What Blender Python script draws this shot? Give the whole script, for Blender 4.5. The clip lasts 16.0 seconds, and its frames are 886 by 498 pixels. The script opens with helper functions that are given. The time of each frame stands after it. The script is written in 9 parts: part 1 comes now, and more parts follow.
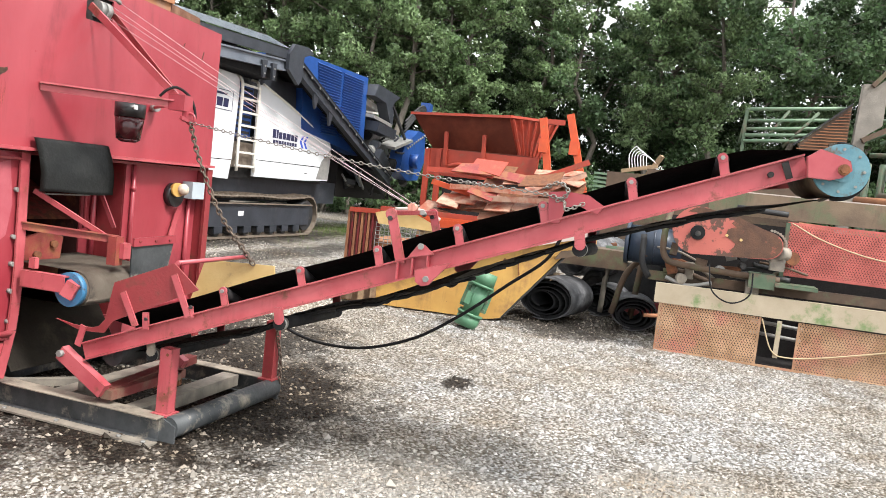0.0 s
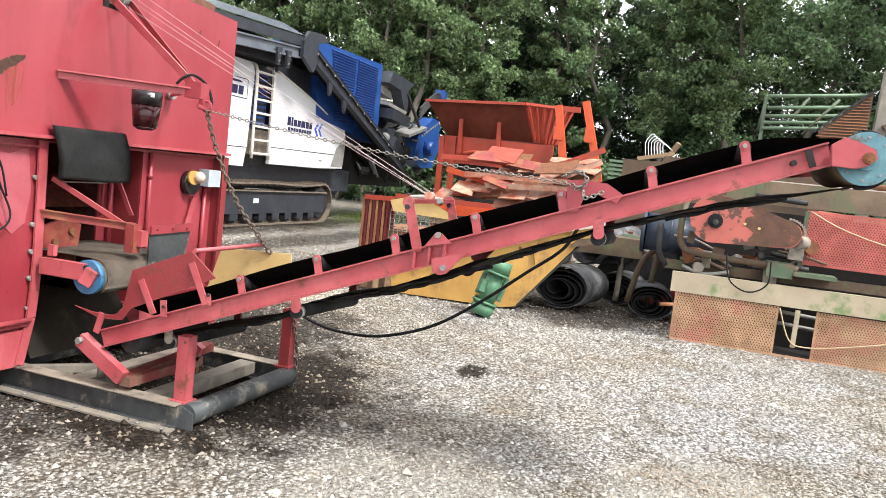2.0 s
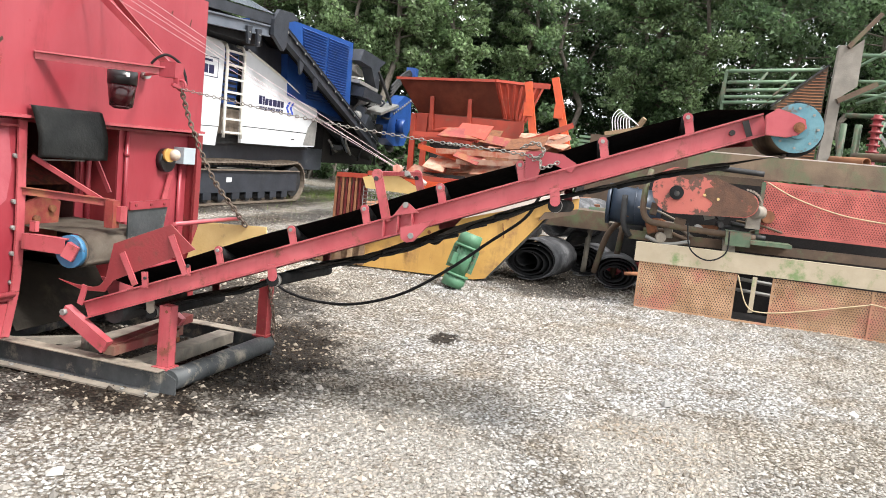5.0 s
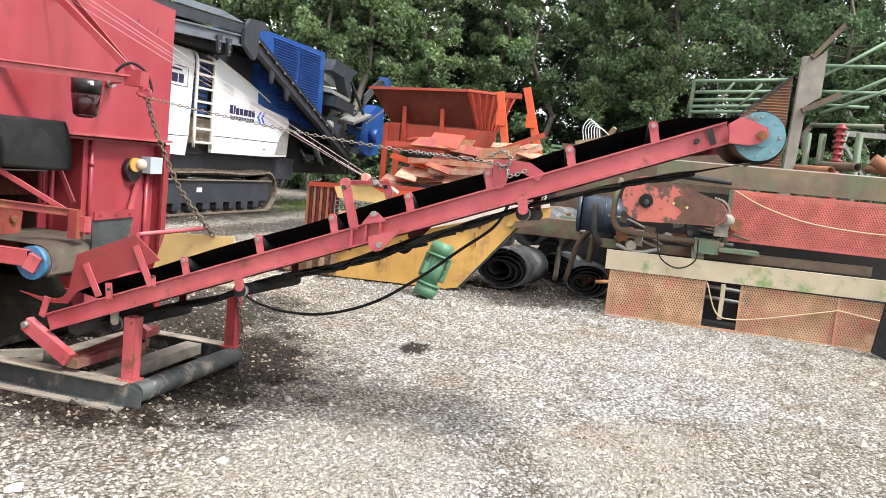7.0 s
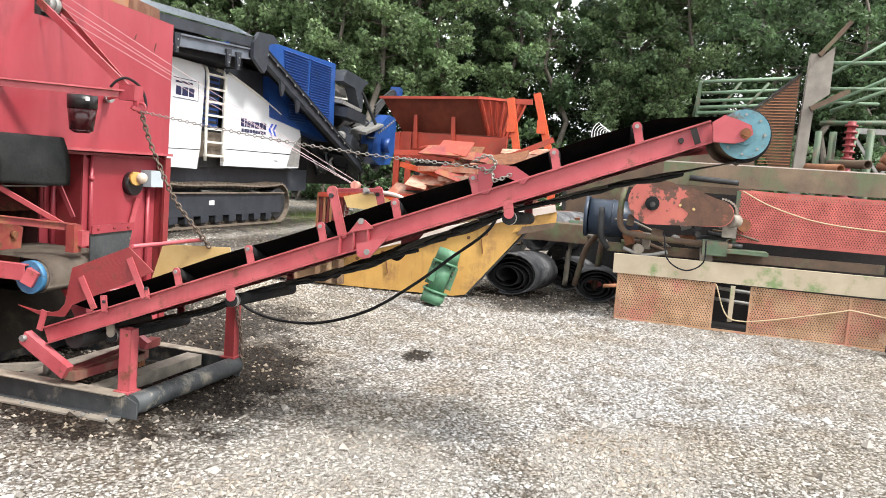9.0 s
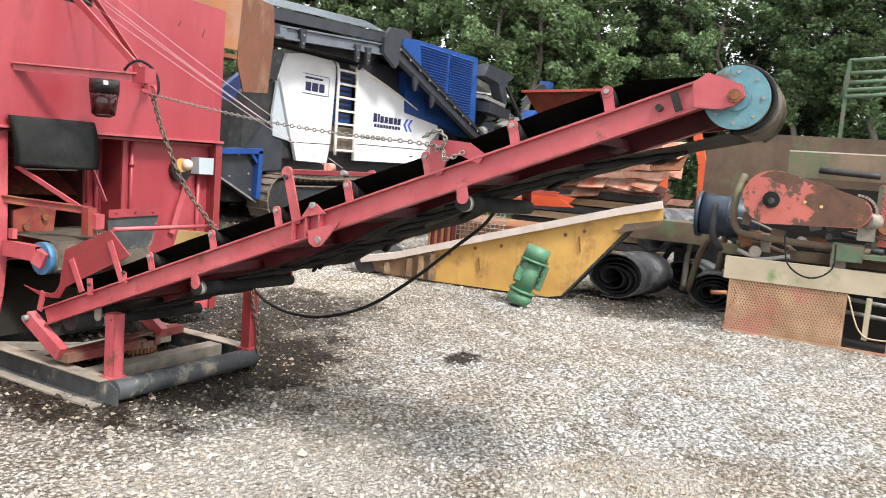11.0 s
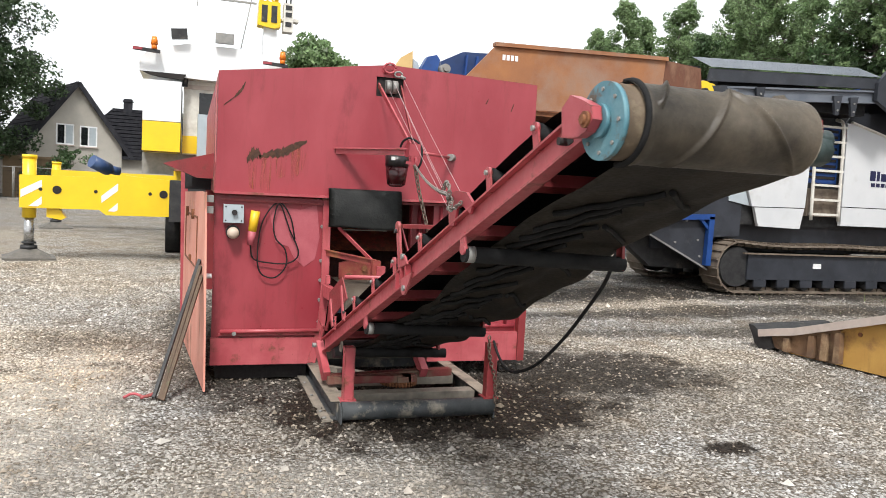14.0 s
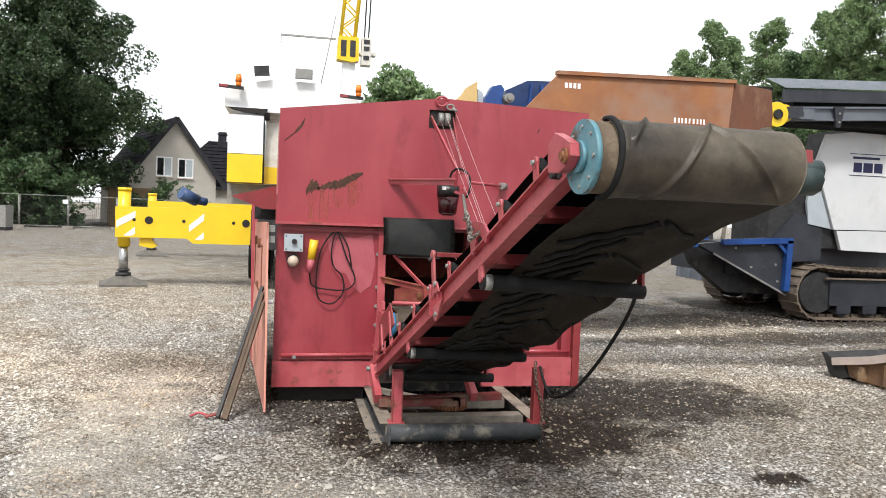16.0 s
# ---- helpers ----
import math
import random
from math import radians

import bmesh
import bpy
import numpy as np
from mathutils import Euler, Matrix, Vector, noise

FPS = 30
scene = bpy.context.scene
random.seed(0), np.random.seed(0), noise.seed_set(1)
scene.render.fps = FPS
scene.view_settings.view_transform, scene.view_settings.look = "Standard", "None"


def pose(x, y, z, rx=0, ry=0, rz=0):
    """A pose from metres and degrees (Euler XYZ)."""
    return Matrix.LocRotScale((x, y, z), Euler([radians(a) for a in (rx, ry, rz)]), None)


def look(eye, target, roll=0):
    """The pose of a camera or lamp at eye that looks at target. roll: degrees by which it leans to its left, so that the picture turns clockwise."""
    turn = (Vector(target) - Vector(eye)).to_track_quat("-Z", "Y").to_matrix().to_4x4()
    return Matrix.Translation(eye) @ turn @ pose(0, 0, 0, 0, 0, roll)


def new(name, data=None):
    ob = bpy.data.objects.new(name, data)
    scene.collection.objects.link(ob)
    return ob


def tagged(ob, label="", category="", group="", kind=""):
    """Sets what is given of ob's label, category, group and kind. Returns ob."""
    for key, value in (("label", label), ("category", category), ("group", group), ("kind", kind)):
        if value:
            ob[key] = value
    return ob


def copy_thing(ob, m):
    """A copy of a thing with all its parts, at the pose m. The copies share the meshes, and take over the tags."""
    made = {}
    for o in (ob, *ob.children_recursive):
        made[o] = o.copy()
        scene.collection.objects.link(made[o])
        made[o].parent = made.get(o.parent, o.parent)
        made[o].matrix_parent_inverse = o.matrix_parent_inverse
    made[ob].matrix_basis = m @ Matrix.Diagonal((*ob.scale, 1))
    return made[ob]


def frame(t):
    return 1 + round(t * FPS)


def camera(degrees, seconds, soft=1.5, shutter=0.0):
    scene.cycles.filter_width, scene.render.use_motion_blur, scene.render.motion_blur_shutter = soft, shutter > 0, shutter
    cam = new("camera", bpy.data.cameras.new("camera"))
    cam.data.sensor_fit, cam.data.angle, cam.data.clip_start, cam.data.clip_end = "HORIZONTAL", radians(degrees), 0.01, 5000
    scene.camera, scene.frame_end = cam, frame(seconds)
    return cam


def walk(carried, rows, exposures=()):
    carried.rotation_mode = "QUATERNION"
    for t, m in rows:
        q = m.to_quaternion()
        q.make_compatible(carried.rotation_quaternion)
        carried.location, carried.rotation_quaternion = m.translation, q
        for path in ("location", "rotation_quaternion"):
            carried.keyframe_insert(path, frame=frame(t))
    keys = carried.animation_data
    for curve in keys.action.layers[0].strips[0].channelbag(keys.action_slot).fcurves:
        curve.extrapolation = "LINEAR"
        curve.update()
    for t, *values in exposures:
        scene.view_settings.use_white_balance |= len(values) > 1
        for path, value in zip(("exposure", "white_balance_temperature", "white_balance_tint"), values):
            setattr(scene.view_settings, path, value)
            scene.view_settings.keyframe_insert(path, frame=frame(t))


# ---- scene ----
cam = camera(59.70, 16.0, 0.8, 0.3)
PATH = [
    (0, (-3.757, -3.460, 1.450), (0.047, -2.266, 1.138), 6.52),
    (0.5, (-3.754, -3.452, 1.449), (0.050, -2.263, 1.107), 6.71),
    (1, (-3.746, -3.446, 1.450), (0.054, -2.252, 1.087), 6.89),
    (1.5, (-3.745, -3.444, 1.449), (0.045, -2.224, 1.068), 6.93),
    (2, (-3.746, -3.439, 1.452), (0.033, -2.187, 1.068), 6.57),
    (2.5, (-3.762, -3.443, 1.454), (0.021, -2.192, 1.096), 6.13),
    (3, (-3.786, -3.442, 1.453), (0.004, -2.208, 1.120), 5.93),
    (3.5, (-3.822, -3.445, 1.448), (-0.026, -2.226, 1.129), 5.71),
    (4, (-3.869, -3.484, 1.446), (-0.071, -2.275, 1.113), 5.72),
    (4.5, (-3.925, -3.522, 1.428), (-0.126, -2.353, 0.983), 6.12),
    (5, (-3.952, -3.548, 1.431), (-0.140, -2.434, 0.951), 5.94),
    (7.5, (-3.928, -3.573, 1.426), (-0.066, -2.611, 1.030), 5.86),
    (8, (-3.923, -3.575, 1.423), (-0.054, -2.637, 1.037), 5.86),
    (10.5, (-3.425, -4.255, 1.444), (0.169, -2.553, 1.015), 3.34),
    (11, (-3.077, -4.451, 1.417), (0.388, -2.506, 0.959), 4.62),
    (11.5, (-2.798, -4.624, 1.456), (0.447, -2.316, 1.075), 5.33),
    (12, (-2.528, -4.816, 1.466), (0.311, -2.014, 1.170), 5.07),
    (12.5, (-2.164, -4.999, 1.460), (0.216, -1.796, 1.179), 3.81),
    (13, (-1.911, -5.261, 1.464), (-0.136, -1.686, 1.201), 3.35),
    (13.5, (-1.601, -5.570, 1.483), (-0.232, -1.822, 1.203), 3.73),
    (14, (-1.408, -5.808, 1.488), (-0.159, -2.019, 1.194), 2.96),
    (14.5, (-1.277, -5.947, 1.513), (-0.226, -2.100, 1.204), 2.89),
    (15, (-1.273, -5.978, 1.518), (-0.310, -2.107, 1.220), 2.85),
    (15.5, (-1.252, -6.007, 1.525), (-0.360, -2.116, 1.279), 2.52),
    (16, (-1.193, -6.020, 1.523), (-0.378, -2.108, 1.339), 2.30),
]
EXPO = [(0.0, 0.82), (8.0, 0.84), (11.0, 0.76), (12.0, 0.58), (13.0, 0.32), (13.5, 0.12), (14.0, 0.18), (15.0, 0.21), (16.0, 0.13)]
walk(cam, [(t, look(eye, target, roll)) for t, eye, target, roll in PATH], EXPO)

# ---- daylight: bright overcast sky and a weak, wide sun
world = bpy.data.worlds.new("sky")
scene.world = world
world.use_nodes = True
wt = world.node_tree
sky = wt.nodes.new("ShaderNodeTexSky")
sky.sky_type, sky.sun_disc = "NISHITA", False
SUN_EL, SUN_ROT = radians(52), radians(200)
sky.sun_elevation, sky.sun_rotation = SUN_EL, SUN_ROT
sky.air_density, sky.dust_density, sky.ozone_density = 1.0, 4.0, 1.0
grey = wt.nodes.new("ShaderNodeHueSaturation")
grey.inputs["Saturation"].default_value = 0.12
wt.links.new(sky.outputs[0], grey.inputs["Color"])
cloud = wt.nodes.new("ShaderNodeMix")  # an even cloud cover over the sky
cloud.data_type = "RGBA"
cloud.inputs[0].default_value = 0.7
cloud.inputs[7].default_value = (11.0, 11.3, 11.6, 1)
wt.links.new(grey.outputs[0], cloud.inputs[6])
wt.links.new(cloud.outputs[2], wt.nodes["Background"].inputs["Color"])
wt.nodes["Background"].inputs["Strength"].default_value = 0.13
sun = new("sun", bpy.data.lights.new("sun", "SUN"))
sun.data.energy, sun.data.angle, sun.data.color = 3.0, radians(10), (1.0, 0.975, 0.94)
sun_dir = Vector((math.sin(SUN_ROT) * math.cos(SUN_EL), math.cos(SUN_ROT) * math.cos(SUN_EL), math.sin(SUN_EL)))
sun.matrix_world = look(sun_dir * 30, (0, 0, 0))


# ---- materials
def material(name, c1, c2, rough=0.6, metal=0.0, scale=6.0, bump=0.15, fine=60.0, stain=None, stain_scale=2.2, stain_lo=0.55,
             stain_hi=0.68, stretch=(1, 1, 1), rnd=0.0, spec=0.5, island=False, edge=None, grime=None):
    """Two-tone surface with grain, an optional second colour in ragged patches (rust, dust) and a fine relief.
    edge: a colour that shows where edges are rubbed; grime: a colour of dirt runs and small chips."""
    m = bpy.data.materials.new(name)
    m.use_nodes = True
    n, l = m.node_tree.nodes, m.node_tree.links
    b = n["Principled BSDF"]
    b.inputs["Metallic"].default_value = metal
    b.inputs["Specular IOR Level"].default_value = spec
    geo = n.new("ShaderNodeNewGeometry")
    mp = n.new("ShaderNodeMapping")
    mp.inputs["Scale"].default_value = stretch
    l.new(geo.outputs["Position"], mp.inputs["Vector"])

    def noise_tex(s, detail=5.0, rough_=0.6):
        t = n.new("ShaderNodeTexNoise")
        t.inputs["Scale"].default_value, t.inputs["Detail"].default_value, t.inputs["Roughness"].default_value = s, detail, rough_
        l.new(mp.outputs[0], t.inputs["Vector"])
        return t

    def ramp(src, lo, hi):
        r = n.new("ShaderNodeMapRange")
        r.inputs["From Min"].default_value, r.inputs["From Max"].default_value = lo, hi
        l.new(src, r.inputs["Value"])
        return r.outputs["Result"]

    def mix(f, a, c):
        x = n.new("ShaderNodeMix")
        x.data_type = "RGBA"
        for sock, val in ((x.inputs[0], f), (x.inputs[6], a), (x.inputs[7], c)):
            if isinstance(val, (tuple, float)):
                sock.default_value = (*val, 1) if isinstance(val, tuple) else val
            else:
                l.new(val, sock)
        return x.outputs[2]

    big = noise_tex(scale)
    col = mix(ramp(big.outputs["Fac"], 0.35, 0.65), c1, c2)
    fine_t = noise_tex(fine, 3.0)
    rough_src = ramp(fine_t.outputs["Fac"], 0.2, 0.8)
    rr = n.new("ShaderNodeMapRange")
    rr.inputs["To Min"].default_value, rr.inputs["To Max"].default_value = max(0.03, rough - 0.12), min(1.0, rough + 0.12)
    l.new(rough_src, rr.inputs["Value"])
    if stain:
        st = noise_tex(stain_scale, 8.0, 0.68)
        f = ramp(st.outputs["Fac"], stain_lo, stain_hi)
        col = mix(f, col, stain)
    if grime:
        runs = n.new("ShaderNodeTexNoise")
        for key, val in (("Scale", 5.5), ("Detail", 6.0), ("Roughness", 0.7)):
            runs.inputs[key].default_value = val
        down = n.new("ShaderNodeMapping")
        down.inputs["Scale"].default_value = (2.2, 2.2, 0.28)
        l.new(geo.outputs["Position"], down.inputs["Vector"])
        l.new(down.outputs[0], runs.inputs["Vector"])
        veil = n.new("ShaderNodeMath")
        veil.operation = "MULTIPLY"
        veil.inputs[1].default_value = 0.55
        l.new(ramp(runs.outputs["Fac"], 0.56, 0.78), veil.inputs[0])
        col = mix(veil.outputs[0], col, grime)
        chips = noise_tex(34.0, 4.0, 0.75)
        col = mix(ramp(chips.outputs["Fac"], 0.69, 0.72), col, grime)
    if edge:
        bev = n.new("ShaderNodeBevel")
        bev.samples = 4
        bev.inputs["Radius"].default_value = 0.009
        dot = n.new("ShaderNodeVectorMath")
        dot.operation = "DOT_PRODUCT"
        l.new(bev.outputs[0], dot.inputs[0])
        l.new(geo.outputs["Normal"], dot.inputs[1])
        rub = n.new("ShaderNodeMath")
        rub.operation = "MULTIPLY"
        l.new(ramp(dot.outputs["Value"], 0.985, 0.88), rub.inputs[0])
        l.new(ramp(noise_tex(22.0, 5.0, 0.7).outputs["Fac"], 0.42, 0.58), rub.inputs[1])
        col = mix(rub.outputs[0], col, edge)
    if rnd or island:
        src = geo.outputs["Random Per Island"]
        if rnd and not island:
            oi = n.new("ShaderNodeObjectInfo")
            src = oi.outputs["Random"]
        hs = n.new("ShaderNodeHueSaturation")
        v = n.new("ShaderNodeMapRange")
        v.inputs["To Min"].default_value, v.inputs["To Max"].default_value = 1 - rnd, 1 + rnd
        l.new(src, v.inputs["Value"])
        l.new(v.outputs["Result"], hs.inputs["Value"])
        l.new(col, hs.inputs["Color"])
        col = hs.outputs["Color"]
    l.new(col, b.inputs["Base Color"])
    l.new(rr.outputs["Result"], b.inputs["Roughness"])
    if bump:
        bp = n.new("ShaderNodeBump")
        bp.inputs["Strength"].default_value, bp.inputs["Distance"].default_value = bump, 0.01
        l.new(fine_t.outputs["Fac"], bp.inputs["Height"])
        l.new(bp.outputs[0], b.inputs["Normal"])
    return m


RED = material("red_paint", (0.268, 0.031, 0.043), (0.350, 0.057, 0.071), 0.36, scale=1.8, bump=0.06, fine=25, stain=(0.15, 0.017, 0.025), stain_scale=2.2, stain_lo=0.56, stain_hi=0.74, stretch=(1, 1, 0.45), edge=(0.16, 0.035, 0.028), grime=(0.15, 0.028, 0.026))
RED_FADED = material("faded_red_paint", (0.365, 0.056, 0.070), (0.47, 0.105, 0.118), 0.42, scale=4, bump=0.08, fine=30, stain=(0.19, 0.06, 0.04), stain_scale=7, stain_lo=0.58, stain_hi=0.68, edge=(0.13, 0.045, 0.03), grime=(0.17, 0.045, 0.033))
# darker red for recess sides, roof, cross members and some rear parts
RED_DARK = material("darker_red", (0.19, 0.021, 0.025), (0.25, 0.03, 0.034), 0.5, scale=4, stain=(0.10, 0.04, 0.025), stain_scale=4, edge=(0.28, 0.08, 0.07), grime=(0.09, 0.026, 0.02))
RED_DUSTY = material("dusty_dark_red_paint", (0.13, 0.022, 0.02), (0.19, 0.03, 0.028), 0.65, scale=5, bump=0.2, stain=(0.17, 0.11, 0.075), stain_scale=4.5, stain_lo=0.45, stain_hi=0.62)
RUSTY_RED = material("rusting_red_paint", (0.28, 0.05, 0.04), (0.20, 0.03, 0.03), 0.6, scale=6, bump=0.2, stain=(0.27, 0.10, 0.045), stain_scale=5, stain_lo=0.46, stain_hi=0.58, edge=(0.10, 0.04, 0.025))
RED_PATCH = material("pink_repaint_patch", (0.42, 0.10, 0.12), (0.37, 0.075, 0.095), 0.5, scale=8)
SALMON = material("weathered_salmon_paint", (0.62, 0.29, 0.22), (0.55, 0.21, 0.16), 0.65, scale=2.5, stain=(0.22, 0.09, 0.05), stain_scale=3.0, stain_lo=0.56, stain_hi=0.66, stretch=(1, 1, 0.5))
RUST = material("rust", (0.22, 0.085, 0.035), (0.13, 0.05, 0.025), 0.85, scale=14, bump=0.4)
RUST_LIGHT = material("orange_rust", (0.36, 0.15, 0.055), (0.25, 0.105, 0.05), 0.75, scale=1.6, bump=0.2, stain=(0.27, 0.18, 0.135), stain_scale=0.7, stain_lo=0.44, stain_hi=0.62)
RUST_PANEL = material("rusty_brown_panel", (0.30, 0.13, 0.06), (0.2, 0.08, 0.04), 0.8, scale=3, bump=0.2, stain=(0.36, 0.17, 0.08), stain_scale=1.8)
BLACK_RUBBER = material("black_rubber", (0.012, 0.012, 0.013), (0.022, 0.022, 0.022), 0.8, scale=10, bump=0.2, spec=0.15)
BELT_BROWN = material("brown_dusty_belt", (0.13, 0.10, 0.075), (0.20, 0.165, 0.13), 0.8, scale=6, bump=0.15, stain=(0.06, 0.05, 0.04), stain_scale=4)
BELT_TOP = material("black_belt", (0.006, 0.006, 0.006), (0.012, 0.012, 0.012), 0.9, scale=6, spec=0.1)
BELT_DUSTY = material("dusty_belt", (0.035, 0.03, 0.024), (0.06, 0.05, 0.04), 0.85, scale=5, bump=0.15, stain=(0.13, 0.105, 0.075), stain_scale=3.0, stain_lo=0.5, stain_hi=0.75, spec=0.2)
STEEL_DARK = material("dark_steel", (0.014, 0.014, 0.016), (0.034, 0.034, 0.034), 0.6, 0.1, scale=8, stain=(0.13, 0.11, 0.09), stain_scale=5, stain_lo=0.6, stain_hi=0.75)
STEEL_GREY = material("grey_steel", (0.22, 0.22, 0.21), (0.3, 0.29, 0.27), 0.55, 0.3, scale=9)
STEEL_SKID = material("worn_skid_steel", (0.035, 0.04, 0.043), (0.075, 0.08, 0.083), 0.55, 0.1, scale=7, stain=(0.34, 0.30, 0.24), stain_scale=6, stain_lo=0.54, stain_hi=0.7)
STEEL_TOP = material("scraped_dusty_steel", (0.30, 0.265, 0.215), (0.17, 0.15, 0.125), 0.7, 0.1, scale=8, bump=0.2)
CHAIN = material("galvanised_chain", (0.30, 0.29, 0.27), (0.2, 0.18, 0.15), 0.45, 0.7, scale=40)
CHAIN_OLD = material("rusty_chain", (0.10, 0.075, 0.06), (0.16, 0.12, 0.09), 0.6, 0.5, scale=40)
WIRE = material("steel_wire", (0.6, 0.45, 0.45), (0.5, 0.4, 0.4), 0.5, 0.4, scale=40, bump=0)
BLUE_PALE = material("pale_blue_paint", (0.065, 0.185, 0.235), (0.13, 0.27, 0.31), 0.55, scale=14, bump=0.1, stain=(0.11, 0.085, 0.06), stain_scale=9, stain_lo=0.58, stain_hi=0.66)
BLUE = material("blue_paint", (0.010, 0.048, 0.20), (0.015, 0.066, 0.25), 0.4, scale=4, stain=(0.02, 0.05, 0.15), stain_scale=3)
WHITE = material("white_paint", (0.72, 0.73, 0.74), (0.78, 0.79, 0.79), 0.35, scale=2, bump=0.0, stain=(0.6, 0.6, 0.58), stain_scale=1.2, stain_lo=0.58, stain_hi=0.8)
PANEL_WHITE = material("off_white_panel_paint", (0.56, 0.575, 0.59), (0.61, 0.62, 0.63), 0.35, scale=2, bump=0.0, stain=(0.46, 0.46, 0.45), stain_scale=1.4, stain_lo=0.56, stain_hi=0.8)
WHITE_DIRTY = material("dirty_white_paint", (0.55, 0.52, 0.46), (0.68, 0.66, 0.6), 0.5, scale=8)
ANTHRACITE = material("anthracite_paint", (0.020, 0.023, 0.030), (0.034, 0.038, 0.048), 0.5, scale=4, stain=(0.085, 0.085, 0.085), stain_scale=3, stain_lo=0.6, stain_hi=0.8)
SLATE = material("slate_grey_paint", (0.10, 0.115, 0.14), (0.14, 0.155, 0.18), 0.4, scale=3)
YELLOW = material("ochre_yellow_paint", (0.54, 0.32, 0.085), (0.45, 0.25, 0.065), 0.5, scale=3, stain=(0.24, 0.12, 0.05), stain_scale=2.6, stain_lo=0.53, stain_hi=0.70, grime=(0.15, 0.075, 0.035))
CRANE_YELLOW = material("crane_yellow_paint", (0.80, 0.55, 0.015), (0.74, 0.50, 0.015), 0.35, scale=3, bump=0.02)
CREAM = material("cream_paint", (0.62, 0.44, 0.19), (0.56, 0.38, 0.15), 0.55, scale=6, stain=(0.3, 0.2, 0.1), stain_scale=5, stain_lo=0.62, stain_hi=0.74)
PALE = material("pale_dusty_steel", (0.54, 0.46, 0.41), (0.44, 0.37, 0.33), 0.7, scale=6, bump=0.15)
GREEN_MOTOR = material("green_machine_paint", (0.065, 0.17, 0.095), (0.085, 0.205, 0.115), 0.5, scale=8, stain=(0.05, 0.12, 0.06), stain_scale=8)
GREEN_OLD = material("old_green_paint", (0.06, 0.105, 0.06), (0.10, 0.14, 0.085), 0.6, scale=9, stain=(0.14, 0.10, 0.07), stain_scale=6, stain_lo=0.5, stain_hi=0.62)
GREEN_PALE = material("pale_green_paint", (0.11, 0.19, 0.115), (0.16, 0.235, 0.15), 0.6, scale=9, stain=(0.1, 0.12, 0.08), stain_scale=7)
OLIVE_BEIGE = material("worn_beige_green_beam", (0.44, 0.37, 0.27), (0.36, 0.30, 0.21), 0.7, scale=3, stain=(0.17, 0.24, 0.10), stain_scale=2.5, stain_lo=0.54, stain_hi=0.64)
BROWN_BEAM = material("rust_brown_beam", (0.125, 0.08, 0.05), (0.075, 0.05, 0.034), 0.75, scale=4, bump=0.3, stain=(0.10, 0.125, 0.06), stain_scale=2.4, stain_lo=0.54, stain_hi=0.66)
ORANGE = material("orange_red_paint", (0.38, 0.05, 0.025), (0.30, 0.038, 0.02), 0.5, scale=4, stain=(0.25, 0.08, 0.04), stain_scale=4, stain_lo=0.56, stain_hi=0.7)
ORANGE_BRIGHT = material("bright_orange_paint", (0.60, 0.09, 0.025), (0.52, 0.075, 0.025), 0.5, scale=5, stain=(0.35, 0.12, 0.05), stain_scale=6, stain_lo=0.6, stain_hi=0.7)
PLATE_SCRAP = material("peeling_scrap_plate", (0.36, 0.16, 0.10), (0.47, 0.30, 0.22), 0.65, scale=4, stain=(0.34, 0.08, 0.04), stain_scale=3.5, stain_lo=0.46, stain_hi=0.6, rnd=0.25)
GLASS_DARK = material("dark_glass", (0.01, 0.012, 0.014), (0.015, 0.016, 0.018), 0.08, scale=3, bump=0)
WOOD = material("weathered_wood", (0.30, 0.21, 0.12), (0.22, 0.15, 0.09), 0.8, scale=9, bump=0.3, stretch=(1, 6, 6), rnd=0.2)
CONCRETE = material("weathered_concrete", (0.27, 0.245, 0.21), (0.20, 0.18, 0.155), 0.85, scale=5, bump=0.3)
RENDER_WALL = material("grey_beige_render", (0.44, 0.41, 0.36), (0.38, 0.36, 0.32), 0.9, scale=1.5, bump=0.2)
ROOF_TILE = material("dark_roof_tiles", (0.025, 0.025, 0.03), (0.042, 0.042, 0.048), 0.9, scale=3, bump=0.1, spec=0.1)
BARK = material("bark", (0.10, 0.085, 0.065), (0.19, 0.165, 0.14), 0.9, scale=9, bump=0.5, stretch=(4, 4, 1))
YELLOW_PLUG = material("yellow_plastic", (0.80, 0.50, 0.02), (0.75, 0.46, 0.02), 0.4, bump=0)
GREY_PLASTIC = material("grey_plastic", (0.40, 0.45, 0.48), (0.36, 0.41, 0.44), 0.45, bump=0)
BEIGE_KNOB = material("beige_plastic", (0.55, 0.46, 0.36), (0.5, 0.4, 0.32), 0.5, bump=0)
BLACK_PLASTIC = material("black_plastic", (0.012, 0.011, 0.012), (0.02, 0.017, 0.018), 0.35, bump=0)
LAMP_RED = material("dark_red_lens", (0.035, 0.006, 0.008), (0.05, 0.008, 0.01), 0.2, bump=0)
AMBER = material("amber_lens", (0.85, 0.22, 0.02), (0.8, 0.2, 0.02), 0.25, bump=0)
INK = material("dark_blue_lettering", (0.01, 0.012, 0.05), (0.012, 0.015, 0.06), 0.5, bump=0)
INK_BLUE = material("blue_lettering", (0.02, 0.06, 0.40), (0.02, 0.07, 0.45), 0.5, bump=0)
LABEL_WHITE = material("white_sticker", (0.8, 0.8, 0.8), (0.75, 0.75, 0.75), 0.5, bump=0)
ROPE = material("fibre_rope", (0.50, 0.40, 0.26), (0.42, 0.33, 0.2), 0.9, scale=60, bump=0.3)
# near-black; the shade in openings and hollow insides is put into the colour
VOID = material("shade_black", (0.012, 0.010, 0.010), (0.018, 0.014, 0.013), 0.8, scale=5)


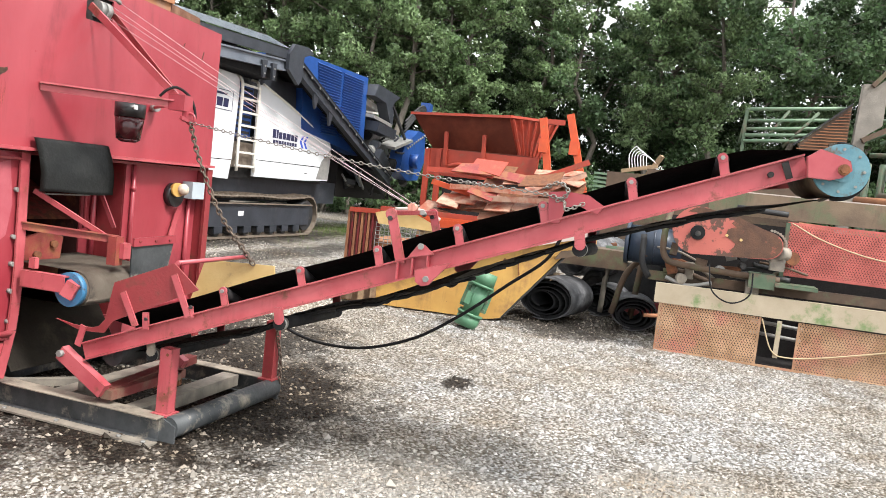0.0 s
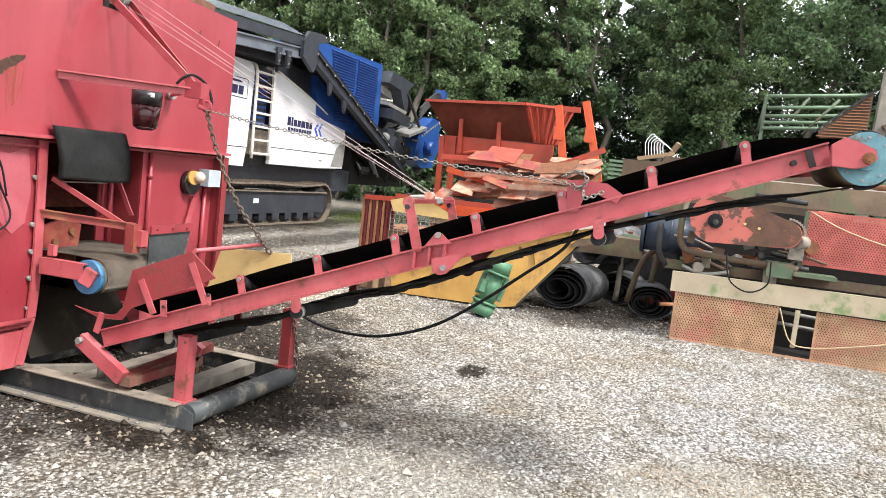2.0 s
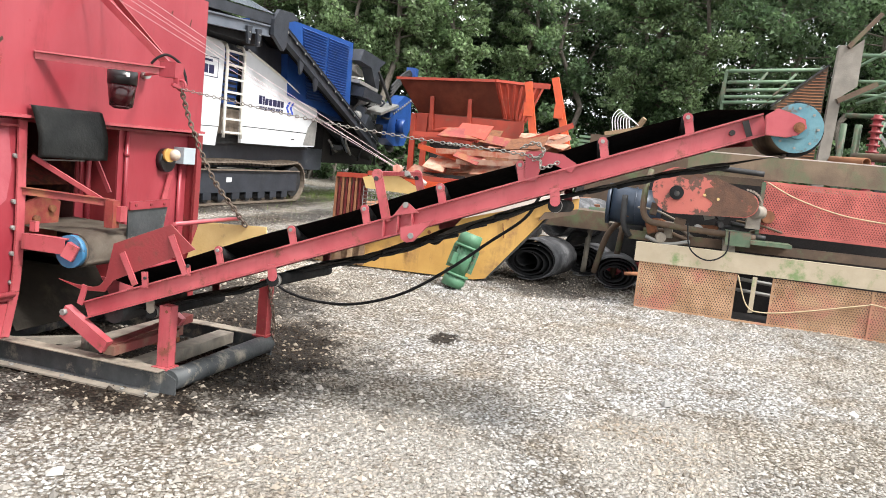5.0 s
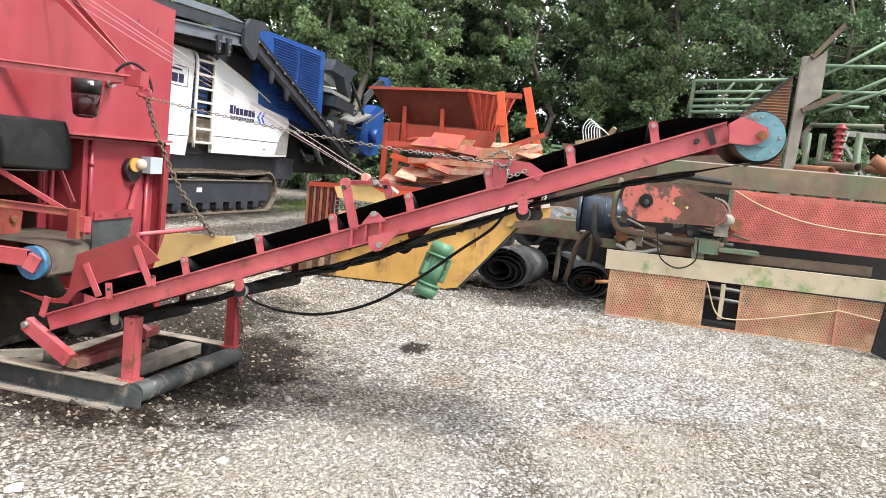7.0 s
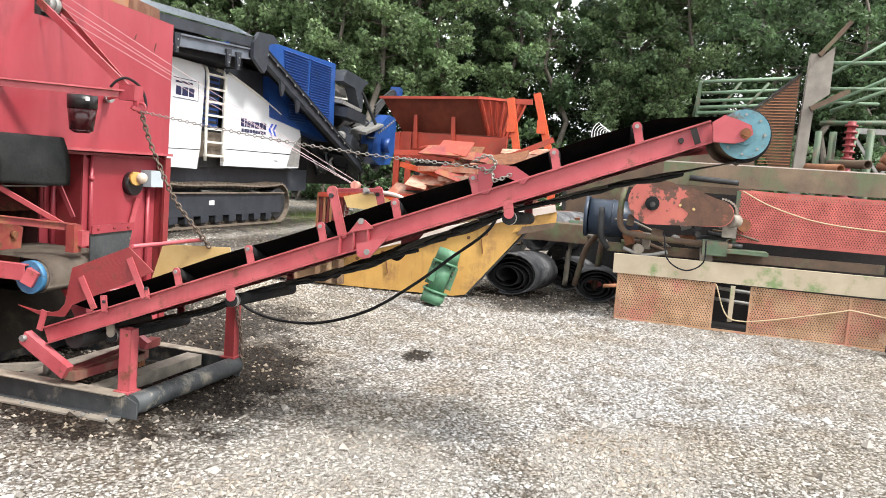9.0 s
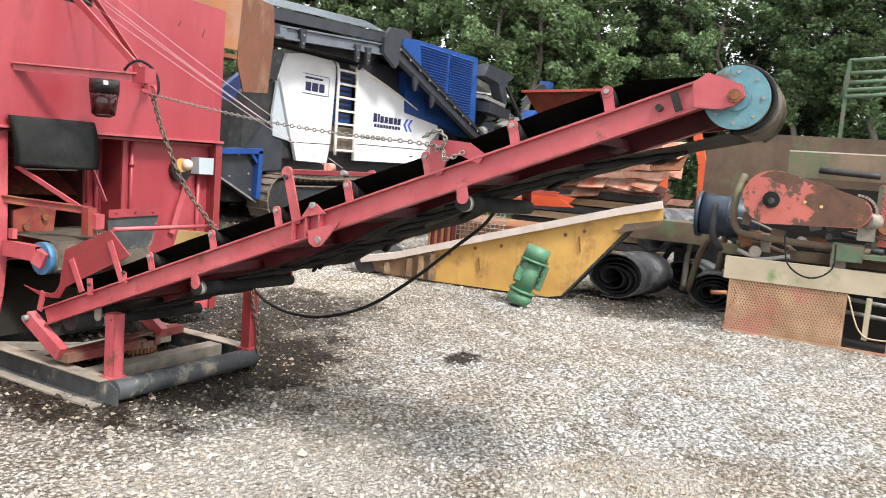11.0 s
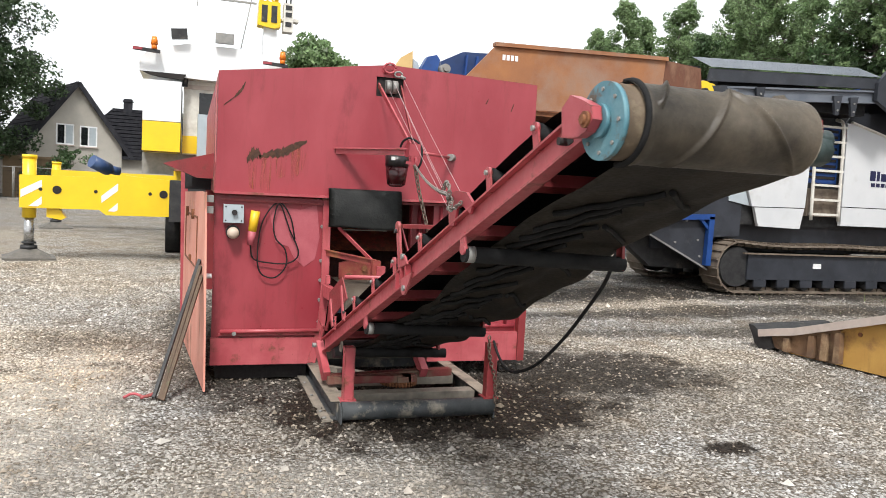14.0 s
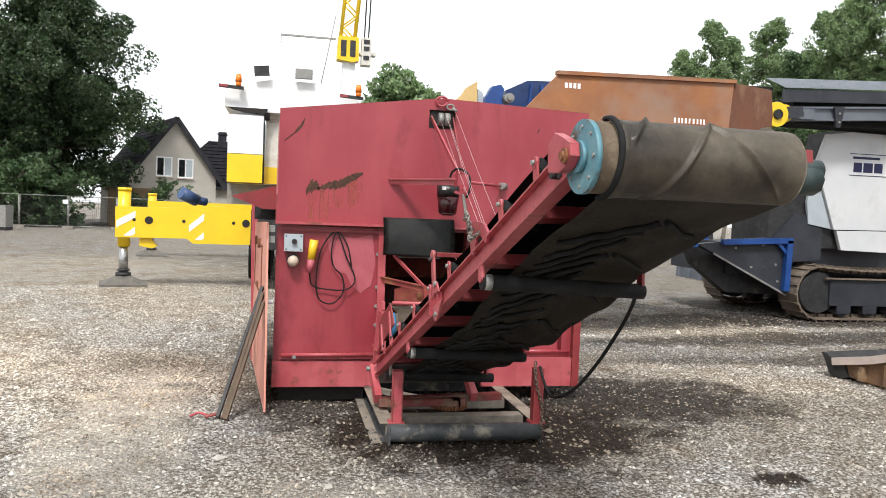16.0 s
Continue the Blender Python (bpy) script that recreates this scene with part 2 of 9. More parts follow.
def leaf_material(name, c1, c2):
    m = material(name, c1, c2, 0.45, scale=0.7, bump=0, rnd=0.55, island=True, spec=0.5)
    n, l = m.node_tree.nodes, m.node_tree.links
    b = n["Principled BSDF"]
    tr = n.new("ShaderNodeBsdfTranslucent")
    mx = n.new("ShaderNodeMixShader")
    mx.inputs[0].default_value = 0.4
    l.new(b.inputs["Base Color"].links[0].from_socket, tr.inputs["Color"])
    l.new(b.outputs[0], mx.inputs[1])
    l.new(tr.outputs[0], mx.inputs[2])
    l.new(mx.outputs[0], n["Material Output"].inputs["Surface"])
    return m


LEAF = leaf_material("deep_green_leaves", (0.080, 0.145, 0.062), (0.125, 0.19, 0.088))
LEAF_LIGHT = leaf_material("light_green_leaves", (0.155, 0.24, 0.105), (0.225, 0.31, 0.15))
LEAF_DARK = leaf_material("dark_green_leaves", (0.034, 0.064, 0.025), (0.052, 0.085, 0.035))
GRASS = leaf_material("grass_blades", (0.08, 0.14, 0.025), (0.12, 0.17, 0.04))


# ---- mesh helpers
def add_box(bm, m, sx, sy, sz):
    vs = [bm.verts.new(m @ Vector((x * sx / 2, y * sy / 2, z * sz / 2))) for x in (-1, 1) for y in (-1, 1) for z in (-1, 1)]
    for q in ((0, 1, 3, 2), (4, 6, 7, 5), (0, 4, 5, 1), (2, 3, 7, 6), (0, 2, 6, 4), (1, 5, 7, 3)):
        bm.faces.new([vs[i] for i in q])
    return vs


def span(bm, x0, x1, y0, y1, z0, z1):
    """A box between two corners."""
    return add_box(bm, Matrix.Translation(((x0 + x1) / 2, (y0 + y1) / 2, (z0 + z1) / 2)), abs(x1 - x0), abs(y1 - y0), abs(z1 - z0))


def axis_frame(a, b, up=(0, 0, 1)):
    """A frame at the middle of a-b whose x runs from a to b."""
    a, b = Vector(a), Vector(b)
    x = (b - a).normalized()
    y = Vector(up).cross(x)
    if y.length < 1e-4:
        y = Vector((0, 1, 0)).cross(x)
    y.normalize()
    z = x.cross(y)
    m = Matrix((x, y, z)).transposed().to_4x4()
    m.translation = (a + b) / 2
    return m


def bar(bm, a, b, w, h, up=(0, 0, 1)):
    """A square bar from a to b: w across, h along up."""
    return add_box(bm, axis_frame(a, b, up), (Vector(b) - Vector(a)).length, w, h)


def channel(bm, a, b, w, h, t=0.012, up=(0, 0, 1), both=True, side=1):
    """A rolled beam from a to b: web and two flanges (an I when both, else a channel that opens to its side)."""
    m, n = axis_frame(a, b, up), (Vector(b) - Vector(a)).length
    W, H, q = w / 2, h / 2, t / 2
    if both:
        pts = [(-W, -H), (W, -H), (W, t - H), (q, t - H), (q, H - t), (W, H - t), (W, H), (-W, H), (-W, H - t), (-q, H - t), (-q, t - H), (-W, t - H)]
    else:
        pts = [(-W, -H), (W, -H), (W, t - H), (t - W, t - H), (t - W, H - t), (W, H - t), (W, H), (-W, H)]
        if side < 0:
            pts = [(-y, z) for y, z in pts[::-1]]
    slab(bm, pts, m @ YZ, n)


def cyl(bm, a, b, r, seg=14, r2=None, caps=True):
    m = axis_frame(a, b)
    n = (Vector(b) - Vector(a)).length
    r2 = r if r2 is None else r2
    rings = []
    for x, q in ((-n / 2, r), (n / 2, r2)):
        rings.append([bm.verts.new(m @ Vector((x, q * math.cos(2 * math.pi * i / seg), q * math.sin(2 * math.pi * i / seg)))) for i in range(seg)])
    for i in range(seg):
        j = (i + 1) % seg
        bm.faces.new((rings[0][i], rings[1][i], rings[1][j], rings[0][j])).smooth = True
    if caps:
        bm.faces.new(rings[0])
        bm.faces.new(rings[1][::-1])


def pipe(bm, a, b, r, wall=0.006, seg=14):
    """An open pipe with a wall."""
    m, n = axis_frame(a, b), (Vector(b) - Vector(a)).length
    rings = []
    for x, q in ((-n / 2, r), (n / 2, r), (n / 2, r - wall), (-n / 2, r - wall)):
        rings.append([bm.verts.new(m @ Vector((x, q * math.cos(2 * math.pi * i / seg), q * math.sin(2 * math.pi * i / seg)))) for i in range(seg)])
    for k in range(4):
        for i in range(seg):
            j = (i + 1) % seg
            f = bm.faces.new((rings[k][i], rings[(k + 1) % 4][i], rings[(k + 1) % 4][j], rings[k][j]))
            f.smooth = k in (0, 2)


def smooth_line(points, per=6):
    """A Catmull-Rom line through the points."""
    p = [Vector(q) for q in points]
    p = [2 * p[0] - p[1]] + p + [2 * p[-1] - p[-2]]
    out = []
    for i in range(1, len(p) - 2):
        for k in range(per):
            t = k / per
            out.append(0.5 * (2 * p[i] + (p[i + 1] - p[i - 1]) * t + (2 * p[i - 1] - 5 * p[i] + 4 * p[i + 1] - p[i + 2]) * t * t + (3 * p[i] - p[i - 1] - 3 * p[i + 1] + p[i + 2]) * t ** 3))
    return out + [p[-2]]


def hose(bm, points, r, seg=7, per=6, closed_ends=True):
    """A round line through points."""
    line = smooth_line(points, per) if per > 1 else [Vector(q) for q in points]
    ring0, nrm = None, None
    for i, q in enumerate(line):
        d = (line[min(i + 1, len(line) - 1)] - line[max(i - 1, 0)]).normalized()
        if nrm is None:
            nrm = d.orthogonal().normalized()
        nrm = (nrm - d * nrm.dot(d)).normalized()
        bi = d.cross(nrm)
        ring = [bm.verts.new(q + r * (math.cos(2 * math.pi * k / seg) * nrm + math.sin(2 * math.pi * k / seg) * bi)) for k in range(seg)]
        if ring0:
            for k in range(seg):
                j = (k + 1) % seg
                bm.faces.new((ring0[k], ring[k], ring[j], ring0[j])).smooth = True
        elif closed_ends:
            bm.faces.new(ring)
        ring0 = ring
    if closed_ends:
        bm.faces.new(ring0[::-1])


def slab(bm, pts, m, t):
    """A flat plate: an outline in the frame's xy, t thick about its xy plane."""
    lo = [bm.verts.new(m @ Vector((x, y, -t / 2))) for x, y in pts]
    hi = [bm.verts.new(m @ Vector((x, y, t / 2))) for x, y in pts]
    bm.faces.new(lo[::-1])
    bm.faces.new(hi)
    for i in range(len(pts)):
        j = (i + 1) % len(pts)
        bm.faces.new((lo[i], lo[j], hi[j], hi[i]))


XZ = Matrix(((1, 0, 0, 0), (0, 0, -1, 0), (0, 1, 0, 0), (0, 0, 0, 1)))  # outline (x, z), faces -y
YZ = Matrix(((0, 0, 1, 0), (1, 0, 0, 0), (0, 1, 0, 0), (0, 0, 0, 1)))  # outline (y, z), faces x


def at_y(y):
    return Matrix.Translation((0, y, 0)) @ XZ


def at_x(x):
    return Matrix.Translation((x, 0, 0)) @ YZ


def thing(name, base, label, category, group="", kind=""):
    ob = new(name)
    ob.empty_display_size = 0.2
    ob.location = base
    return tagged(ob, label, category, group, kind)


def part(name, bm, mat, parent=None, label="", bevel=0.0):
    """Links a bmesh, in world places, as one mesh under a thing or a part."""
    if bevel:
        bmesh.ops.bevel(bm, geom=[e for e in bm.edges if len(e.link_faces) == 2 and e.calc_face_angle(0) > 0.6], offset=bevel, segments=1, affect="EDGES", clamp_overlap=True)
    bmesh.ops.recalc_face_normals(bm, faces=bm.faces)
    me = bpy.data.meshes.new(name)
    bm.to_mesh(me)
    bm.free()
    me.materials.append(mat)
    ob = new(name, me)
    if parent is not None:
        ob.parent = parent
        if parent.parent is None and parent.data is None:
            ob.matrix_parent_inverse = Matrix.Translation(-parent.location)
    return tagged(ob, label)


def solo(name, bm, mat, label, category, group="", kind="", bevel=0.0):
    return tagged(part(name, bm, mat, None, "", bevel), label, category, group, kind)


def mesh_np(name, verts, faces, mat, parent=None, smooth=False):
    """A mesh from arrays of places and of faces with equal corner counts."""
    me = bpy.data.meshes.new(name)
    k = faces.shape[1]
    me.vertices.add(len(verts))
    me.vertices.foreach_set("co", np.ascontiguousarray(verts, np.float32).ravel())
    me.loops.add(faces.size)
    me.loops.foreach_set("vertex_index", np.ascontiguousarray(faces, np.int32).ravel())
    me.polygons.add(len(faces))
    me.polygons.foreach_set("loop_start", np.arange(0, faces.size, k, dtype=np.int32))
    me.polygons.foreach_set("use_smooth", np.full(len(faces), smooth))
    me.update(calc_edges=True)
    me.materials.append(mat)
    ob = new(name, me)
    if parent is not None:
        ob.parent = parent
        if parent.parent is None and parent.data is None:
            ob.matrix_parent_inverse = Matrix.Translation(-parent.location)
    return ob


BM = bmesh.new
# ---- ground
def ground_height(x, y):
    return 0.012 * np.sin(x * 1.7 + 0.6 * np.sin(y * 1.1)) * np.cos(y * 1.3) + 0.008 * np.sin(x * 4.1 + y * 3.3) + 0.125 * np.clip((y - 1.6) / 2.2, 0, 1) * np.clip((x - 2.5) / 3.0, 0, 1)


def gravel_material(name, stone=False):
    """Crushed gravel, dry, dampened and shade-dark in the same places for the ground and for the loose stones on it."""
    m = bpy.data.materials.new(name)
    m.use_nodes = True
    n, l = m.node_tree.nodes, m.node_tree.links
    b = n["Principled BSDF"]
    b.inputs["Specular IOR Level"].default_value = 0.25
    geo = n.new("ShaderNodeNewGeometry")
    pos = geo.outputs["Position"]

    def tex(kind, s, **k):
        t = n.new(kind)
        t.inputs["Scale"].default_value = s
        for key, val in k.items():
            t.inputs[key].default_value = val
        l.new(pos, t.inputs["Vector"])
        return t

    def rng(src, a, c, lo=0.0, hi=1.0):
        r = n.new("ShaderNodeMapRange")
        for i, v in zip(("From Min", "From Max", "To Min", "To Max"), (a, c, lo, hi)):
            r.inputs[i].default_value = v
        l.new(src, r.inputs["Value"])
        return r.outputs["Result"]

    def mix(f, a, c, mode="MIX"):
        x = n.new("ShaderNodeMix")
        x.data_type, x.blend_type = "RGBA", mode
        for sock, val in ((x.inputs[0], f), (x.inputs[6], a), (x.inputs[7], c)):
            if isinstance(val, (tuple, float)):
                sock.default_value = (*val, 1) if isinstance(val, tuple) else val
            else:
                l.new(val, sock)
        return x.outputs[2]

    def math_(op, a, c):
        x = n.new("ShaderNodeMath")
        x.operation = op
        for i, v in enumerate((a, c)):
            if isinstance(v, (float, int)):
                x.inputs[i].default_value = v
            else:
                l.new(v, x.inputs[i])
        return x.outputs[0]

    broad = tex("ShaderNodeTexNoise", 0.45, Detail=5.0, Roughness=0.6)
    mid = tex("ShaderNodeTexNoise", 2.6, Detail=6.0, Roughness=0.65)
    tint = mix(rng(broad.outputs["Fac"], 0.42, 0.6), (0.99, 0.99, 0.995), (1.0, 0.94, 0.86))
    tint = mix(rng(mid.outputs["Fac"], 0.5, 0.72), tint, (0.62, 0.55, 0.47))
    dirt = tex("ShaderNodeTexNoise", 1.1, Detail=8.0, Roughness=0.72)
    tint = mix(rng(dirt.outputs["Fac"], 0.50, 0.66), tint, (0.74, 0.65, 0.55))
    if stone:
        pick = geo.outputs["Random Per Island"]
        base = mix(rng(pick, 0.0, 0.6), (0.15, 0.142, 0.13), (0.40, 0.39, 0.37))
        base = mix(rng(pick, 0.8, 1.0), base, (0.62, 0.61, 0.595))
    else:
        pebbles = tex("ShaderNodeTexVoronoi", 42.0)
        pebbles2 = tex("ShaderNodeTexVoronoi", 130.0)
        cell = n.new("ShaderNodeSeparateColor")
        l.new(pebbles.outputs["Color"], cell.inputs[0])
        base = mix(rng(cell.outputs[0], 0.0, 1.0, 0.0, 0.9), (0.53, 0.522, 0.50), mix(rng(cell.outputs[1], 0, 1), (0.15, 0.138, 0.12), (0.76, 0.75, 0.73)))
        base = mix(rng(pebbles.outputs["Distance"], 0.34, 0.60), base, mix(1.0, base, (0.38, 0.345, 0.30), "MULTIPLY"))
    base = mix(1.0, base, tint, "MULTIPLY")
    # damp earth round the skid and along the wheel ruts, with ragged borders, plus painted skid shade
    sep = n.new("ShaderNodeSeparateXYZ")
    l.new(pos, sep.inputs[0])
    X, Y = sep.outputs[0], sep.outputs[1]

    grit = tex("ShaderNodeTexNoise", 16.0, Detail=4.0, Roughness=0.7)

    def patch(cx, cy, rx, ry, ragged=0.9):
        dx = math_("DIVIDE", math_("SUBTRACT", X, cx), rx)
        dy = math_("DIVIDE", math_("SUBTRACT", Y, cy), ry)
        d = math_("SQRT", math_("ADD", math_("MULTIPLY", dx, dx), math_("MULTIPLY", dy, dy)), 0.0)
        d = math_("ADD", d, math_("MULTIPLY", math_("SUBTRACT", (grit if rx < 0.5 else mid).outputs["Fac"], 0.5), ragged * 2))
        return rng(d, 1.12, 0.72)

    # a lane of fresh pale gravel, and trodden tan earth before the conveyor
    base = mix(math_("MULTIPLY", patch(3.2, -3.1, 2.8, 1.9, 0.5), 0.55), base, mix(1.0, base, (1.22, 1.24, 1.28), "MULTIPLY"))
    for cx, cy, rx, ry in ((-0.75, -2.35, 0.9, 0.6), (0.1, -3.6, 0.8, 0.5), (-2.2, -0.6, 0.5, 1.8)):
        base = mix(math_("MULTIPLY", patch(cx, cy, rx, ry, 0.8), 0.6), base, (0.46, 0.425, 0.375) if not stone else mix(1.0, base, (1.0, 0.90, 0.78), "MULTIPLY"))
    for cx, cy, rx, ry in ((-6.5, 7.5, 6.5, 9.0), (-4.8, 0.3, 3.2, 2.6), (3.6, 0.9, 1.9, 0.9), (4.6, 3.4, 2.4, 0.5)):
        base = mix(math_("MULTIPLY", patch(cx, cy, rx, ry, 0.5), 0.75), base, mix(1.0, base, (1.50, 1.46, 1.40), "MULTIPLY"))
    damp_shade = patch(0.28, -0.74, 1.4, 1.02)
    # first patch puts the shade inside the skid frame into the same mask
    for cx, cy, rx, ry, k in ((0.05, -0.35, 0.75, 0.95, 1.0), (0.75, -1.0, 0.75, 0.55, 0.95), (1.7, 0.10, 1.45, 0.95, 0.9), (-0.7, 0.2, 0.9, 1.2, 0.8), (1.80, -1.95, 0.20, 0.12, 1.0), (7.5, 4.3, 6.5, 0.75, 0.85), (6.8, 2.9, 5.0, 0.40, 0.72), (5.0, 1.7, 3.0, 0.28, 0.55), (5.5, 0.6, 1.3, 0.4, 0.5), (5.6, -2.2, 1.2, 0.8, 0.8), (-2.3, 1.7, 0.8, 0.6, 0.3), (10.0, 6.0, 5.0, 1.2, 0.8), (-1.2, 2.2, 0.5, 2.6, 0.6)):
        damp_shade = math_("MAXIMUM", damp_shade, math_("MULTIPLY", patch(cx, cy, rx, ry), k))
    wet_shade_tone = mix(rng(pick, 0.70, 0.78), (0.10, 0.080, 0.062), (0.46, 0.41, 0.35)) if stone else (0.085, 0.066, 0.051)
    base = mix(damp_shade, base, mix(1.0, base, wet_shade_tone, "MULTIPLY"))
    l.new(base, b.inputs["Base Color"])
    l.new(rng(damp_shade, 0, 1, 0.92, 0.7), b.inputs["Roughness"])
    if stone:
        return m
    h = math_("ADD", math_("MULTIPLY", pebbles.outputs["Distance"], -1.4), math_("MULTIPLY", pebbles2.outputs["Distance"], -0.6))
    h = math_("ADD", h, math_("MULTIPLY", mid.outputs["Fac"], 0.8))
    bp = n.new("ShaderNodeBump")
    bp.inputs["Strength"].default_value, bp.inputs["Distance"].default_value = 1.0, 0.025
    l.new(h, bp.inputs["Height"])
    l.new(bp.outputs[0], b.inputs["Normal"])
    return m


GRAVEL = gravel_material("gravel_ground")
STONE = gravel_material("gravel_stones", True)
side = np.sinh(np.linspace(-6.2, 6.2, 261))
side = side / side[-1] * 420
gx, gy = np.meshgrid(side + 1.5, side - 1.0, indexing="ij")
fade = np.exp(-((gx - 1.5) ** 2 + (gy + 1) ** 2) / 900)
gz = ground_height(gx, gy) * np.minimum(1, fade * 1.4)
k = len(side)
idx = np.arange(k * k).reshape(k, k)
quads = np.stack([idx[:-1, :-1], idx[1:, :-1], idx[1:, 1:], idx[:-1, 1:]], -1).reshape(-1, 4)
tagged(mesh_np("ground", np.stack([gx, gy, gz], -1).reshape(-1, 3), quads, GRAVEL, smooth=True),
       "grey gravel yard with dampened dark patches, shade painted inside the skid, and wheel ruts", "gravel ground", kind="structure")

# loose crushed stones, joined: denser where the yard lies nearest
OV = np.array([(1, 0, 0), (-1, 0, 0), (0, 1, 0), (0, -1, 0), (0, 0, 1), (0, 0, -1)], float)
OF = np.array([(0, 2, 4), (2, 1, 4), (1, 3, 4), (3, 0, 4), (2, 0, 5), (1, 2, 5), (3, 1, 5), (0, 3, 5)])


def stones(name, count, rmin, rmax, mat, label, power, seed, reach, fall, r0=0.6):
    """Angular stones strewn over a sector of the yard round (-2, -4.8)."""
    r = np.random.RandomState(seed)
    d = r0 + reach * r.uniform(0, 1, count) ** fall
    a = np.radians(r.uniform(-32, 128, count))
    c = np.stack([-2.0 + d * np.cos(a), -4.8 + d * np.sin(a), np.zeros(count)], -1)
    s = (rmin + (rmax - rmin) * r.uniform(0, 1, count) ** power) * (1 + 0.03 * d)
    c[:, 2] = ground_height(c[:, 0], c[:, 1]) + s * 0.2
    sc = s[:, None] * r.uniform(0.7, 1.3, (count, 3))
    sc[:, 2] *= 0.75
    v = (OV[None] * r.uniform(0.85, 1.15, (count, 6, 1)) + r.normal(0, 0.15, (count, 6, 3))) * sc[:, None]
    t = r.uniform(0, 6.28, count)
    ca, sa = np.cos(t)[:, None], np.sin(t)[:, None]
    v = np.stack([v[..., 0] * ca - v[..., 1] * sa, v[..., 0] * sa + v[..., 1] * ca, v[..., 2]], -1) + c[:, None]
    f = OF[None] + (np.arange(count) * 6)[:, None, None]
    return tagged(mesh_np(name, v.reshape(-1, 3), f.reshape(-1, 3), mat), label, "gravel", kind="stuff")


stones("gravel", 150000, 0.0045, 0.0135, STONE, "loose grey and beige crushed gravel stones", 1.6, 1, 13.0, 0.85)
stones("gravel", 5000, 0.010, 0.019, STONE, "coarser crushed stones strewn over the yard", 1.8, 5, 11.0, 0.9)
stones("gravel", 700, 0.016, 0.038, STONE, "larger loose stones lying on the gravel", 3.0, 3, 12.0, 0.8)
# ---- the red screening plant: a steel box on the ground, with its front towards -y
plant = thing("screening_plant", (0, 2.2, 0), "red painted steel screening plant with a worn gabled front", "screening plant")
FRONT = [(-1.24, 1.40), (1.24, 1.41), (1.24, 2.39), (0.02, 2.43), (-1.24, 2.27)]
bm = BM()
# front plate, left of, right of, below and above the rope window
for pts in ([(-1.24, 1.40), (-0.09, 1.405), (-0.09, 2.417), (-1.24, 2.27)], [(0.12, 1.405), (1.24, 1.41), (1.24, 2.39), (0.12, 2.426)],
            [(-0.09, 1.405), (0.12, 1.405), (0.12, 2.19), (-0.09, 2.19)], [(-0.09, 2.335), (0.12, 2.335), (0.12, 2.426), (0.02, 2.43), (-0.09, 2.417)]):
    slab(bm, pts, at_y(0.006), 0.012)
bmesh.ops.remove_doubles(bm, verts=bm.verts, dist=0.0005)
part("front_panel", bm, RED, plant)
bm = BM()
bar(bm, (-1.25, -0.012, 1.405), (1.25, -0.012, 1.412), 0.05, 0.018)
part("drip_edge", bm, RED_FADED, plant, bevel=0.002)
# near-black box: shade behind the rope window as colour
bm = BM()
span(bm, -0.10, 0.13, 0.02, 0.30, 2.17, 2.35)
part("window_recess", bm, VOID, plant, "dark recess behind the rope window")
bm = BM()
cyl(bm, (0.03, 0.0, 2.265), (0.07, 0.0, 2.265), 0.05, 18)
cyl(bm, (-0.02, 0.0, 2.265), (0.02, 0.0, 2.265), 0.05, 18)
part("rope_sheave", bm, STEEL_GREY, plant, "grey steel rope sheave")
bm = BM()
hose(bm, [(0.0 + 0.045 * math.cos(a), -0.03 - 0.01 * math.sin(a), 2.40 + 0.035 * math.sin(a)) for a in np.linspace(0, 6.28, 11)], 0.009, 6, 2)
part("lifting_eye", bm, RED_FADED, plant)
bm = BM()
hose(bm, [(0.07 + 0.03 * math.cos(a), -0.03, 2.36 + 0.02 * math.sin(a)) for a in np.linspace(0, 6.28, 9)], 0.007, 6, 2)
cyl(bm, (0.08, -0.05, 2.345), (0.12, -0.05, 2.33), 0.012)
part("rope_clamp", bm, STEEL_GREY, plant)
# upper side walls, roof, rear
bm = BM()
slab(bm, [(0.012, 1.40), (4.4, 1.40), (4.4, 2.27), (0.012, 2.27)], at_x(-1.232), 0.012)
part("upper_side_wall", bm, RED_FADED, plant)
bm = BM()
slab(bm, [(0.012, 0.14), (4.4, 0.14), (4.4, 2.38), (0.012, 2.38)], at_x(1.232), 0.012)
part("upper_side_wall", bm, RED, plant)
bm = BM()
for a, b in (((-1.238, 2.262), (0.02, 2.425)), ((0.02, 2.425), (1.238, 2.382))):
    vs = [bm.verts.new((a[0], 0.012, a[1])), bm.verts.new((b[0], 0.012, b[1])), bm.verts.new((b[0], 4.4, b[1])), bm.verts.new((a[0], 4.4, a[1]))]
    bm.faces.new(vs)
bmesh.ops.solidify(bm, geom=bm.faces[:], thickness=-0.01)
part("roof", bm, RED_DARK, plant)
bm = BM()
span(bm, -1.23, 1.23, 4.39, 4.40, 0.1, 2.26)
part("rear_panel", bm, RED_DARK, plant)
# lower left front panel with a curved inner edge
bm = BM()
edge = [(-0.425, 1.385), (-0.42, 0.75), (-0.425, 0.55), (-0.44, 0.40), (-0.47, 0.27), (-0.50, 0.14)]
slab(bm, [(-1.24, 0.14), (-1.24, 1.385)] + edge, at_y(0.05), 0.012)
part("lower_panel", bm, RED, plant)
bm = BM()
slab(bm, [(-1.245, 0.13), (-1.245, 0.335), (-0.455, 0.335), (-0.505, 0.13)], at_y(0.028), 0.014)
part("sill", bm, RED_FADED, plant)
bm = BM()
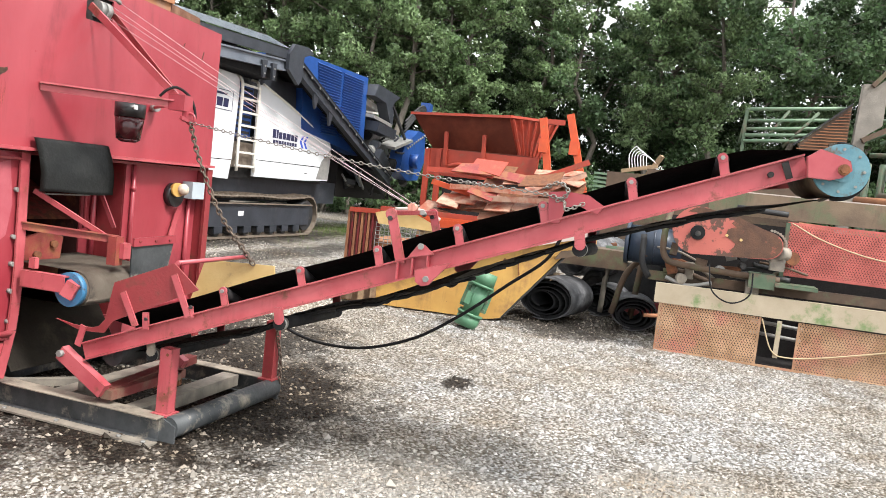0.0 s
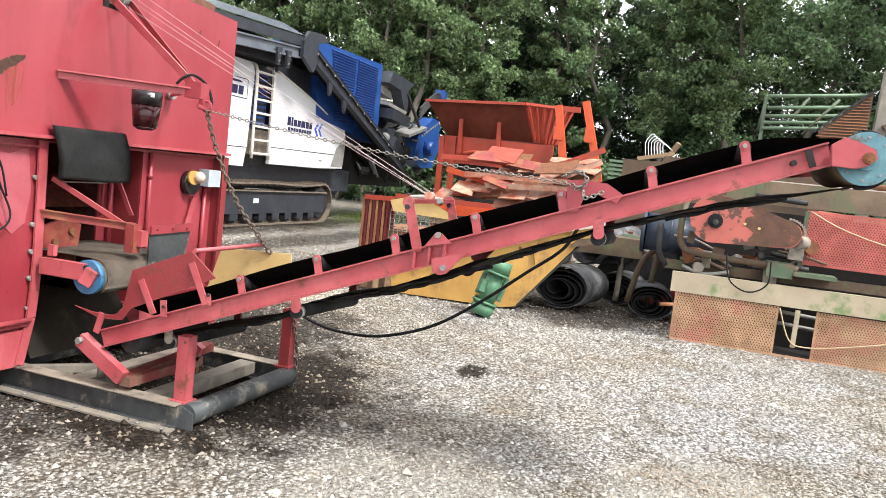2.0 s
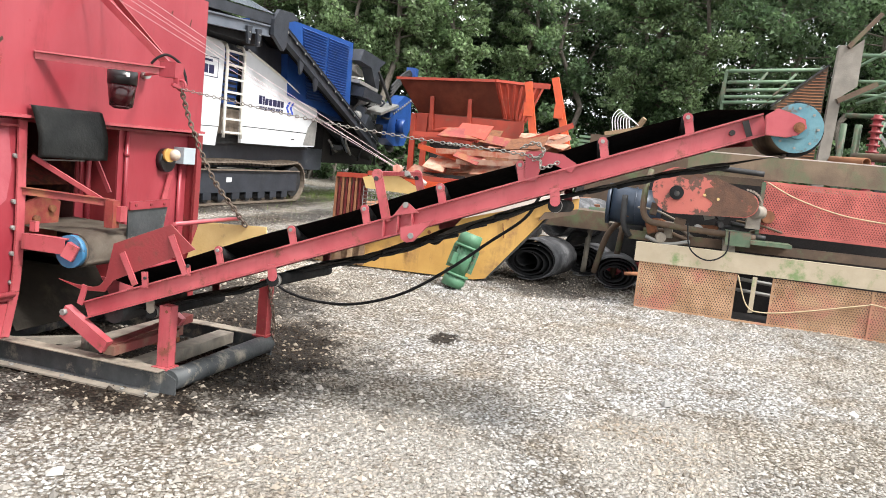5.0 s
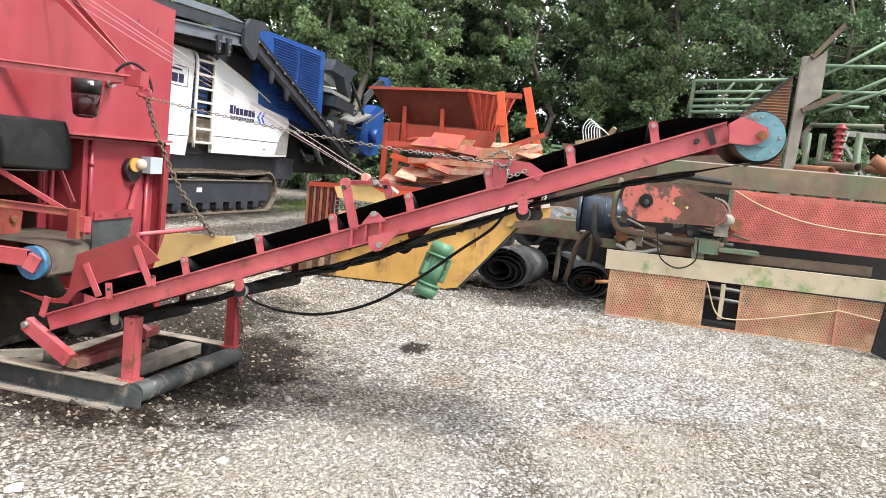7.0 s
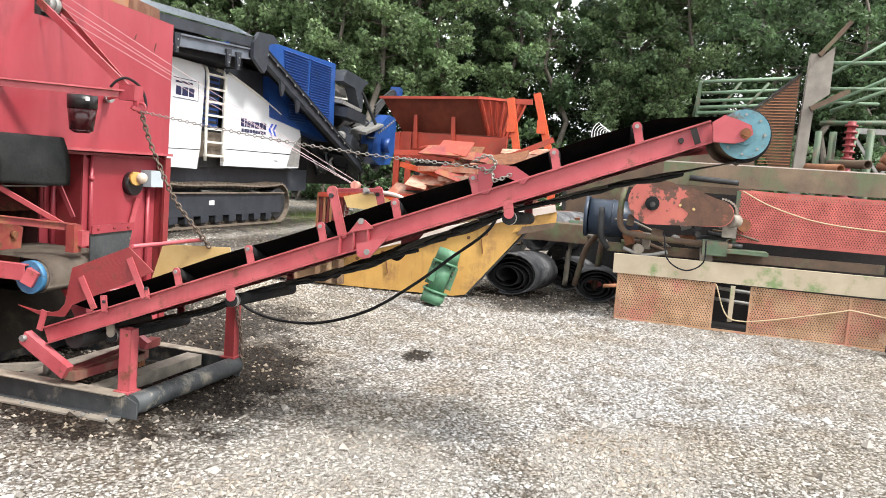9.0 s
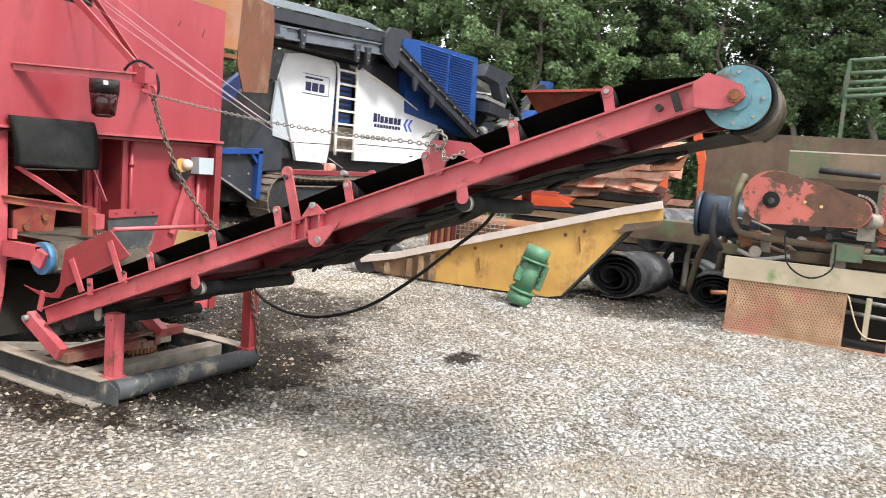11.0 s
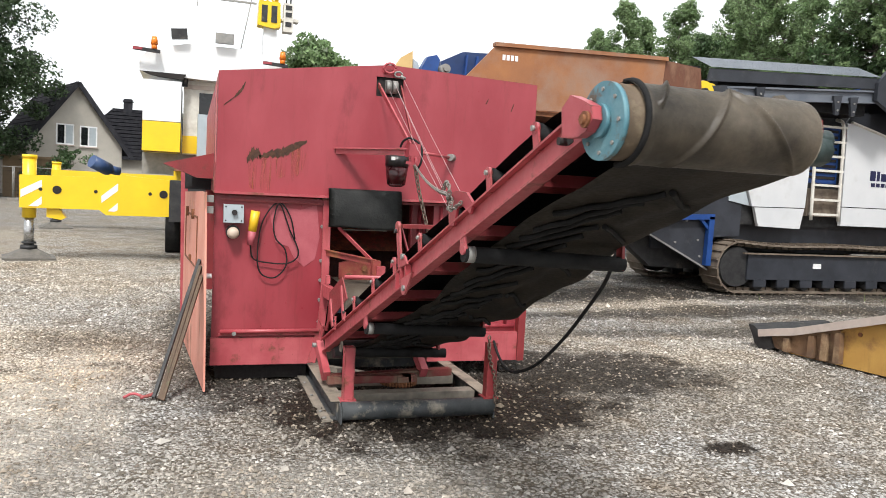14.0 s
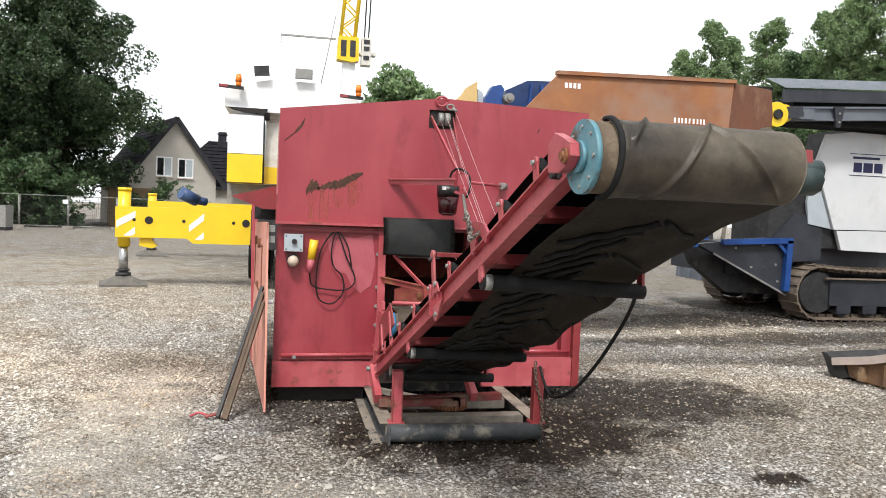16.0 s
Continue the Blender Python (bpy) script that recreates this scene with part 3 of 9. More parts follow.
slab(bm, [(x, z) for x, z in ((-0.86, 1.33), (-0.62, 1.30), (-0.50, 1.34), (-0.47, 1.10), (-0.50, 0.93), (-0.58, 0.87), (-0.66, 0.94), (-0.70, 1.02), (-0.80, 1.05))], at_y(0.0415), 0.003)
part("repaint_patch", bm, RED_PATCH, plant, "lighter pink patch of fresh paint")
bm = BM()
cyl(bm, (-1.18, 0.0, 0.385), (-0.46, 0.0, 0.39), 0.016, 10)
span(bm, -1.19, -0.46, 0.012, 0.05, 0.352, 0.366)
part("conduit", bm, RED_FADED, plant)
bm = BM()
cyl(bm, (-1.08, -0.02, 0.372), (-1.08, 0.03, 0.372), 0.016, 8)
part("conduit_clip", bm, STEEL_GREY, plant)
bm = BM()
bar(bm, (-1.2, 0.02, 1.355), (-0.46, 0.02, 1.35), 0.03, 0.012)
part("cable_tray", bm, RED_DARK, plant)
# flange along the inner edge, with bolts
bm = BM()
for (x0, z0), (x1, z1) in zip(edge, edge[1:]):
    bar(bm, (x0, 0.02, z0), (x1, 0.02, z1), 0.06, 0.012, (0, 1, 0))
part("edge_flange", bm, RED_FADED, plant)
for z in (1.18, 0.92, 0.77, 0.62, 0.45):
    bm = BM()
    cyl(bm, (-0.455, 0.02, z), (-0.455, 0.048, z), 0.014, 6)
    part("bolt", bm, STEEL_GREY, plant)
# recess behind the conveyor's tail
bm = BM()
slab(bm, [(0.30, 0.30), (0.455, 0.30), (0.455, 1.375), (0.30, 1.375)], at_y(0.30), 0.012)
part("recess_wall", bm, RED, plant)
bm = BM()
slab(bm, [(0.44, 0.36), (1.204, 0.36), (1.204, 1.374), (0.44, 1.374)], at_y(0.085), 0.010)
part("recess_wall", bm, RED, plant)
bm = BM()
span(bm, 0.44, 0.45, 0.092, 0.29, 0.36, 1.374)
part("recess_side", bm, RED_DARK, plant)
# chute interior: rust, with the recess's shade put into its dark colour
INNER = material("rusty_shaded_interior", (0.075, 0.018, 0.015), (0.035, 0.013, 0.011), 0.75, scale=5, bump=0.3, stain=(0.16, 0.06, 0.03), stain_scale=4, stain_lo=0.55, stain_hi=0.68)
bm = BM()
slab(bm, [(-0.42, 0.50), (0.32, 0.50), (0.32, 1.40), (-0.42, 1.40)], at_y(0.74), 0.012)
part("chute_back", bm, INNER, plant, "rusty back of the discharge chute, colour darkened for shade")
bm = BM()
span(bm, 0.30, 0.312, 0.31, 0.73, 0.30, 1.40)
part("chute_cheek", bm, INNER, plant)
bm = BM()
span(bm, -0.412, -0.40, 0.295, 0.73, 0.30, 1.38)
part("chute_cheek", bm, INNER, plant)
bm = BM()
vs_ = [bm.verts.new(p) for p in ((-0.40, 0.34, 0.98), (0.29, 0.34, 0.98), (0.29, 0.70, 1.20), (-0.40, 0.70, 1.20))]
bm.faces.new(vs_)
bmesh.ops.solidify(bm, geom=bm.faces[:], thickness=0.012)
part("chute_lip", bm, RUSTY_RED, plant, "rust-stained slanting chute lip")
bm = BM()
slab(bm, [(-0.30, 0.62), (-0.05, 0.62), (-0.02, 0.90), (-0.12, 0.95), (-0.30, 0.90)], at_y(0.12), 0.02)
part("frame_plate", bm, RUSTY_RED, plant, "rust-stained frame plate behind the roller")
for x_, z_ in ((-0.22, 0.80), (-0.10, 0.86), (-0.24, 0.68)):
    bm = BM()
    cyl(bm, (x_, 0.085, z_), (x_, 0.11, z_), 0.022, 12)
    part("bolt", bm, RUST, plant)
bm = BM()
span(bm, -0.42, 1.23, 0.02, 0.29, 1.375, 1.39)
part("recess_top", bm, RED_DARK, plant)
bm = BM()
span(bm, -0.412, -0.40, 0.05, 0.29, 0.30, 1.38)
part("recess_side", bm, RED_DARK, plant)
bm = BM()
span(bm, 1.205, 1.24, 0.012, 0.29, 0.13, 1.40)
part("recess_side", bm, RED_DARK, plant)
for x, w in ((0.31, 0.018), (0.385, 0.035)):
    bm = BM()
    cyl(bm, (x, 0.27, 0.93 if x < 0.35 else 0.60), (x, 0.27, 1.37), w / 2, 8)
    part("vertical_rib", bm, RED, plant)
bm = BM()
cyl(bm, (0.50, 0.062, 0.60), (0.50, 0.062, 1.372), 0.014, 8)
cyl(bm, (0.50, 0.062, 1.20), (0.50, 0.062, 1.23), 0.02, 8)
part("vertical_rib", bm, RED, plant)
bm = BM()
bar(bm, (0.86, 0.055, 0.72), (0.98, 0.055, 1.08), 0.010, 0.05)
part("brace", bm, RED_FADED, plant)
bm = BM()
cyl(bm, (1.10, 0.06, 0.40), (1.10, 0.06, 1.16), 0.015, 10)
cyl(bm, (0.70, 0.06, 0.41), (1.18, 0.06, 0.41), 0.018, 10)
part("conduit", bm, RED, plant)
bm = BM()
span(bm, 0.42, 1.245, 0.0, 0.30, 0.13, 0.36)
part("sill", bm, RED_FADED, plant, bevel=0.004)
bm = BM()
span(bm, 1.19, 1.25, -0.02, 0.0, 0.13, 1.39)
part("corner_flange", bm, RED_DARK, plant, bevel=0.003)
# near-black sheets added for the shade under the box and behind the opening
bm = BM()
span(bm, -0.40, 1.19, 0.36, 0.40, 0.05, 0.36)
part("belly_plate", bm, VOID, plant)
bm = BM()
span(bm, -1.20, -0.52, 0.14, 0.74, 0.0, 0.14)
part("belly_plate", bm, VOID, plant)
bm = BM()
vs = [bm.verts.new(p) for p in ((-0.42, 0.02, 0.16), (0.42, 0.02, 0.16), (0.42, 0.26, 0.52), (-0.42, 0.26, 0.52))]
bm.faces.new(vs)
bmesh.ops.solidify(bm, geom=bm.faces[:], thickness=0.01)
part("discharge_plate", bm, BELT_DUSTY, plant, "dusty brown discharge plate")
# weathered left side wall with a hatch
bm = BM()
slab(bm, [(-0.30, 0.02), (1.75, 0.02), (1.75, 1.37), (0.30, 1.40), (-0.06, 1.40), (-0.20, 0.7)], at_x(-1.285), 0.014)
side_wall = part("side_wall", bm, SALMON, plant, "weathered salmon side wall with rust streaks")
bm = BM()
for y0, y1, z0, z1 in ((0.42, 1.52, 1.19, 1.205), (0.42, 1.52, 0.80, 0.812), (0.42, 0.435, 0.80, 1.20), (1.505, 1.52, 0.80, 1.20)):
    span(bm, -1.300, -1.293, y0, y1, z0, z1)
hatch = part("hatch", bm, RUST, side_wall)
for y in (0.75, 1.3):
    bm = BM()
    cyl(bm, (-1.30, y, 1.17), (-1.30, y, 1.25), 0.016, 8)
    part("hinge", bm, RUST, side_wall)
bm = BM()
span(bm, -1.306, -1.293, 0.92, 1.02, 0.82, 0.86)
part("latch", bm, RUST, side_wall)
side_wall.matrix_basis = Matrix.Translation((-1.285, -0.3, 0)) @ Matrix.Rotation(radians(4.6), 4, "Z") @ Matrix.Translation((1.285, 0.3, 0))
bm = BM()
bar(bm, (-1.47, 1.80, 1.62), (-1.44, 1.80, 0.0), 0.06, 0.06, (0, 1, 0))
part("wall_post", bm, RED_FADED, plant)
for z in (1.25, 1.33):
    bm = BM()
    span(bm, -1.31, -1.25, -0.03, 0.03, z, z + 0.05)
    part("door_latch", bm, STEEL_GREY, plant)
bm = BM()
cyl(bm, (-1.30, -0.05, 0.80), (-1.25, -0.05, 0.80), 0.018, 8)
part("bolt", bm, LABEL_WHITE, plant)
# hopper wing standing out over the side wall, and a dark hopper behind it
bm = BM()
slab(bm, [(-1.62, 1.60), (-1.24, 1.70), (-1.24, 1.50), (-1.36, 1.50)], at_y(0.95), 0.8)
part("hopper_wing", bm, RED_DARK, plant, "dark red hopper wing standing out sideways")
bm = BM()
span(bm, -1.40, -1.24, 1.4, 3.2, 1.40, 1.64)
span(bm, -1.46, -1.40, 1.5, 1.6, 1.40, 1.60)
part("hopper_frame", bm, STEEL_DARK, plant)
bm = BM()
slab(bm, [(0.0, 1.4), (0.02, 1.62), (0.30, 2.2), (0.30, 1.4)], at_x(-1.245), 0.01)
part("side_gusset", bm, RED_DARK, plant)
# rust scratches on the front
SCAR = material("dark_rust_scar", (0.035, 0.018, 0.012), (0.09, 0.04, 0.022), 0.9, scale=25, bump=0.5)
rs_ = random.Random(5)


def ragged(line, width):
    """A torn strip along a line: its two borders wander in small steps."""
    fine_l = smooth_line([Vector((x, 0, z)) for x, z in line], 9)
    up_, lo_ = [], []
    for i, p in enumerate(fine_l):
        w = width * (0.25 + 0.75 * math.sin(math.pi * min(1, (i + 1) / len(fine_l)))) * rs_.uniform(0.7, 1.1)
        up_.append((p.x, p.z + w * rs_.uniform(0.3, 0.7)))
        lo_.append((p.x + 0.004, p.z - w * rs_.uniform(0.3, 0.8)))
    return up_ + lo_[::-1]


for line, w_ in (([(-1.03, 1.645), (-1.0, 1.685), (-0.955, 1.70), (-0.93, 1.69)], 0.085), ([(-0.945, 1.675), (-0.86, 1.70), (-0.76, 1.725), (-0.68, 1.775), (-0.60, 1.81)], 0.062), ([(-1.20, 2.03), (-1.13, 2.09)], 0.008), ([(-1.13, 2.09), (-1.08, 2.15), (-1.055, 2.205)], 0.026), ([(1.02, 2.16), (1.04, 2.22)], 0.012), ([(0.80, 2.20), (0.82, 2.24)], 0.010)):
    pts = ragged(line, w_)
    bm = BM()
    slab(bm, pts, at_y(-0.0015), 0.003)
    part("rust_scratch", bm, SCAR, plant, "ragged rust scratch")
STREAK = material("rust_run", (0.40, 0.13, 0.045), (0.33, 0.07, 0.05), 0.6, scale=4, stretch=(7, 7, 0.8))
sn, sl = STREAK.node_tree.nodes, STREAK.node_tree.links
s_geo, s_map, s_tex = sn.new("ShaderNodeNewGeometry"), sn.new("ShaderNodeMapping"), sn.new("ShaderNodeTexNoise")
s_map.inputs["Scale"].default_value = (26, 1, 1.6)
s_tex.inputs["Scale"].default_value, s_tex.inputs["Detail"].default_value = 1.6, 5.0
sl.new(s_geo.outputs["Position"], s_map.inputs["Vector"])
sl.new(s_map.outputs[0], s_tex.inputs["Vector"])
s_rng, s_clear, s_mix = sn.new("ShaderNodeMapRange"), sn.new("ShaderNodeBsdfTransparent"), sn.new("ShaderNodeMixShader")
s_rng.inputs["From Min"].default_value, s_rng.inputs["From Max"].default_value, s_rng.inputs["To Max"].default_value = 0.46, 0.66, 0.75
sl.new(s_tex.outputs["Fac"], s_rng.inputs["Value"])
sl.new(s_rng.outputs["Result"], s_mix.inputs[0])
sl.new(s_clear.outputs[0], s_mix.inputs[1])
sl.new(sn["Principled BSDF"].outputs[0], s_mix.inputs[2])
sl.new(s_mix.outputs[0], sn["Material Output"].inputs["Surface"])
for pts in ([(-1.02, 1.65), (-1.005, 1.45), (-0.96, 1.43), (-0.95, 1.69)], [(-0.94, 1.67), (-0.93, 1.44), (-0.86, 1.42), (-0.84, 1.70)], [(-0.83, 1.70), (-0.81, 1.52), (-0.75, 1.54), (-0.74, 1.72)], [(-0.72, 1.75), (-0.70, 1.50), (-0.62, 1.60), (-0.58, 1.80)]):
    bm = BM()
    bm.faces.new([bm.verts.new((x, -0.0012, z)) for x, z in pts])
    part("rust_run", bm, STREAK, plant, "orange rust runs below the scratch")
# swing arm, struts, lamp
bm = BM()
bar(bm, (-0.38, 0.0, 1.775), (0.05, -0.57, 1.775), 0.055, 0.010)
bar(bm, (-0.38, 0.0, 1.755), (0.05, -0.57, 1.755), 0.008, 0.045)
part("arm", bm, RED_FADED, plant)
bm = BM()
bar(bm, (-0.075, -0.01, 2.27), (0.045, -0.56, 1.80), 0.045, 0.012, (1, 0, 0.2))
part("strut", bm, RED_FADED, plant)
bm = BM()
bar(bm, (0.10, -0.01, 2.27), (0.065, -0.56, 1.80), 0.035, 0.010, (1, 0, 0.2))
part("strut", bm, RED_DARK, plant)
bm = BM()
span(bm, 0.015, 0.095, -0.64, -0.53, 1.72, 1.81)
span(bm, 0.03, 0.08, -0.65, -0.62, 1.66, 1.72)
part("arm_end_block", bm, RED, plant, bevel=0.006)
bm = BM()
cyl(bm, (0.06, -0.56, 1.76), (0.52, -0.03, 1.76), 0.012, 8)
part("stay_rod", bm, RED_FADED, plant)
bm = BM()
cyl(bm, (0.50, -0.07, 1.76), (0.55, 0.0, 1.76), 0.028, 10)
part("rod_eye", bm, STEEL_GREY, plant)
bm = BM()
hose(bm, [(-0.01, -0.49, 1.79), (0.0, -0.53, 1.83), (0.04, -0.57, 1.85), (0.10, -0.62, 1.80), (0.10, -0.66, 1.70), (0.08, -0.65, 1.64)], 0.008)
part("cable", bm, BLACK_RUBBER, plant)
lamp = part("warning_lamp", (lambda b: (cyl(b, (0.03, -0.26, 1.735), (0.03, -0.26, 1.655), 0.088, 18, 0.086), b)[1])(BM()), BLACK_PLASTIC, plant)
bm = BM()
cyl(bm, (0.03, -0.26, 1.655), (0.03, -0.26, 1.525), 0.084, 18, 0.068)
cyl(bm, (0.03, -0.26, 1.525), (0.03, -0.26, 1.508), 0.068, 18, 0.04)
part("lens", bm, LAMP_RED, lamp, "dark red lens")
bm = BM()
slab(bm, [(-0.015, 1.70), (0.02, 1.70), (0.02, 1.725), (-0.015, 1.725)], Matrix.Translation((-0.02, -0.338, 0)) @ XZ, 0.003)
part("sticker", bm, LABEL_WHITE, lamp)
# rubber flap over the tail opening
bm = BM()
cols = 16
grid = []
for i in range(cols + 1):
    a = i / cols
    prof = Vector((0, -0.015 - 0.085 * math.sin(min(1, a * 1.25) * 1.6), 1.475 - 0.02 * a - 0.275 * max(0, a - 0.12) / 0.88))
    grid.append([bm.verts.new((x, prof.y + 0.008 * math.sin(x * 14) * a, prof.z - (0.006 * math.cos(x * 9)) * a)) for x in np.linspace(-0.43, 0.135, 12)])
for i in range(cols):
    for j in range(11):
        bm.faces.new((grid[i][j], grid[i + 1][j], grid[i + 1][j + 1], grid[i][j + 1])).smooth = True
bmesh.ops.solidify(bm, geom=bm.faces[:], thickness=0.01)
part("rubber_flap", bm, material("weathered_rubber_sheet", (0.016, 0.018, 0.018), (0.034, 0.036, 0.035), 0.55, scale=5, bump=0.25, stain=(0.05, 0.05, 0.047), stain_scale=3, stain_lo=0.5, stain_hi=0.75, spec=0.4), plant, "thick black rubber flap")
bm = BM()
bar(bm, (-0.30, 0.0, 1.165), (0.04, 0.0, 1.165), 0.012, 0.008)
part("flap_rod", bm, STEEL_GREY, plant)
# braces and brackets of the tail
bm = BM()
bar(bm, (-0.33, 0.04, 1.18), (-0.13, -0.30, 0.955), 0.03, 0.012, (1, 0, 0))
part("brace", bm, RED_FADED, plant)
bm = BM()
bar(bm, (0.16, 0.04, 1.22), (0.22, -0.05, 0.97), 0.028, 0.010, (1, 0, 0))
part("brace", bm, RED_FADED, plant)
bm = BM()
bar(bm, (-0.42, 0.02, 0.985), (-0.10, -0.36, 0.945), 0.008, 0.045)
bar(bm, (-0.42, 0.02, 1.005), (-0.10, -0.36, 0.965), 0.04, 0.006)
part("tail_arm", bm, RUSTY_RED, plant)
bm = BM()
span(bm, -0.15, -0.09, -0.39, -0.33, 0.80, 0.965)
part("hinge_plate", bm, RUSTY_RED, plant, bevel=0.004)
bm = BM()
span(bm, -0.12, -0.06, -0.42, -0.36, 0.84, 0.93)
part("hinge_plate", bm, RED_FADED, plant, bevel=0.004)
bm = BM()
channel(bm, (-0.42, -0.02, 0.70), (-0.40, -0.30, 0.70), 0.05, 0.09, 0.008, both=False)
bar(bm, (-0.41, -0.30, 0.69), (-0.39, -0.36, 0.66), 0.05, 0.09)
part("roller_bracket", bm, RED_FADED, plant)
bm = BM()
span(bm, -0.43, -0.40, -0.10, -0.06, 0.76, 0.82)
part("lug", bm, RED_FADED, plant, bevel=0.003)
# tail roller with its belt
bm = BM()
cyl(bm, (-0.385, -0.30, 0.67), (-0.35, -0.30, 0.67), 0.095, 24)
cyl(bm, (-0.40, -0.30, 0.67), (-0.385, -0.30, 0.67), 0.03, 12)
BLUE_ROLLER = material("chipped_blue_paint", (0.035, 0.15, 0.29), (0.055, 0.20, 0.35), 0.5, scale=12, bump=0.1, stain=(0.05, 0.035, 0.028), stain_scale=10, stain_lo=0.57, stain_hi=0.66)
roller = part("tail_roller", bm, BLUE_ROLLER, plant, "chipped blue roller end", bevel=0.003)
bm = BM()
cyl(bm, (-0.35, -0.30, 0.67), (0.30, -0.30, 0.67), 0.09, 24)
part("drum", bm, BELT_BROWN, roller)
bm = BM()
cyl(bm, (-0.41, -0.30, 0.67), (-0.40, -0.30, 0.67), 0.012, 6)
part("bolt", bm, STEEL_GREY, roller)
bm = BM()
arc = [(0.28, 0.57)] + [(-0.30 + 0.099 * math.cos(a), 0.67 + 0.099 * math.sin(a)) for a in np.linspace(-1.7, -4.6, 16)] + [(0.28, 0.77)]
rows = [[bm.verts.new((x, y, z)) for x in (-0.335, 0.0, 0.28)] for y, z in arc]
for p, q in zip(rows, rows[1:]):
    for k_ in (0, 1):
        bm.faces.new((p[k_], p[k_ + 1], q[k_ + 1], q[k_])).smooth = True
bmesh.ops.solidify(bm, geom=bm.faces[:], thickness=0.008)
part("tail_belt", bm, BELT_BROWN, plant, "brown dusty belt round the tail roller")
# near-black bar added for the shade behind the tail roller
bm = BM()
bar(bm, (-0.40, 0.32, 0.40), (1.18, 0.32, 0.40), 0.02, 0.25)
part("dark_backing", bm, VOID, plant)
# skirt: red strip with a hanging rubber
bm = BM()
slab(bm, [(-0.02, 0.905), (0.36, 0.915), (0.36, 0.965), (-0.02, 0.955)], at_y(-0.40), 0.012)
part("skirt_strip", bm, RED, plant)
bm = BM()
slab(bm, [(-0.02, 0.91), (0.36, 0.92), (0.31, 0.72), (0.02, 0.64), (-0.01, 0.70)], at_y(-0.388), 0.01)
part("rubber_skirt", bm, STEEL_SKID, plant, "dusty grey rubber skirt")
for x in (0.03, 0.17, 0.30):
    bm = BM()
    cyl(bm, (x, -0.415, 0.935), (x, -0.40, 0.935), 0.009, 6)
    part("bolt", bm, RED_DARK, plant)

# ---- switch box, plug and looped cable on the front
sw = thing("switch_box", (-1.1, 0.0, 1.27), "grey switch box with a black rotary knob on red steel", "switch box")
bm = BM()
span(bm, -1.18, -1.04, -0.06, 0.04, 1.19, 1.32)
part("housing", bm, GREY_PLASTIC, sw, bevel=0.01)
bm = BM()
cyl(bm, (-1.105, -0.085, 1.265), (-1.105, -0.06, 1.265), 0.02, 12)
part("knob", bm, BLACK_PLASTIC, sw)
for x, z in ((-1.165, 1.305), (-1.055, 1.305), (-1.165, 1.205), (-1.055, 1.205)):
    bm = BM()
    cyl(bm, (x, -0.064, z), (x, -0.06, z), 0.006, 6)
    part("screw", bm, STEEL_DARK, sw)
sock = thing("socket_outlet", (-1.1, 0.0, 1.1), "round beige socket outlet on a dark base", "socket")
bm = BM()
cyl(bm, (-1.11, 0.04, 1.12), (-1.11, -0.03, 1.12), 0.05, 14)
part("base", bm, BLACK_PLASTIC, sock)
bm = BM()
bmesh.ops.create_uvsphere(bm, u_segments=14, v_segments=10, radius=0.043, matrix=pose(-1.11, -0.04, 1.115))
for f in bm.faces:
    f.smooth = True
part("cap", bm, BEIGE_KNOB, sock)
plug = thing("power_plug", (-0.97, -0.03, 1.15), "yellow and pink industrial plug hanging on a cable", "plug")
bm = BM()
cyl(bm, (-0.955, -0.03, 1.28), (-0.975, -0.03, 1.13), 0.034, 12, 0.03)
part("body", bm, YELLOW_PLUG, plug, bevel=0.006)
bm = BM()
cyl(bm, (-0.975, -0.03, 1.13), (-0.985, -0.03, 1.03), 0.03, 12, 0.024)
part("collar", bm, RED_PATCH, plug)
bm = BM()
hose(bm, [(-0.985, -0.02, 1.03), (-0.96, 0.0, 0.93), (-0.86, 0.01, 0.90), (-0.70, 0.0, 0.90), (-0.63, 0.0, 0.98), (-0.70, 0.01, 1.15), (-0.78, 0.01, 1.34), (-0.82, 0.01, 1.20), (-0.80, 0.0, 1.08), (-0.73, 0.0, 1.0), (-0.72, 0.0, 0.88),
          (-0.80, 0.0, 0.79), (-0.90, 0.0, 0.82), (-0.93, 0.0, 0.95), (-0.90, 0.01, 1.20), (-0.79, 0.015, 1.35), (-0.70, 0.01, 1.25), (-0.66, 0.0, 1.08)], 0.0055)
cable_loop = part("cable", bm, BLACK_RUBBER, plug)
jb = thing("junction_box", (1.11, 0.06, 1.22), "grey junction box on the recessed red wall", "junction box")
bm = BM()
span(bm, 1.037, 1.180, -0.01, 0.079, 1.165, 1.287)
part("housing", bm, GREY_PLASTIC, jb, bevel=0.008)
horn = thing("signal_horn", (0.92, 0.03, 1.20), "round horn with a beige cap and yellow ring", "horn")
bm = BM()
cyl(bm, (0.915, 0.079, 1.185), (0.915, 0.03, 1.185), 0.085, 16)
part("base", bm, BLACK_PLASTIC, horn)
bm = BM()
cyl(bm, (0.895, 0.03, 1.225), (0.885, -0.005, 1.225), 0.05, 14)
part("ring", bm, YELLOW, horn)
bm = BM()
bmesh.ops.create_uvsphere(bm, u_segments=14, v_segments=10, radius=0.042, matrix=pose(0.915, -0.02, 1.23))
for f in bm.faces:
    f.smooth = True
part("cap", bm, BEIGE_KNOB, horn)

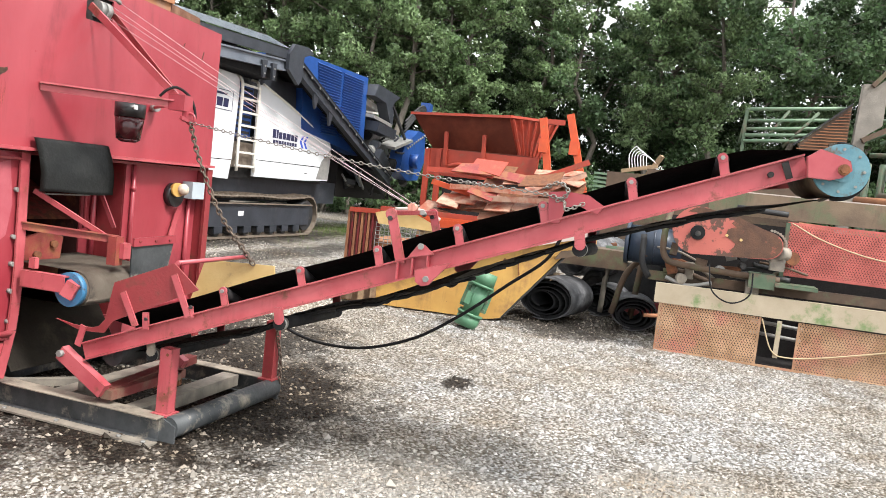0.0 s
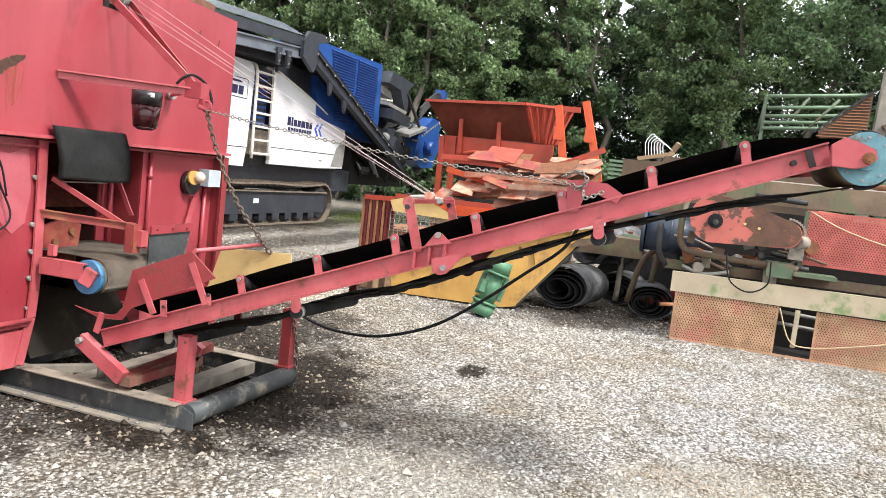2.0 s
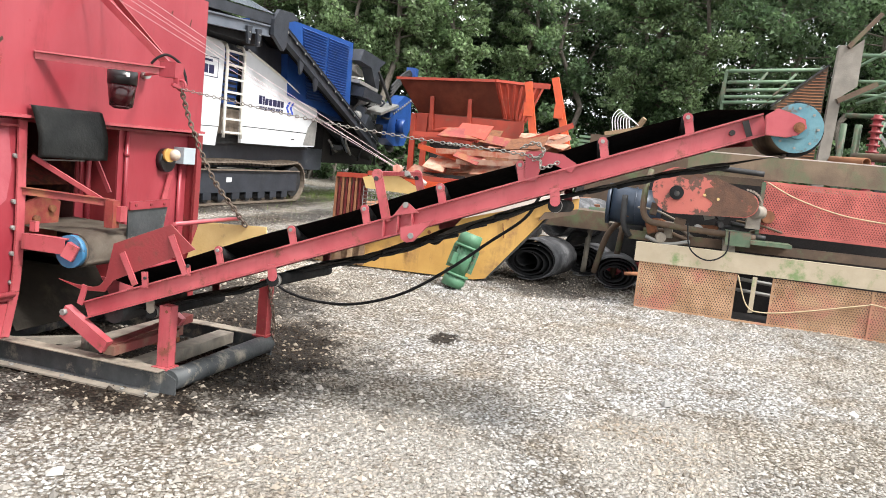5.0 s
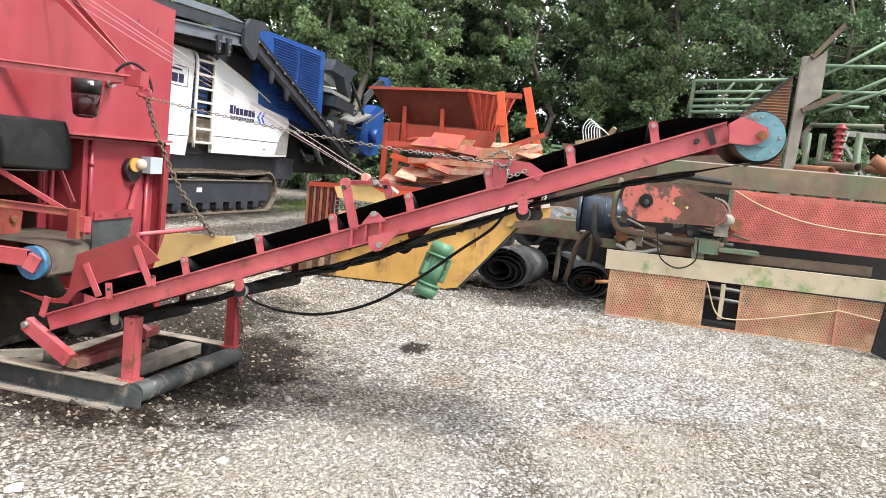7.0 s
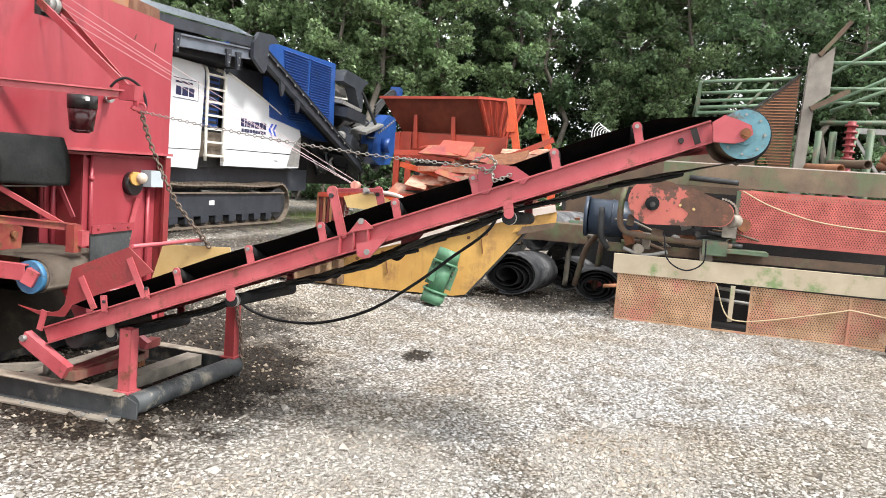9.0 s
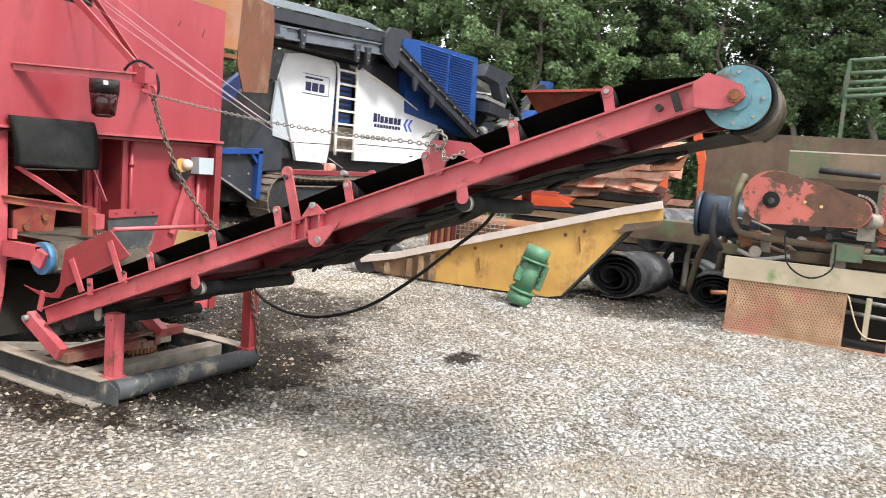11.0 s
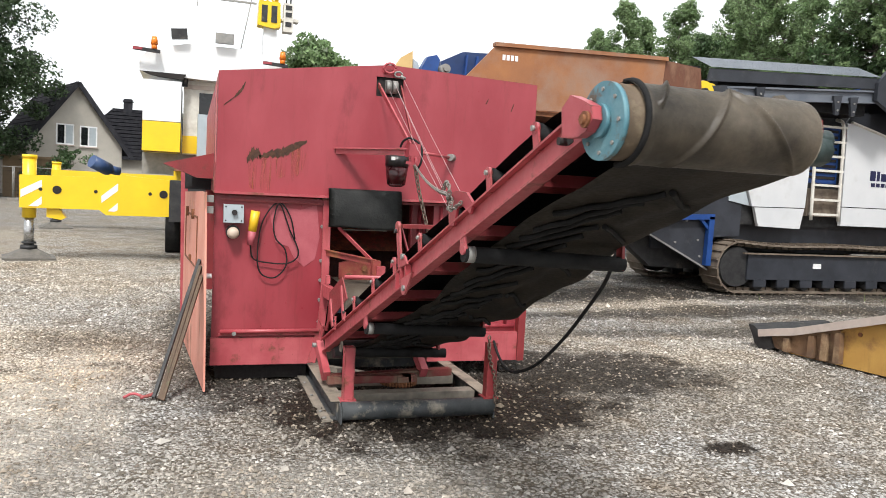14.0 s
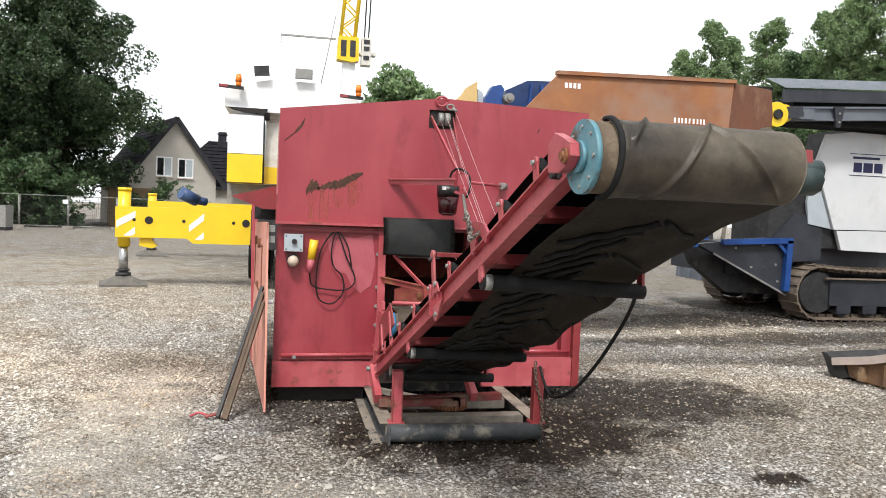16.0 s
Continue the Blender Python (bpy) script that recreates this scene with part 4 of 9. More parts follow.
# ---- planks leaning on the side wall
for a, b, w, m_, lab in (((-1.57, -0.40, 0.0), (-1.326, 0.02, 0.86), 0.055, BROWN_BEAM, "weathered brown plank leaning on the steel wall"),
                         ((-1.55, -0.43, 0.0), (-1.318, -0.06, 0.80), 0.04, BROWN_BEAM, "rusty flat bar leaning on the steel wall"),
                         ((-1.61, -0.36, 0.0), (-1.334, 0.08, 0.90), 0.05, STEEL_DARK, "dark steel bar leaning on the wall")):
    bm = BM()
    bar(bm, Vector(a) + Vector((0, 0, 0.004)), b, 0.022, w, (0.2, 1, 0))
    solo("plank", bm, m_, lab, "plank", "bars leaning on the wall", bevel=0.003)
bm = BM()
hose(bm, [(-1.80, -0.36, 0.014), (-1.74, -0.33, 0.03), (-1.66, -0.38, 0.02), (-1.60, -0.33, 0.03), (-1.69, -0.40, 0.018)], 0.010)
solo("sling", bm, RED_FADED, "crumpled pale red lifting sling on the gravel", "sling")

# ---- the belt conveyor
TEAL = material("dark_teal_paint", (0.018, 0.034, 0.034), (0.035, 0.055, 0.052), 0.5, scale=9, stain=(0.16, 0.09, 0.05), stain_scale=8, stain_lo=0.56, stain_hi=0.66)
LO, UH, VH, SLOPE = Vector((-0.497, -0.413, 0.34)), Vector((0.0425, -0.9991, 0)), Vector((0.9991, 0.0425, 0)), 0.3945
U3 = (UH + Vector((0, 0, SLOPE))).normalized()
N3 = VH.cross(U3).normalized()
WIDE, DRUM = 0.66, 0.60


def C(s, v=0.0, n=0.0):
    """A place on the conveyor: s along the ground, v across it, n straight up from the beam's middle."""
    return LO + UH * s + VH * v + Vector((0, 0, SLOPE * s + n))


conv = thing("belt_conveyor", (-0.2, -1.0, 0), "red steel belt conveyor with a sagging black belt", "conveyor")
for v, side_ in ((0.0, 1), (WIDE, -1)):
    bm = BM()
    channel(bm, C(0.12, v), C(3.46, v), 0.055, 0.095, 0.008, N3, True)
    part("beam", bm, RED_FADED, conv)
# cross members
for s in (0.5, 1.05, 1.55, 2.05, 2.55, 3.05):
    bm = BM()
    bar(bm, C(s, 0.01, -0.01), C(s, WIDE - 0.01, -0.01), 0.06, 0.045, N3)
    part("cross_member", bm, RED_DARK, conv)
# troughed upper belt
bm = BM()
ss = np.linspace(0.25, 3.53, 60)
prev = None
for s in ss:
    lift = min(1, (3.53 - s) / 0.3)
    row = []
    for f in np.linspace(0, 1, 9):
        q = abs(f - 0.5) * 2
        row.append(bm.verts.new(C(s, 0.012 + f * (WIDE - 0.024), 0.052 - 0.01 * (1 - lift) ** 2 + lift * (0.0 + 0.085 * max(0, q - 0.25) / 0.75) + 0.005 * math.sin(s * 7) * q )))
    if prev:
        for a, b, c_, d in zip(prev, prev[1:], row[1:], row):
            bm.faces.new((a, b, c_, d)).smooth = True
    prev = row
bmesh.ops.solidify(bm, geom=bm.faces[:], thickness=0.008)
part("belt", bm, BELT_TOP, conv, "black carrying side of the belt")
# one dusty belt: head colour lightened as lit from above, return darkened as shaded
BELT_HEAD = material("dusty_lit_tan_belt", (0.10, 0.080, 0.057), (0.26, 0.215, 0.16), 0.45, scale=2.4, bump=0.16, stain=(0.032, 0.027, 0.021), stain_scale=2.2, stain_lo=0.45, stain_hi=0.68, spec=0.65)
BELT_RETURN = material("dusty_shaded_belt", (0.018, 0.015, 0.012), (0.045, 0.036, 0.027), 0.7, scale=3, bump=0.2, stain=(0.070, 0.055, 0.038), stain_scale=2.5, stain_lo=0.5, stain_hi=0.72)
# slack return belt with chevron cleats, lying on the return rollers
def cleat(f, run):
    """Height of the raised chevron ribs at a share f across and a run along the belt."""
    if f < 0.07 or f > 0.93:
        return 0.0
    q = (run + (1.5 * WIDE if f < 0.52 else 1.1 * WIDE) * abs(f - 0.52) + 0.02 * math.sin(run * 5.0)) % 0.34 - 0.17
    return 0.026 * math.exp(-(q / 0.013) ** 2)


RETURN = [(0.10, -0.06), (0.5, -0.085), (0.95, -0.125), (1.22, -0.085), (1.65, -0.125), (2.1, -0.10), (2.6, -0.072), (3.1, -0.105), (3.58, -0.166)]


def belt_drop(s, f):
    """Height of the return belt against the beams, with its slack and folds."""
    base = float(np.interp(s, [p[0] for p in RETURN], [p[1] for p in RETURN]))
    slack = max(0.0, math.sin(math.pi * (s - 2.6) / 0.98)) if s > 2.6 else max(0.0, math.sin(math.pi * (s - 1.22) / 1.38)) if s > 1.22 else 0.3
    fold = 0.016 * math.sin(9 * f + 4.5 * s) * f + 0.013 * math.sin(16 * f - 9 * s) + 0.007 * math.sin(31 * f + 17 * s)
    return base - slack * ((0.0 if s > 2.6 else 0.03) * f * f + fold * (0.5 if s > 2.6 else 1))


def belt_side(s, f):
    """Place across, for a belt that has run off to one side."""
    return float(np.interp(s, (0.1, 1.22, 2.6, 3.58), (0.10, 0.13, 0.11, 0.015))) + f * (DRUM - 0.015)


bm = BM()
prev = None
for s in np.linspace(0.15, 3.58, 160):
    row = []
    for f in np.linspace(0, 1, 24):
        row.append(bm.verts.new(C(s, belt_side(s, f), belt_drop(s, f))))
    if prev:
        for a, b, c_, d in zip(prev, prev[1:], row[1:], row):
            bm.faces.new((a, b, c_, d)).smooth = True
    prev = row
bmesh.ops.solidify(bm, geom=bm.faces[:], thickness=0.008)
belt_r = part("return_belt", bm, BELT_RETURN, conv, "slack dusty return side with chevron cleats, colour darkened for shade")
# cleats in black: their shadow lines on the belt are put into the colour
for k_ in range(22):
    run = 0.35 + k_ * 0.145
    for f0, f1, lean in ((0.10, 0.50, 1.45 * DRUM), (0.54, 0.88, 1.1 * DRUM)):
        if f0 > 0.5 and k_ % 3:
            continue
        pts = []
        for f in np.linspace(f0, f1, 7):
            s = run - lean * abs(f - 0.52) + 0.012 * math.sin(k_ * 2.1 + f * 9)
            if 0.2 < s < 3.56:
                pts.append(C(s, belt_side(s, f), belt_drop(s, f) - 0.010))
        if len(pts) > 3:
            bm = BM()
            hose(bm, pts, 0.0105, 6, 2)
            part("cleat", bm, BLACK_RUBBER, belt_r)
# head drum, axle along v
HEAD = C(3.58, 0, -0.055)
HEAD.z = 1.695
HB = HEAD + Vector((0, 0, 0))


def head(v, r=0.0, a=0.0):
    """A place round the head drum's axle."""
    return HB + VH * v + UH * (r * math.cos(a)) + Vector((0, 0, r * math.sin(a)))


bm = BM()
cyl(bm, head(-0.046), head(-0.030), 0.104, 36)
cyl(bm, head(-0.060), head(-0.046), 0.045, 20)
drum = part("head_drum", bm, BLUE_PALE, conv, "pale blue drum end with chipped paint", bevel=0.002)
bm = BM()
cyl(bm, head(-0.029), head(DRUM - 0.004), 0.101, 32)
part("drum_shell", bm, material("rusty_drum_shell", (0.13, 0.09, 0.055), (0.09, 0.065, 0.042), 0.7, scale=9, stain=(0.2, 0.16, 0.10), stain_scale=6), drum, "rusty brown drum shell")
for i in range(8):
    a = i * math.pi / 4
    bm = BM()
    cyl(bm, head(-0.050, 0.083, a), head(-0.045, 0.083, a), 0.006, 6)
    part("bolt", bm, STEEL_GREY, drum)
bm = BM()
rows = []
for v in np.linspace(0.015, DRUM, 90):
    f = (v - 0.015) / (DRUM - 0.015)
    rows.append([bm.verts.new(head(v, 0.1085 + 0.55 * cleat(f, 3.58 + 0.115 * (a + 1.57)) * min(1, max(0, (a + 1.5) * 3)) + 0.004 * math.exp(-((f - 0.045) / 0.02) ** 2), a)) for a in np.linspace(-1.60, 1.75, 110)])
for p, q in zip(rows, rows[1:]):
    for a, b, c_, d in zip(p, p[1:], q[1:], q):
        bm.faces.new((a, b, c_, d)).smooth = True
bmesh.ops.solidify(bm, geom=bm.faces[:], thickness=0.007)
part("belt_wrap", bm, BELT_HEAD, conv, "dusty belt round the drum, its tan lightened as lit from above")
bm = BM()
hose(bm, [head(0.022 + 0.006 * math.sin(a), 0.111, a) for a in np.linspace(-1.7, 1.7, 16)], 0.009, 6, 2)
part("belt_seam", bm, BLACK_RUBBER, conv)
# bearing blocks and take-up
bm = BM()
M_head = Matrix.Translation(LO - VH * 0.077) @ Matrix((UH, Vector((0, 0, 1)), -VH)).transposed().to_4x4()
slab(bm, [(s, SLOPE * s + n) for s, n in ((3.455, -0.05), (3.445, 0.035), (3.49, 0.05), (3.555, 0.005), (3.60, -0.03), (3.61, -0.07), (3.58, -0.088), (3.54, -0.086))], M_head, 0.03)
part("bearing_plate", bm, RED_FADED, conv, bevel=0.005)
bm = BM()
bar(bm, C(3.375, -0.031, 0.0), C(3.40, -0.031, 0.0), 0.004, 0.07, N3)
part("slot", bm, VOID, conv)
bm = BM()
cyl(bm, C(3.33, -0.033, 0.0), C(3.33, -0.004, 0.0), 0.012, 12)
part("hole", bm, VOID, conv)
bm = BM()
cyl(bm, head(-0.108), head(-0.06), 0.014, 6)
cyl(bm, head(-0.100), head(-0.092), 0.022, 14)
part("axle_nut", bm, RUST, conv, "rusty axle nut")
bm = BM()
bar(bm, C(3.36, WIDE + 0.012, 0.0), head(WIDE + 0.012) + U3 * 0.03, 0.03, 0.10, N3)
part("bearing_plate", bm, RED_DARK, conv, bevel=0.006)
bm = BM()
DOWN = Vector((0, 0, -0.028))
cyl(bm, head(DRUM + 0.01) + DOWN, head(DRUM + 0.03) + DOWN, 0.058, 8)
cyl(bm, head(DRUM + 0.03) + DOWN, head(DRUM + 0.115) + DOWN, 0.050, 8, 0.046)
motor_e = part("motor_end", bm, TEAL, conv, "dark grey-green motor end with rust", bevel=0.006)
bm = BM()
cyl(bm, head(DRUM + 0.025), head(DRUM + 0.125), 0.034, 18)
part("shaft_end", bm, TEAL, motor_e, "dark shaft end with rust bands")
# carrying-side idler brackets
for v, o in ((0.0, -0.012), (WIDE, 0.012)):
    for s in (0.93, 1.33, 1.71, 2.08, 2.45, 2.81, 3.16):
        b0, b1 = C(s, v + o, 0.04), C(s - 0.02, v + o, 0.125)
        bm = BM()
        bar(bm, b0, b1, 0.008, 0.038, UH)
        cyl(bm, b1 - VH * 0.006, b1 + VH * 0.006, 0.021, 12)
        br = part("idler_bracket", bm, RED_FADED, conv)
        bm = BM()
        cyl(bm, b1 - VH * 0.016, b1 - VH * 0.004, 0.010, 6)
        part("bolt", bm, STEEL_GREY, br)
        if v == 0:
            bm = BM()
            cyl(bm, b1 + VH * 0.008 - Vector((0, 0, 0.005)), b1 + VH * 0.16 - Vector((0, 0, 0.075)), 0.027, 12)
            part("idler", bm, BLACK_RUBBER, br)
# return rollers on brackets
for s in (0.5, 1.22, 2.60):
    b0, b1 = C(s, -0.02 if s > 1 else 0.02, -0.03), C(s + 0.01, -0.02 if s > 1 else 0.02, -0.095)
    bm = BM()
    bar(bm, b0, b1, 0.012, 0.045, UH)
    cyl(bm, b1 - VH * 0.008, b1 + VH * 0.008, 0.024, 12)
    rb = part("roller_bracket", bm, RED_FADED if s > 1 else STEEL_TOP, conv)
    bm = BM()
    cyl(bm, b1 + VH * 0.0 - Vector((0, 0, 0.02)), b1 + VH * (WIDE + 0.06) - Vector((0, 0, 0.05)), 0.032, 16)
    part("return_roller", bm, BLACK_RUBBER, rb)
    bm = BM()
    cyl(bm, b1 + VH * 0.012 - Vector((0, 0, 0.0204)), b1 + VH * 0.042 - Vector((0, 0, 0.022)), 0.033, 16)
    part("roller_cap", bm, STEEL_GREY, rb)
    bm = BM()
    bar(bm, C(s, WIDE + 0.03, -0.03), C(s + 0.01, WIDE + 0.03, -0.17), 0.012, 0.045, UH)
    part("roller_bracket", bm, RED_DARK, conv)
# posts with the rope cross bar
for v in (-0.015, WIDE + 0.015):
    bm = BM()
    bar(bm, C(1.81, v, 0.03), C(1.74, v, 0.285), 0.012, 0.045, UH)
    cyl(bm, C(1.74, v - 0.008, 0.28), C(1.74, v + 0.008, 0.28), 0.027, 12)
    post = part("rope_post", bm, RED_FADED, conv)
    bm = BM()
    cyl(bm, C(1.74, v - 0.02, 0.26), C(1.74, v - 0.006, 0.26), 0.012, 6)
    part("bolt", bm, STEEL_DARK, post)
bm = BM()
bar(bm, C(1.74, 0.0, 0.285), C(1.74, WIDE, 0.285), 0.04, 0.02)
part("rope_bar", bm, RED_DARK, conv)
# joint plates with bolts
for v, o in ((0.0, -1), (WIDE, 1)):
    for s in (1.80, 1.87, 1.94):
        bm = BM()
        bar(bm, C(s, v + o * 0.022, -0.04), C(s, v + o * 0.022, 0.04), 0.03, 0.008, UH)
        part("stiffener", bm, RED_FADED, conv)
    bm = BM()
    slab(bm, [(-0.045, -0.035), (0.12, 0.02), (0.03, -0.095), (-0.005, -0.105), (-0.035, -0.09)], Matrix.Translation(C(1.93, v + o * 0.033, 0)) @ Matrix((UH, Vector((0, 0, 1)), -VH)).transposed().to_4x4(), 0.010)
    slab(bm, [(-0.075, 0.02), (0.05, 0.05), (0.0, 0.088), (-0.03, 0.085)], Matrix.Translation(C(1.92, v + o * 0.033, 0)) @ Matrix((UH, Vector((0, 0, 1)), -VH)).transposed().to_4x4(), 0.010)
    jp = part("joint_plate", bm, RED_FADED, conv)
    for s, n_ in ((1.905, 0.085), (1.945, -0.075)):
        bm = BM()
        cyl(bm, C(s, v + o * 0.047, n_), C(s, v + o * 0.03, n_), 0.015, 6)
        part("bolt", bm, STEEL_GREY, jp)
# chain lug plate
bm = BM()
M_side = Matrix.Translation(C(2.5, -0.02, 0)) @ Matrix((UH, Vector((0, 0, 1)), -VH)).transposed().to_4x4()
slab(bm, [(-0.04, 0.03), (-0.05, 0.16), (0.02, 0.17), (0.12, 0.165), (0.19, 0.125), (0.17, 0.085), (0.08, 0.115), (0.03, 0.10), (0.01, 0.03)], M_side, 0.012)
part("chain_lug", bm, RED, conv)
# feed chute: side plate with two stays, yellow far plate
M_chute = Matrix.Translation(C(0, -0.02, 0)) @ Matrix((UH, Vector((0, 0, 1)), -VH)).transposed().to_4x4()
bm = BM()
slab(bm, [(-0.05, 0.20), (0.06, 0.185), (0.17, 0.185), (0.215, 0.20), (0.25, 0.24), (0.29, 0.44), (0.63, 0.585), (0.78, 0.47), (0.30, 0.24), (0.25, 0.17), (0.20, 0.165), (0.10, 0.16)], M_chute, 0.008)
part("chute_side", bm, RED_DARK, conv, "dark red chute plate")
for a, b in (((0.35, 0.40), (0.44, 0.235)), ((0.64, 0.53), (0.74, 0.33)), ((0.13, 0.19), (0.10, 0.08))):
    bm = BM()
    bar(bm, C(0, -0.03, 0) + UH * a[0] + Vector((0, 0, a[1])), C(0, -0.03, 0) + UH * b[0] + Vector((0, 0, b[1])), 0.035, 0.01, VH)
    part("chute_stay", bm, RED_FADED, conv)
for s in (0.50, 0.75):
    bm = BM()
    bar(bm, C(s, -0.025, 0.03), C(s - 0.01, -0.025, 0.12 if s < 0.6 else 0.09), 0.01, 0.035, UH)
    lug = part("lug", bm, RED_FADED, conv)
    bm = BM()
    cyl(bm, C(s, -0.04, 0.085), C(s, -0.025, 0.085), 0.009, 6)
    part("bolt", bm, STEEL_DARK, lug)
bm = BM()
cyl(bm, C(0.64, -0.01, 0.335), C(0.60, WIDE + 0.10, 0.335), 0.012, 10)
part("spreader_tube", bm, RED_FADED, conv)
bm = BM()
M_far = Matrix.Translation(C(0, WIDE + 0.06, 0)) @ Matrix((UH, Vector((0, 0, 1)), -VH)).transposed().to_4x4()
slab(bm, [(0.25, 0.23), (0.34, 0.52), (0.80, 0.545), (0.82, 0.40)], M_far, 0.008)
part("chute_side", bm, CREAM, conv, "cream painted far chute plate")
# tail: hinge pin and strut to the turntable
for v in (-0.02, WIDE + 0.02):
    bm = BM()
    bar(bm, C(0.0, v, 0.03), C(0.0, v, 0.0) + UH * 0.28 + Vector((0, 0, -0.135)), 0.05, 0.075, N3)
    part("tail_strut", bm, RED_FADED, conv, bevel=0.005)
bm = BM()
cyl(bm, C(0.02, -0.07, 0.02), C(0.02, -0.03, 0.02), 0.018, 6)
part("hinge_bolt", bm, STEEL_GREY, conv)
bm = BM()
cyl(bm, C(0.28, 0.02, -0.06), C(0.28, WIDE - 0.02, -0.06), 0.06, 18)
part("tail_drum", bm, STEEL_DARK, conv)
bm = BM()
tz = 0.185
bar(bm, (-0.50, -0.70, tz), (0.08, -0.70, tz), 0.07, 0.05)
bar(bm, (0.02, -0.70, tz), (0.12, -0.70, tz), 0.07, 0.05)
bar(bm, (-0.46, -0.68, tz + 0.005), (0.42, -0.56, tz + 0.005), 0.07, 0.05)
part("turntable_beam", bm, RED_DUSTY, conv, bevel=0.004)
bm = BM()
span(bm, -0.02, 0.06, -0.75, -0.60, 0.16, 0.20)
part("turntable_plate", bm, RED_DUSTY, conv)
bm = BM()
for i in range(36):
    a = i * math.pi / 18
    add_box(bm, Matrix.Translation((0.02 + 0.125 * math.cos(a), -0.62 + 0.125 * math.sin(a), 0.145)) @ pose(0, 0, 0, 0, 0, math.degrees(a)), 0.016, 0.010, 0.035)
cyl(bm, (0.02, -0.62, 0.128), (0.02, -0.62, 0.162), 0.119, 30)
part("slewing_ring", bm, RUST, conv, "rusty toothed slewing ring")

# ---- skid frame under the tail
PALE_STRIP = material("bare_pale_steel", (0.33, 0.285, 0.225), (0.20, 0.17, 0.135), 0.65, 0.05, scale=6, bump=0.25, stain=(0.06, 0.05, 0.042), stain_scale=5, stain_lo=0.52, stain_hi=0.66)
skid = thing("skid_frame", (0.03, -0.5, 0), "worn grey steel skid frame with a black front tube on gravel", "skid frame")
for x, s_ in ((-0.485, 1), (0.555, -1)):
    bm = BM()
    channel(bm, (x, 0.55, 0.066), (x, -1.03, 0.066), 0.075, 0.125, 0.010, both=True)
    part("side_beam", bm, STEEL_SKID, skid)
    bm = BM()
    bar(bm, (x, 0.55, 0.131), (x, -1.045, 0.131), 0.095, 0.006)
    part("top_strip", bm, PALE_STRIP, skid, "bare dusty steel strip")
bm = BM()
bar(bm, (-0.55, 0.55, 0.006), (-0.55, -1.05, 0.006), 0.07, 0.010)
part("toe_flange", bm, STEEL_TOP, skid)
for y in (-0.1, -0.45, -0.85, -1.0):
    bm = BM()
    cyl(bm, (-0.562, y, 0.01), (-0.562, y, 0.02), 0.012, 6)
    part("bolt", bm, STEEL_GREY, skid)
bm = BM()
cyl(bm, (-0.47, -1.075, 0.075), (0.55, -1.085, 0.075), 0.058, 24)
part("front_tube", bm, STEEL_SKID, skid)
bm = BM()
slab(bm, [(-1.12, 0.0), (-1.12, 0.09), (-1.03, 0.128), (-1.0, 0.0)], at_x(-0.475), 0.012)
part("corner_plate", bm, STEEL_SKID, skid)
bm = BM()
slab(bm, [(-1.12, 0.0), (-1.12, 0.09), (-1.03, 0.128), (-1.0, 0.0)], at_x(0.553), 0.012)
part("corner_plate", bm, STEEL_SKID, skid)
for y in (-0.80, -0.33, 0.25):
    bm = BM()
    bar(bm, (-0.44, y, 0.085), (0.51, y, 0.085), 0.11, 0.07)
    part("cross_beam", bm, STEEL_TOP if y < -0.3 else STEEL_SKID, skid, bevel=0.004)
bm = BM()
bar(bm, (-0.44, 0.05, 0.10), (-0.10, -0.28, 0.10), 0.05, 0.04)
part("diagonal", bm, STEEL_TOP, skid)
bm = BM()
cyl(bm, (-0.36, -0.42, 0.12), (-0.36, -0.42, 0.19), 0.022, 10)
part("pin", bm, STEEL_TOP, skid)
for x, y, h_ in ((-0.42, -1.01, 0.475), (0.535, -1.06, 0.50)):
    bm = BM()
    for dx, dy, sx, sy in ((-0.03, 0, 0.006, 0.07), (0.03, 0, 0.006, 0.07), (0, -0.032, 0.06, 0.006), (0, 0.032, 0.06, 0.006)):
        span(bm, x + dx - sx / 2, x + dx + sx / 2, y + dy - sy / 2, y + dy + sy / 2, 0.128, h_)
    span(bm, x - 0.055, x + 0.05, y - 0.05, y + 0.05, 0.126, 0.137)
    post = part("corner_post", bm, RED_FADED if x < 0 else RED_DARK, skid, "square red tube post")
    for z in (0.18, 0.24, h_ - 0.03):
        bm = BM()
        cyl(bm, (x - 0.034, y - 0.01, z), (x - 0.0325, y - 0.01, z), 0.009 if z > 0.4 else 0.005, 8)
        part("hole", bm, RUST, post)

# ---- chains, ropes, cable
def chain(name, points, mat_, label, link=0.030, r=0.0036):
    line = smooth_line(points, 40)
    ob = thing(name, line[-1], label, "chain")
    path, acc, out = [line[0]], 0.0, [line[0]]
    for a, b in zip(line, line[1:]):
        acc += (b - a).length
        if acc >= link * 0.64:
            out.append(b)
            acc = 0.0
    bm = BM()
    for i, (a, b) in enumerate(zip(out, out[1:])):
        m = axis_frame(a, b)
        if i % 2:
            m = m @ pose(0, 0, 0, 90)
        n_ = 10
        hose(bm, [m @ Vector((link * 0.5 * math.cos(t), link * 0.3 * math.sin(t), 0)) for t in np.linspace(0, 2 * math.pi, n_ + 1)], r, 5, 1, False)
    tagged(part("chain_strand", bm, mat_, ob), kind="stuff")
    return ob


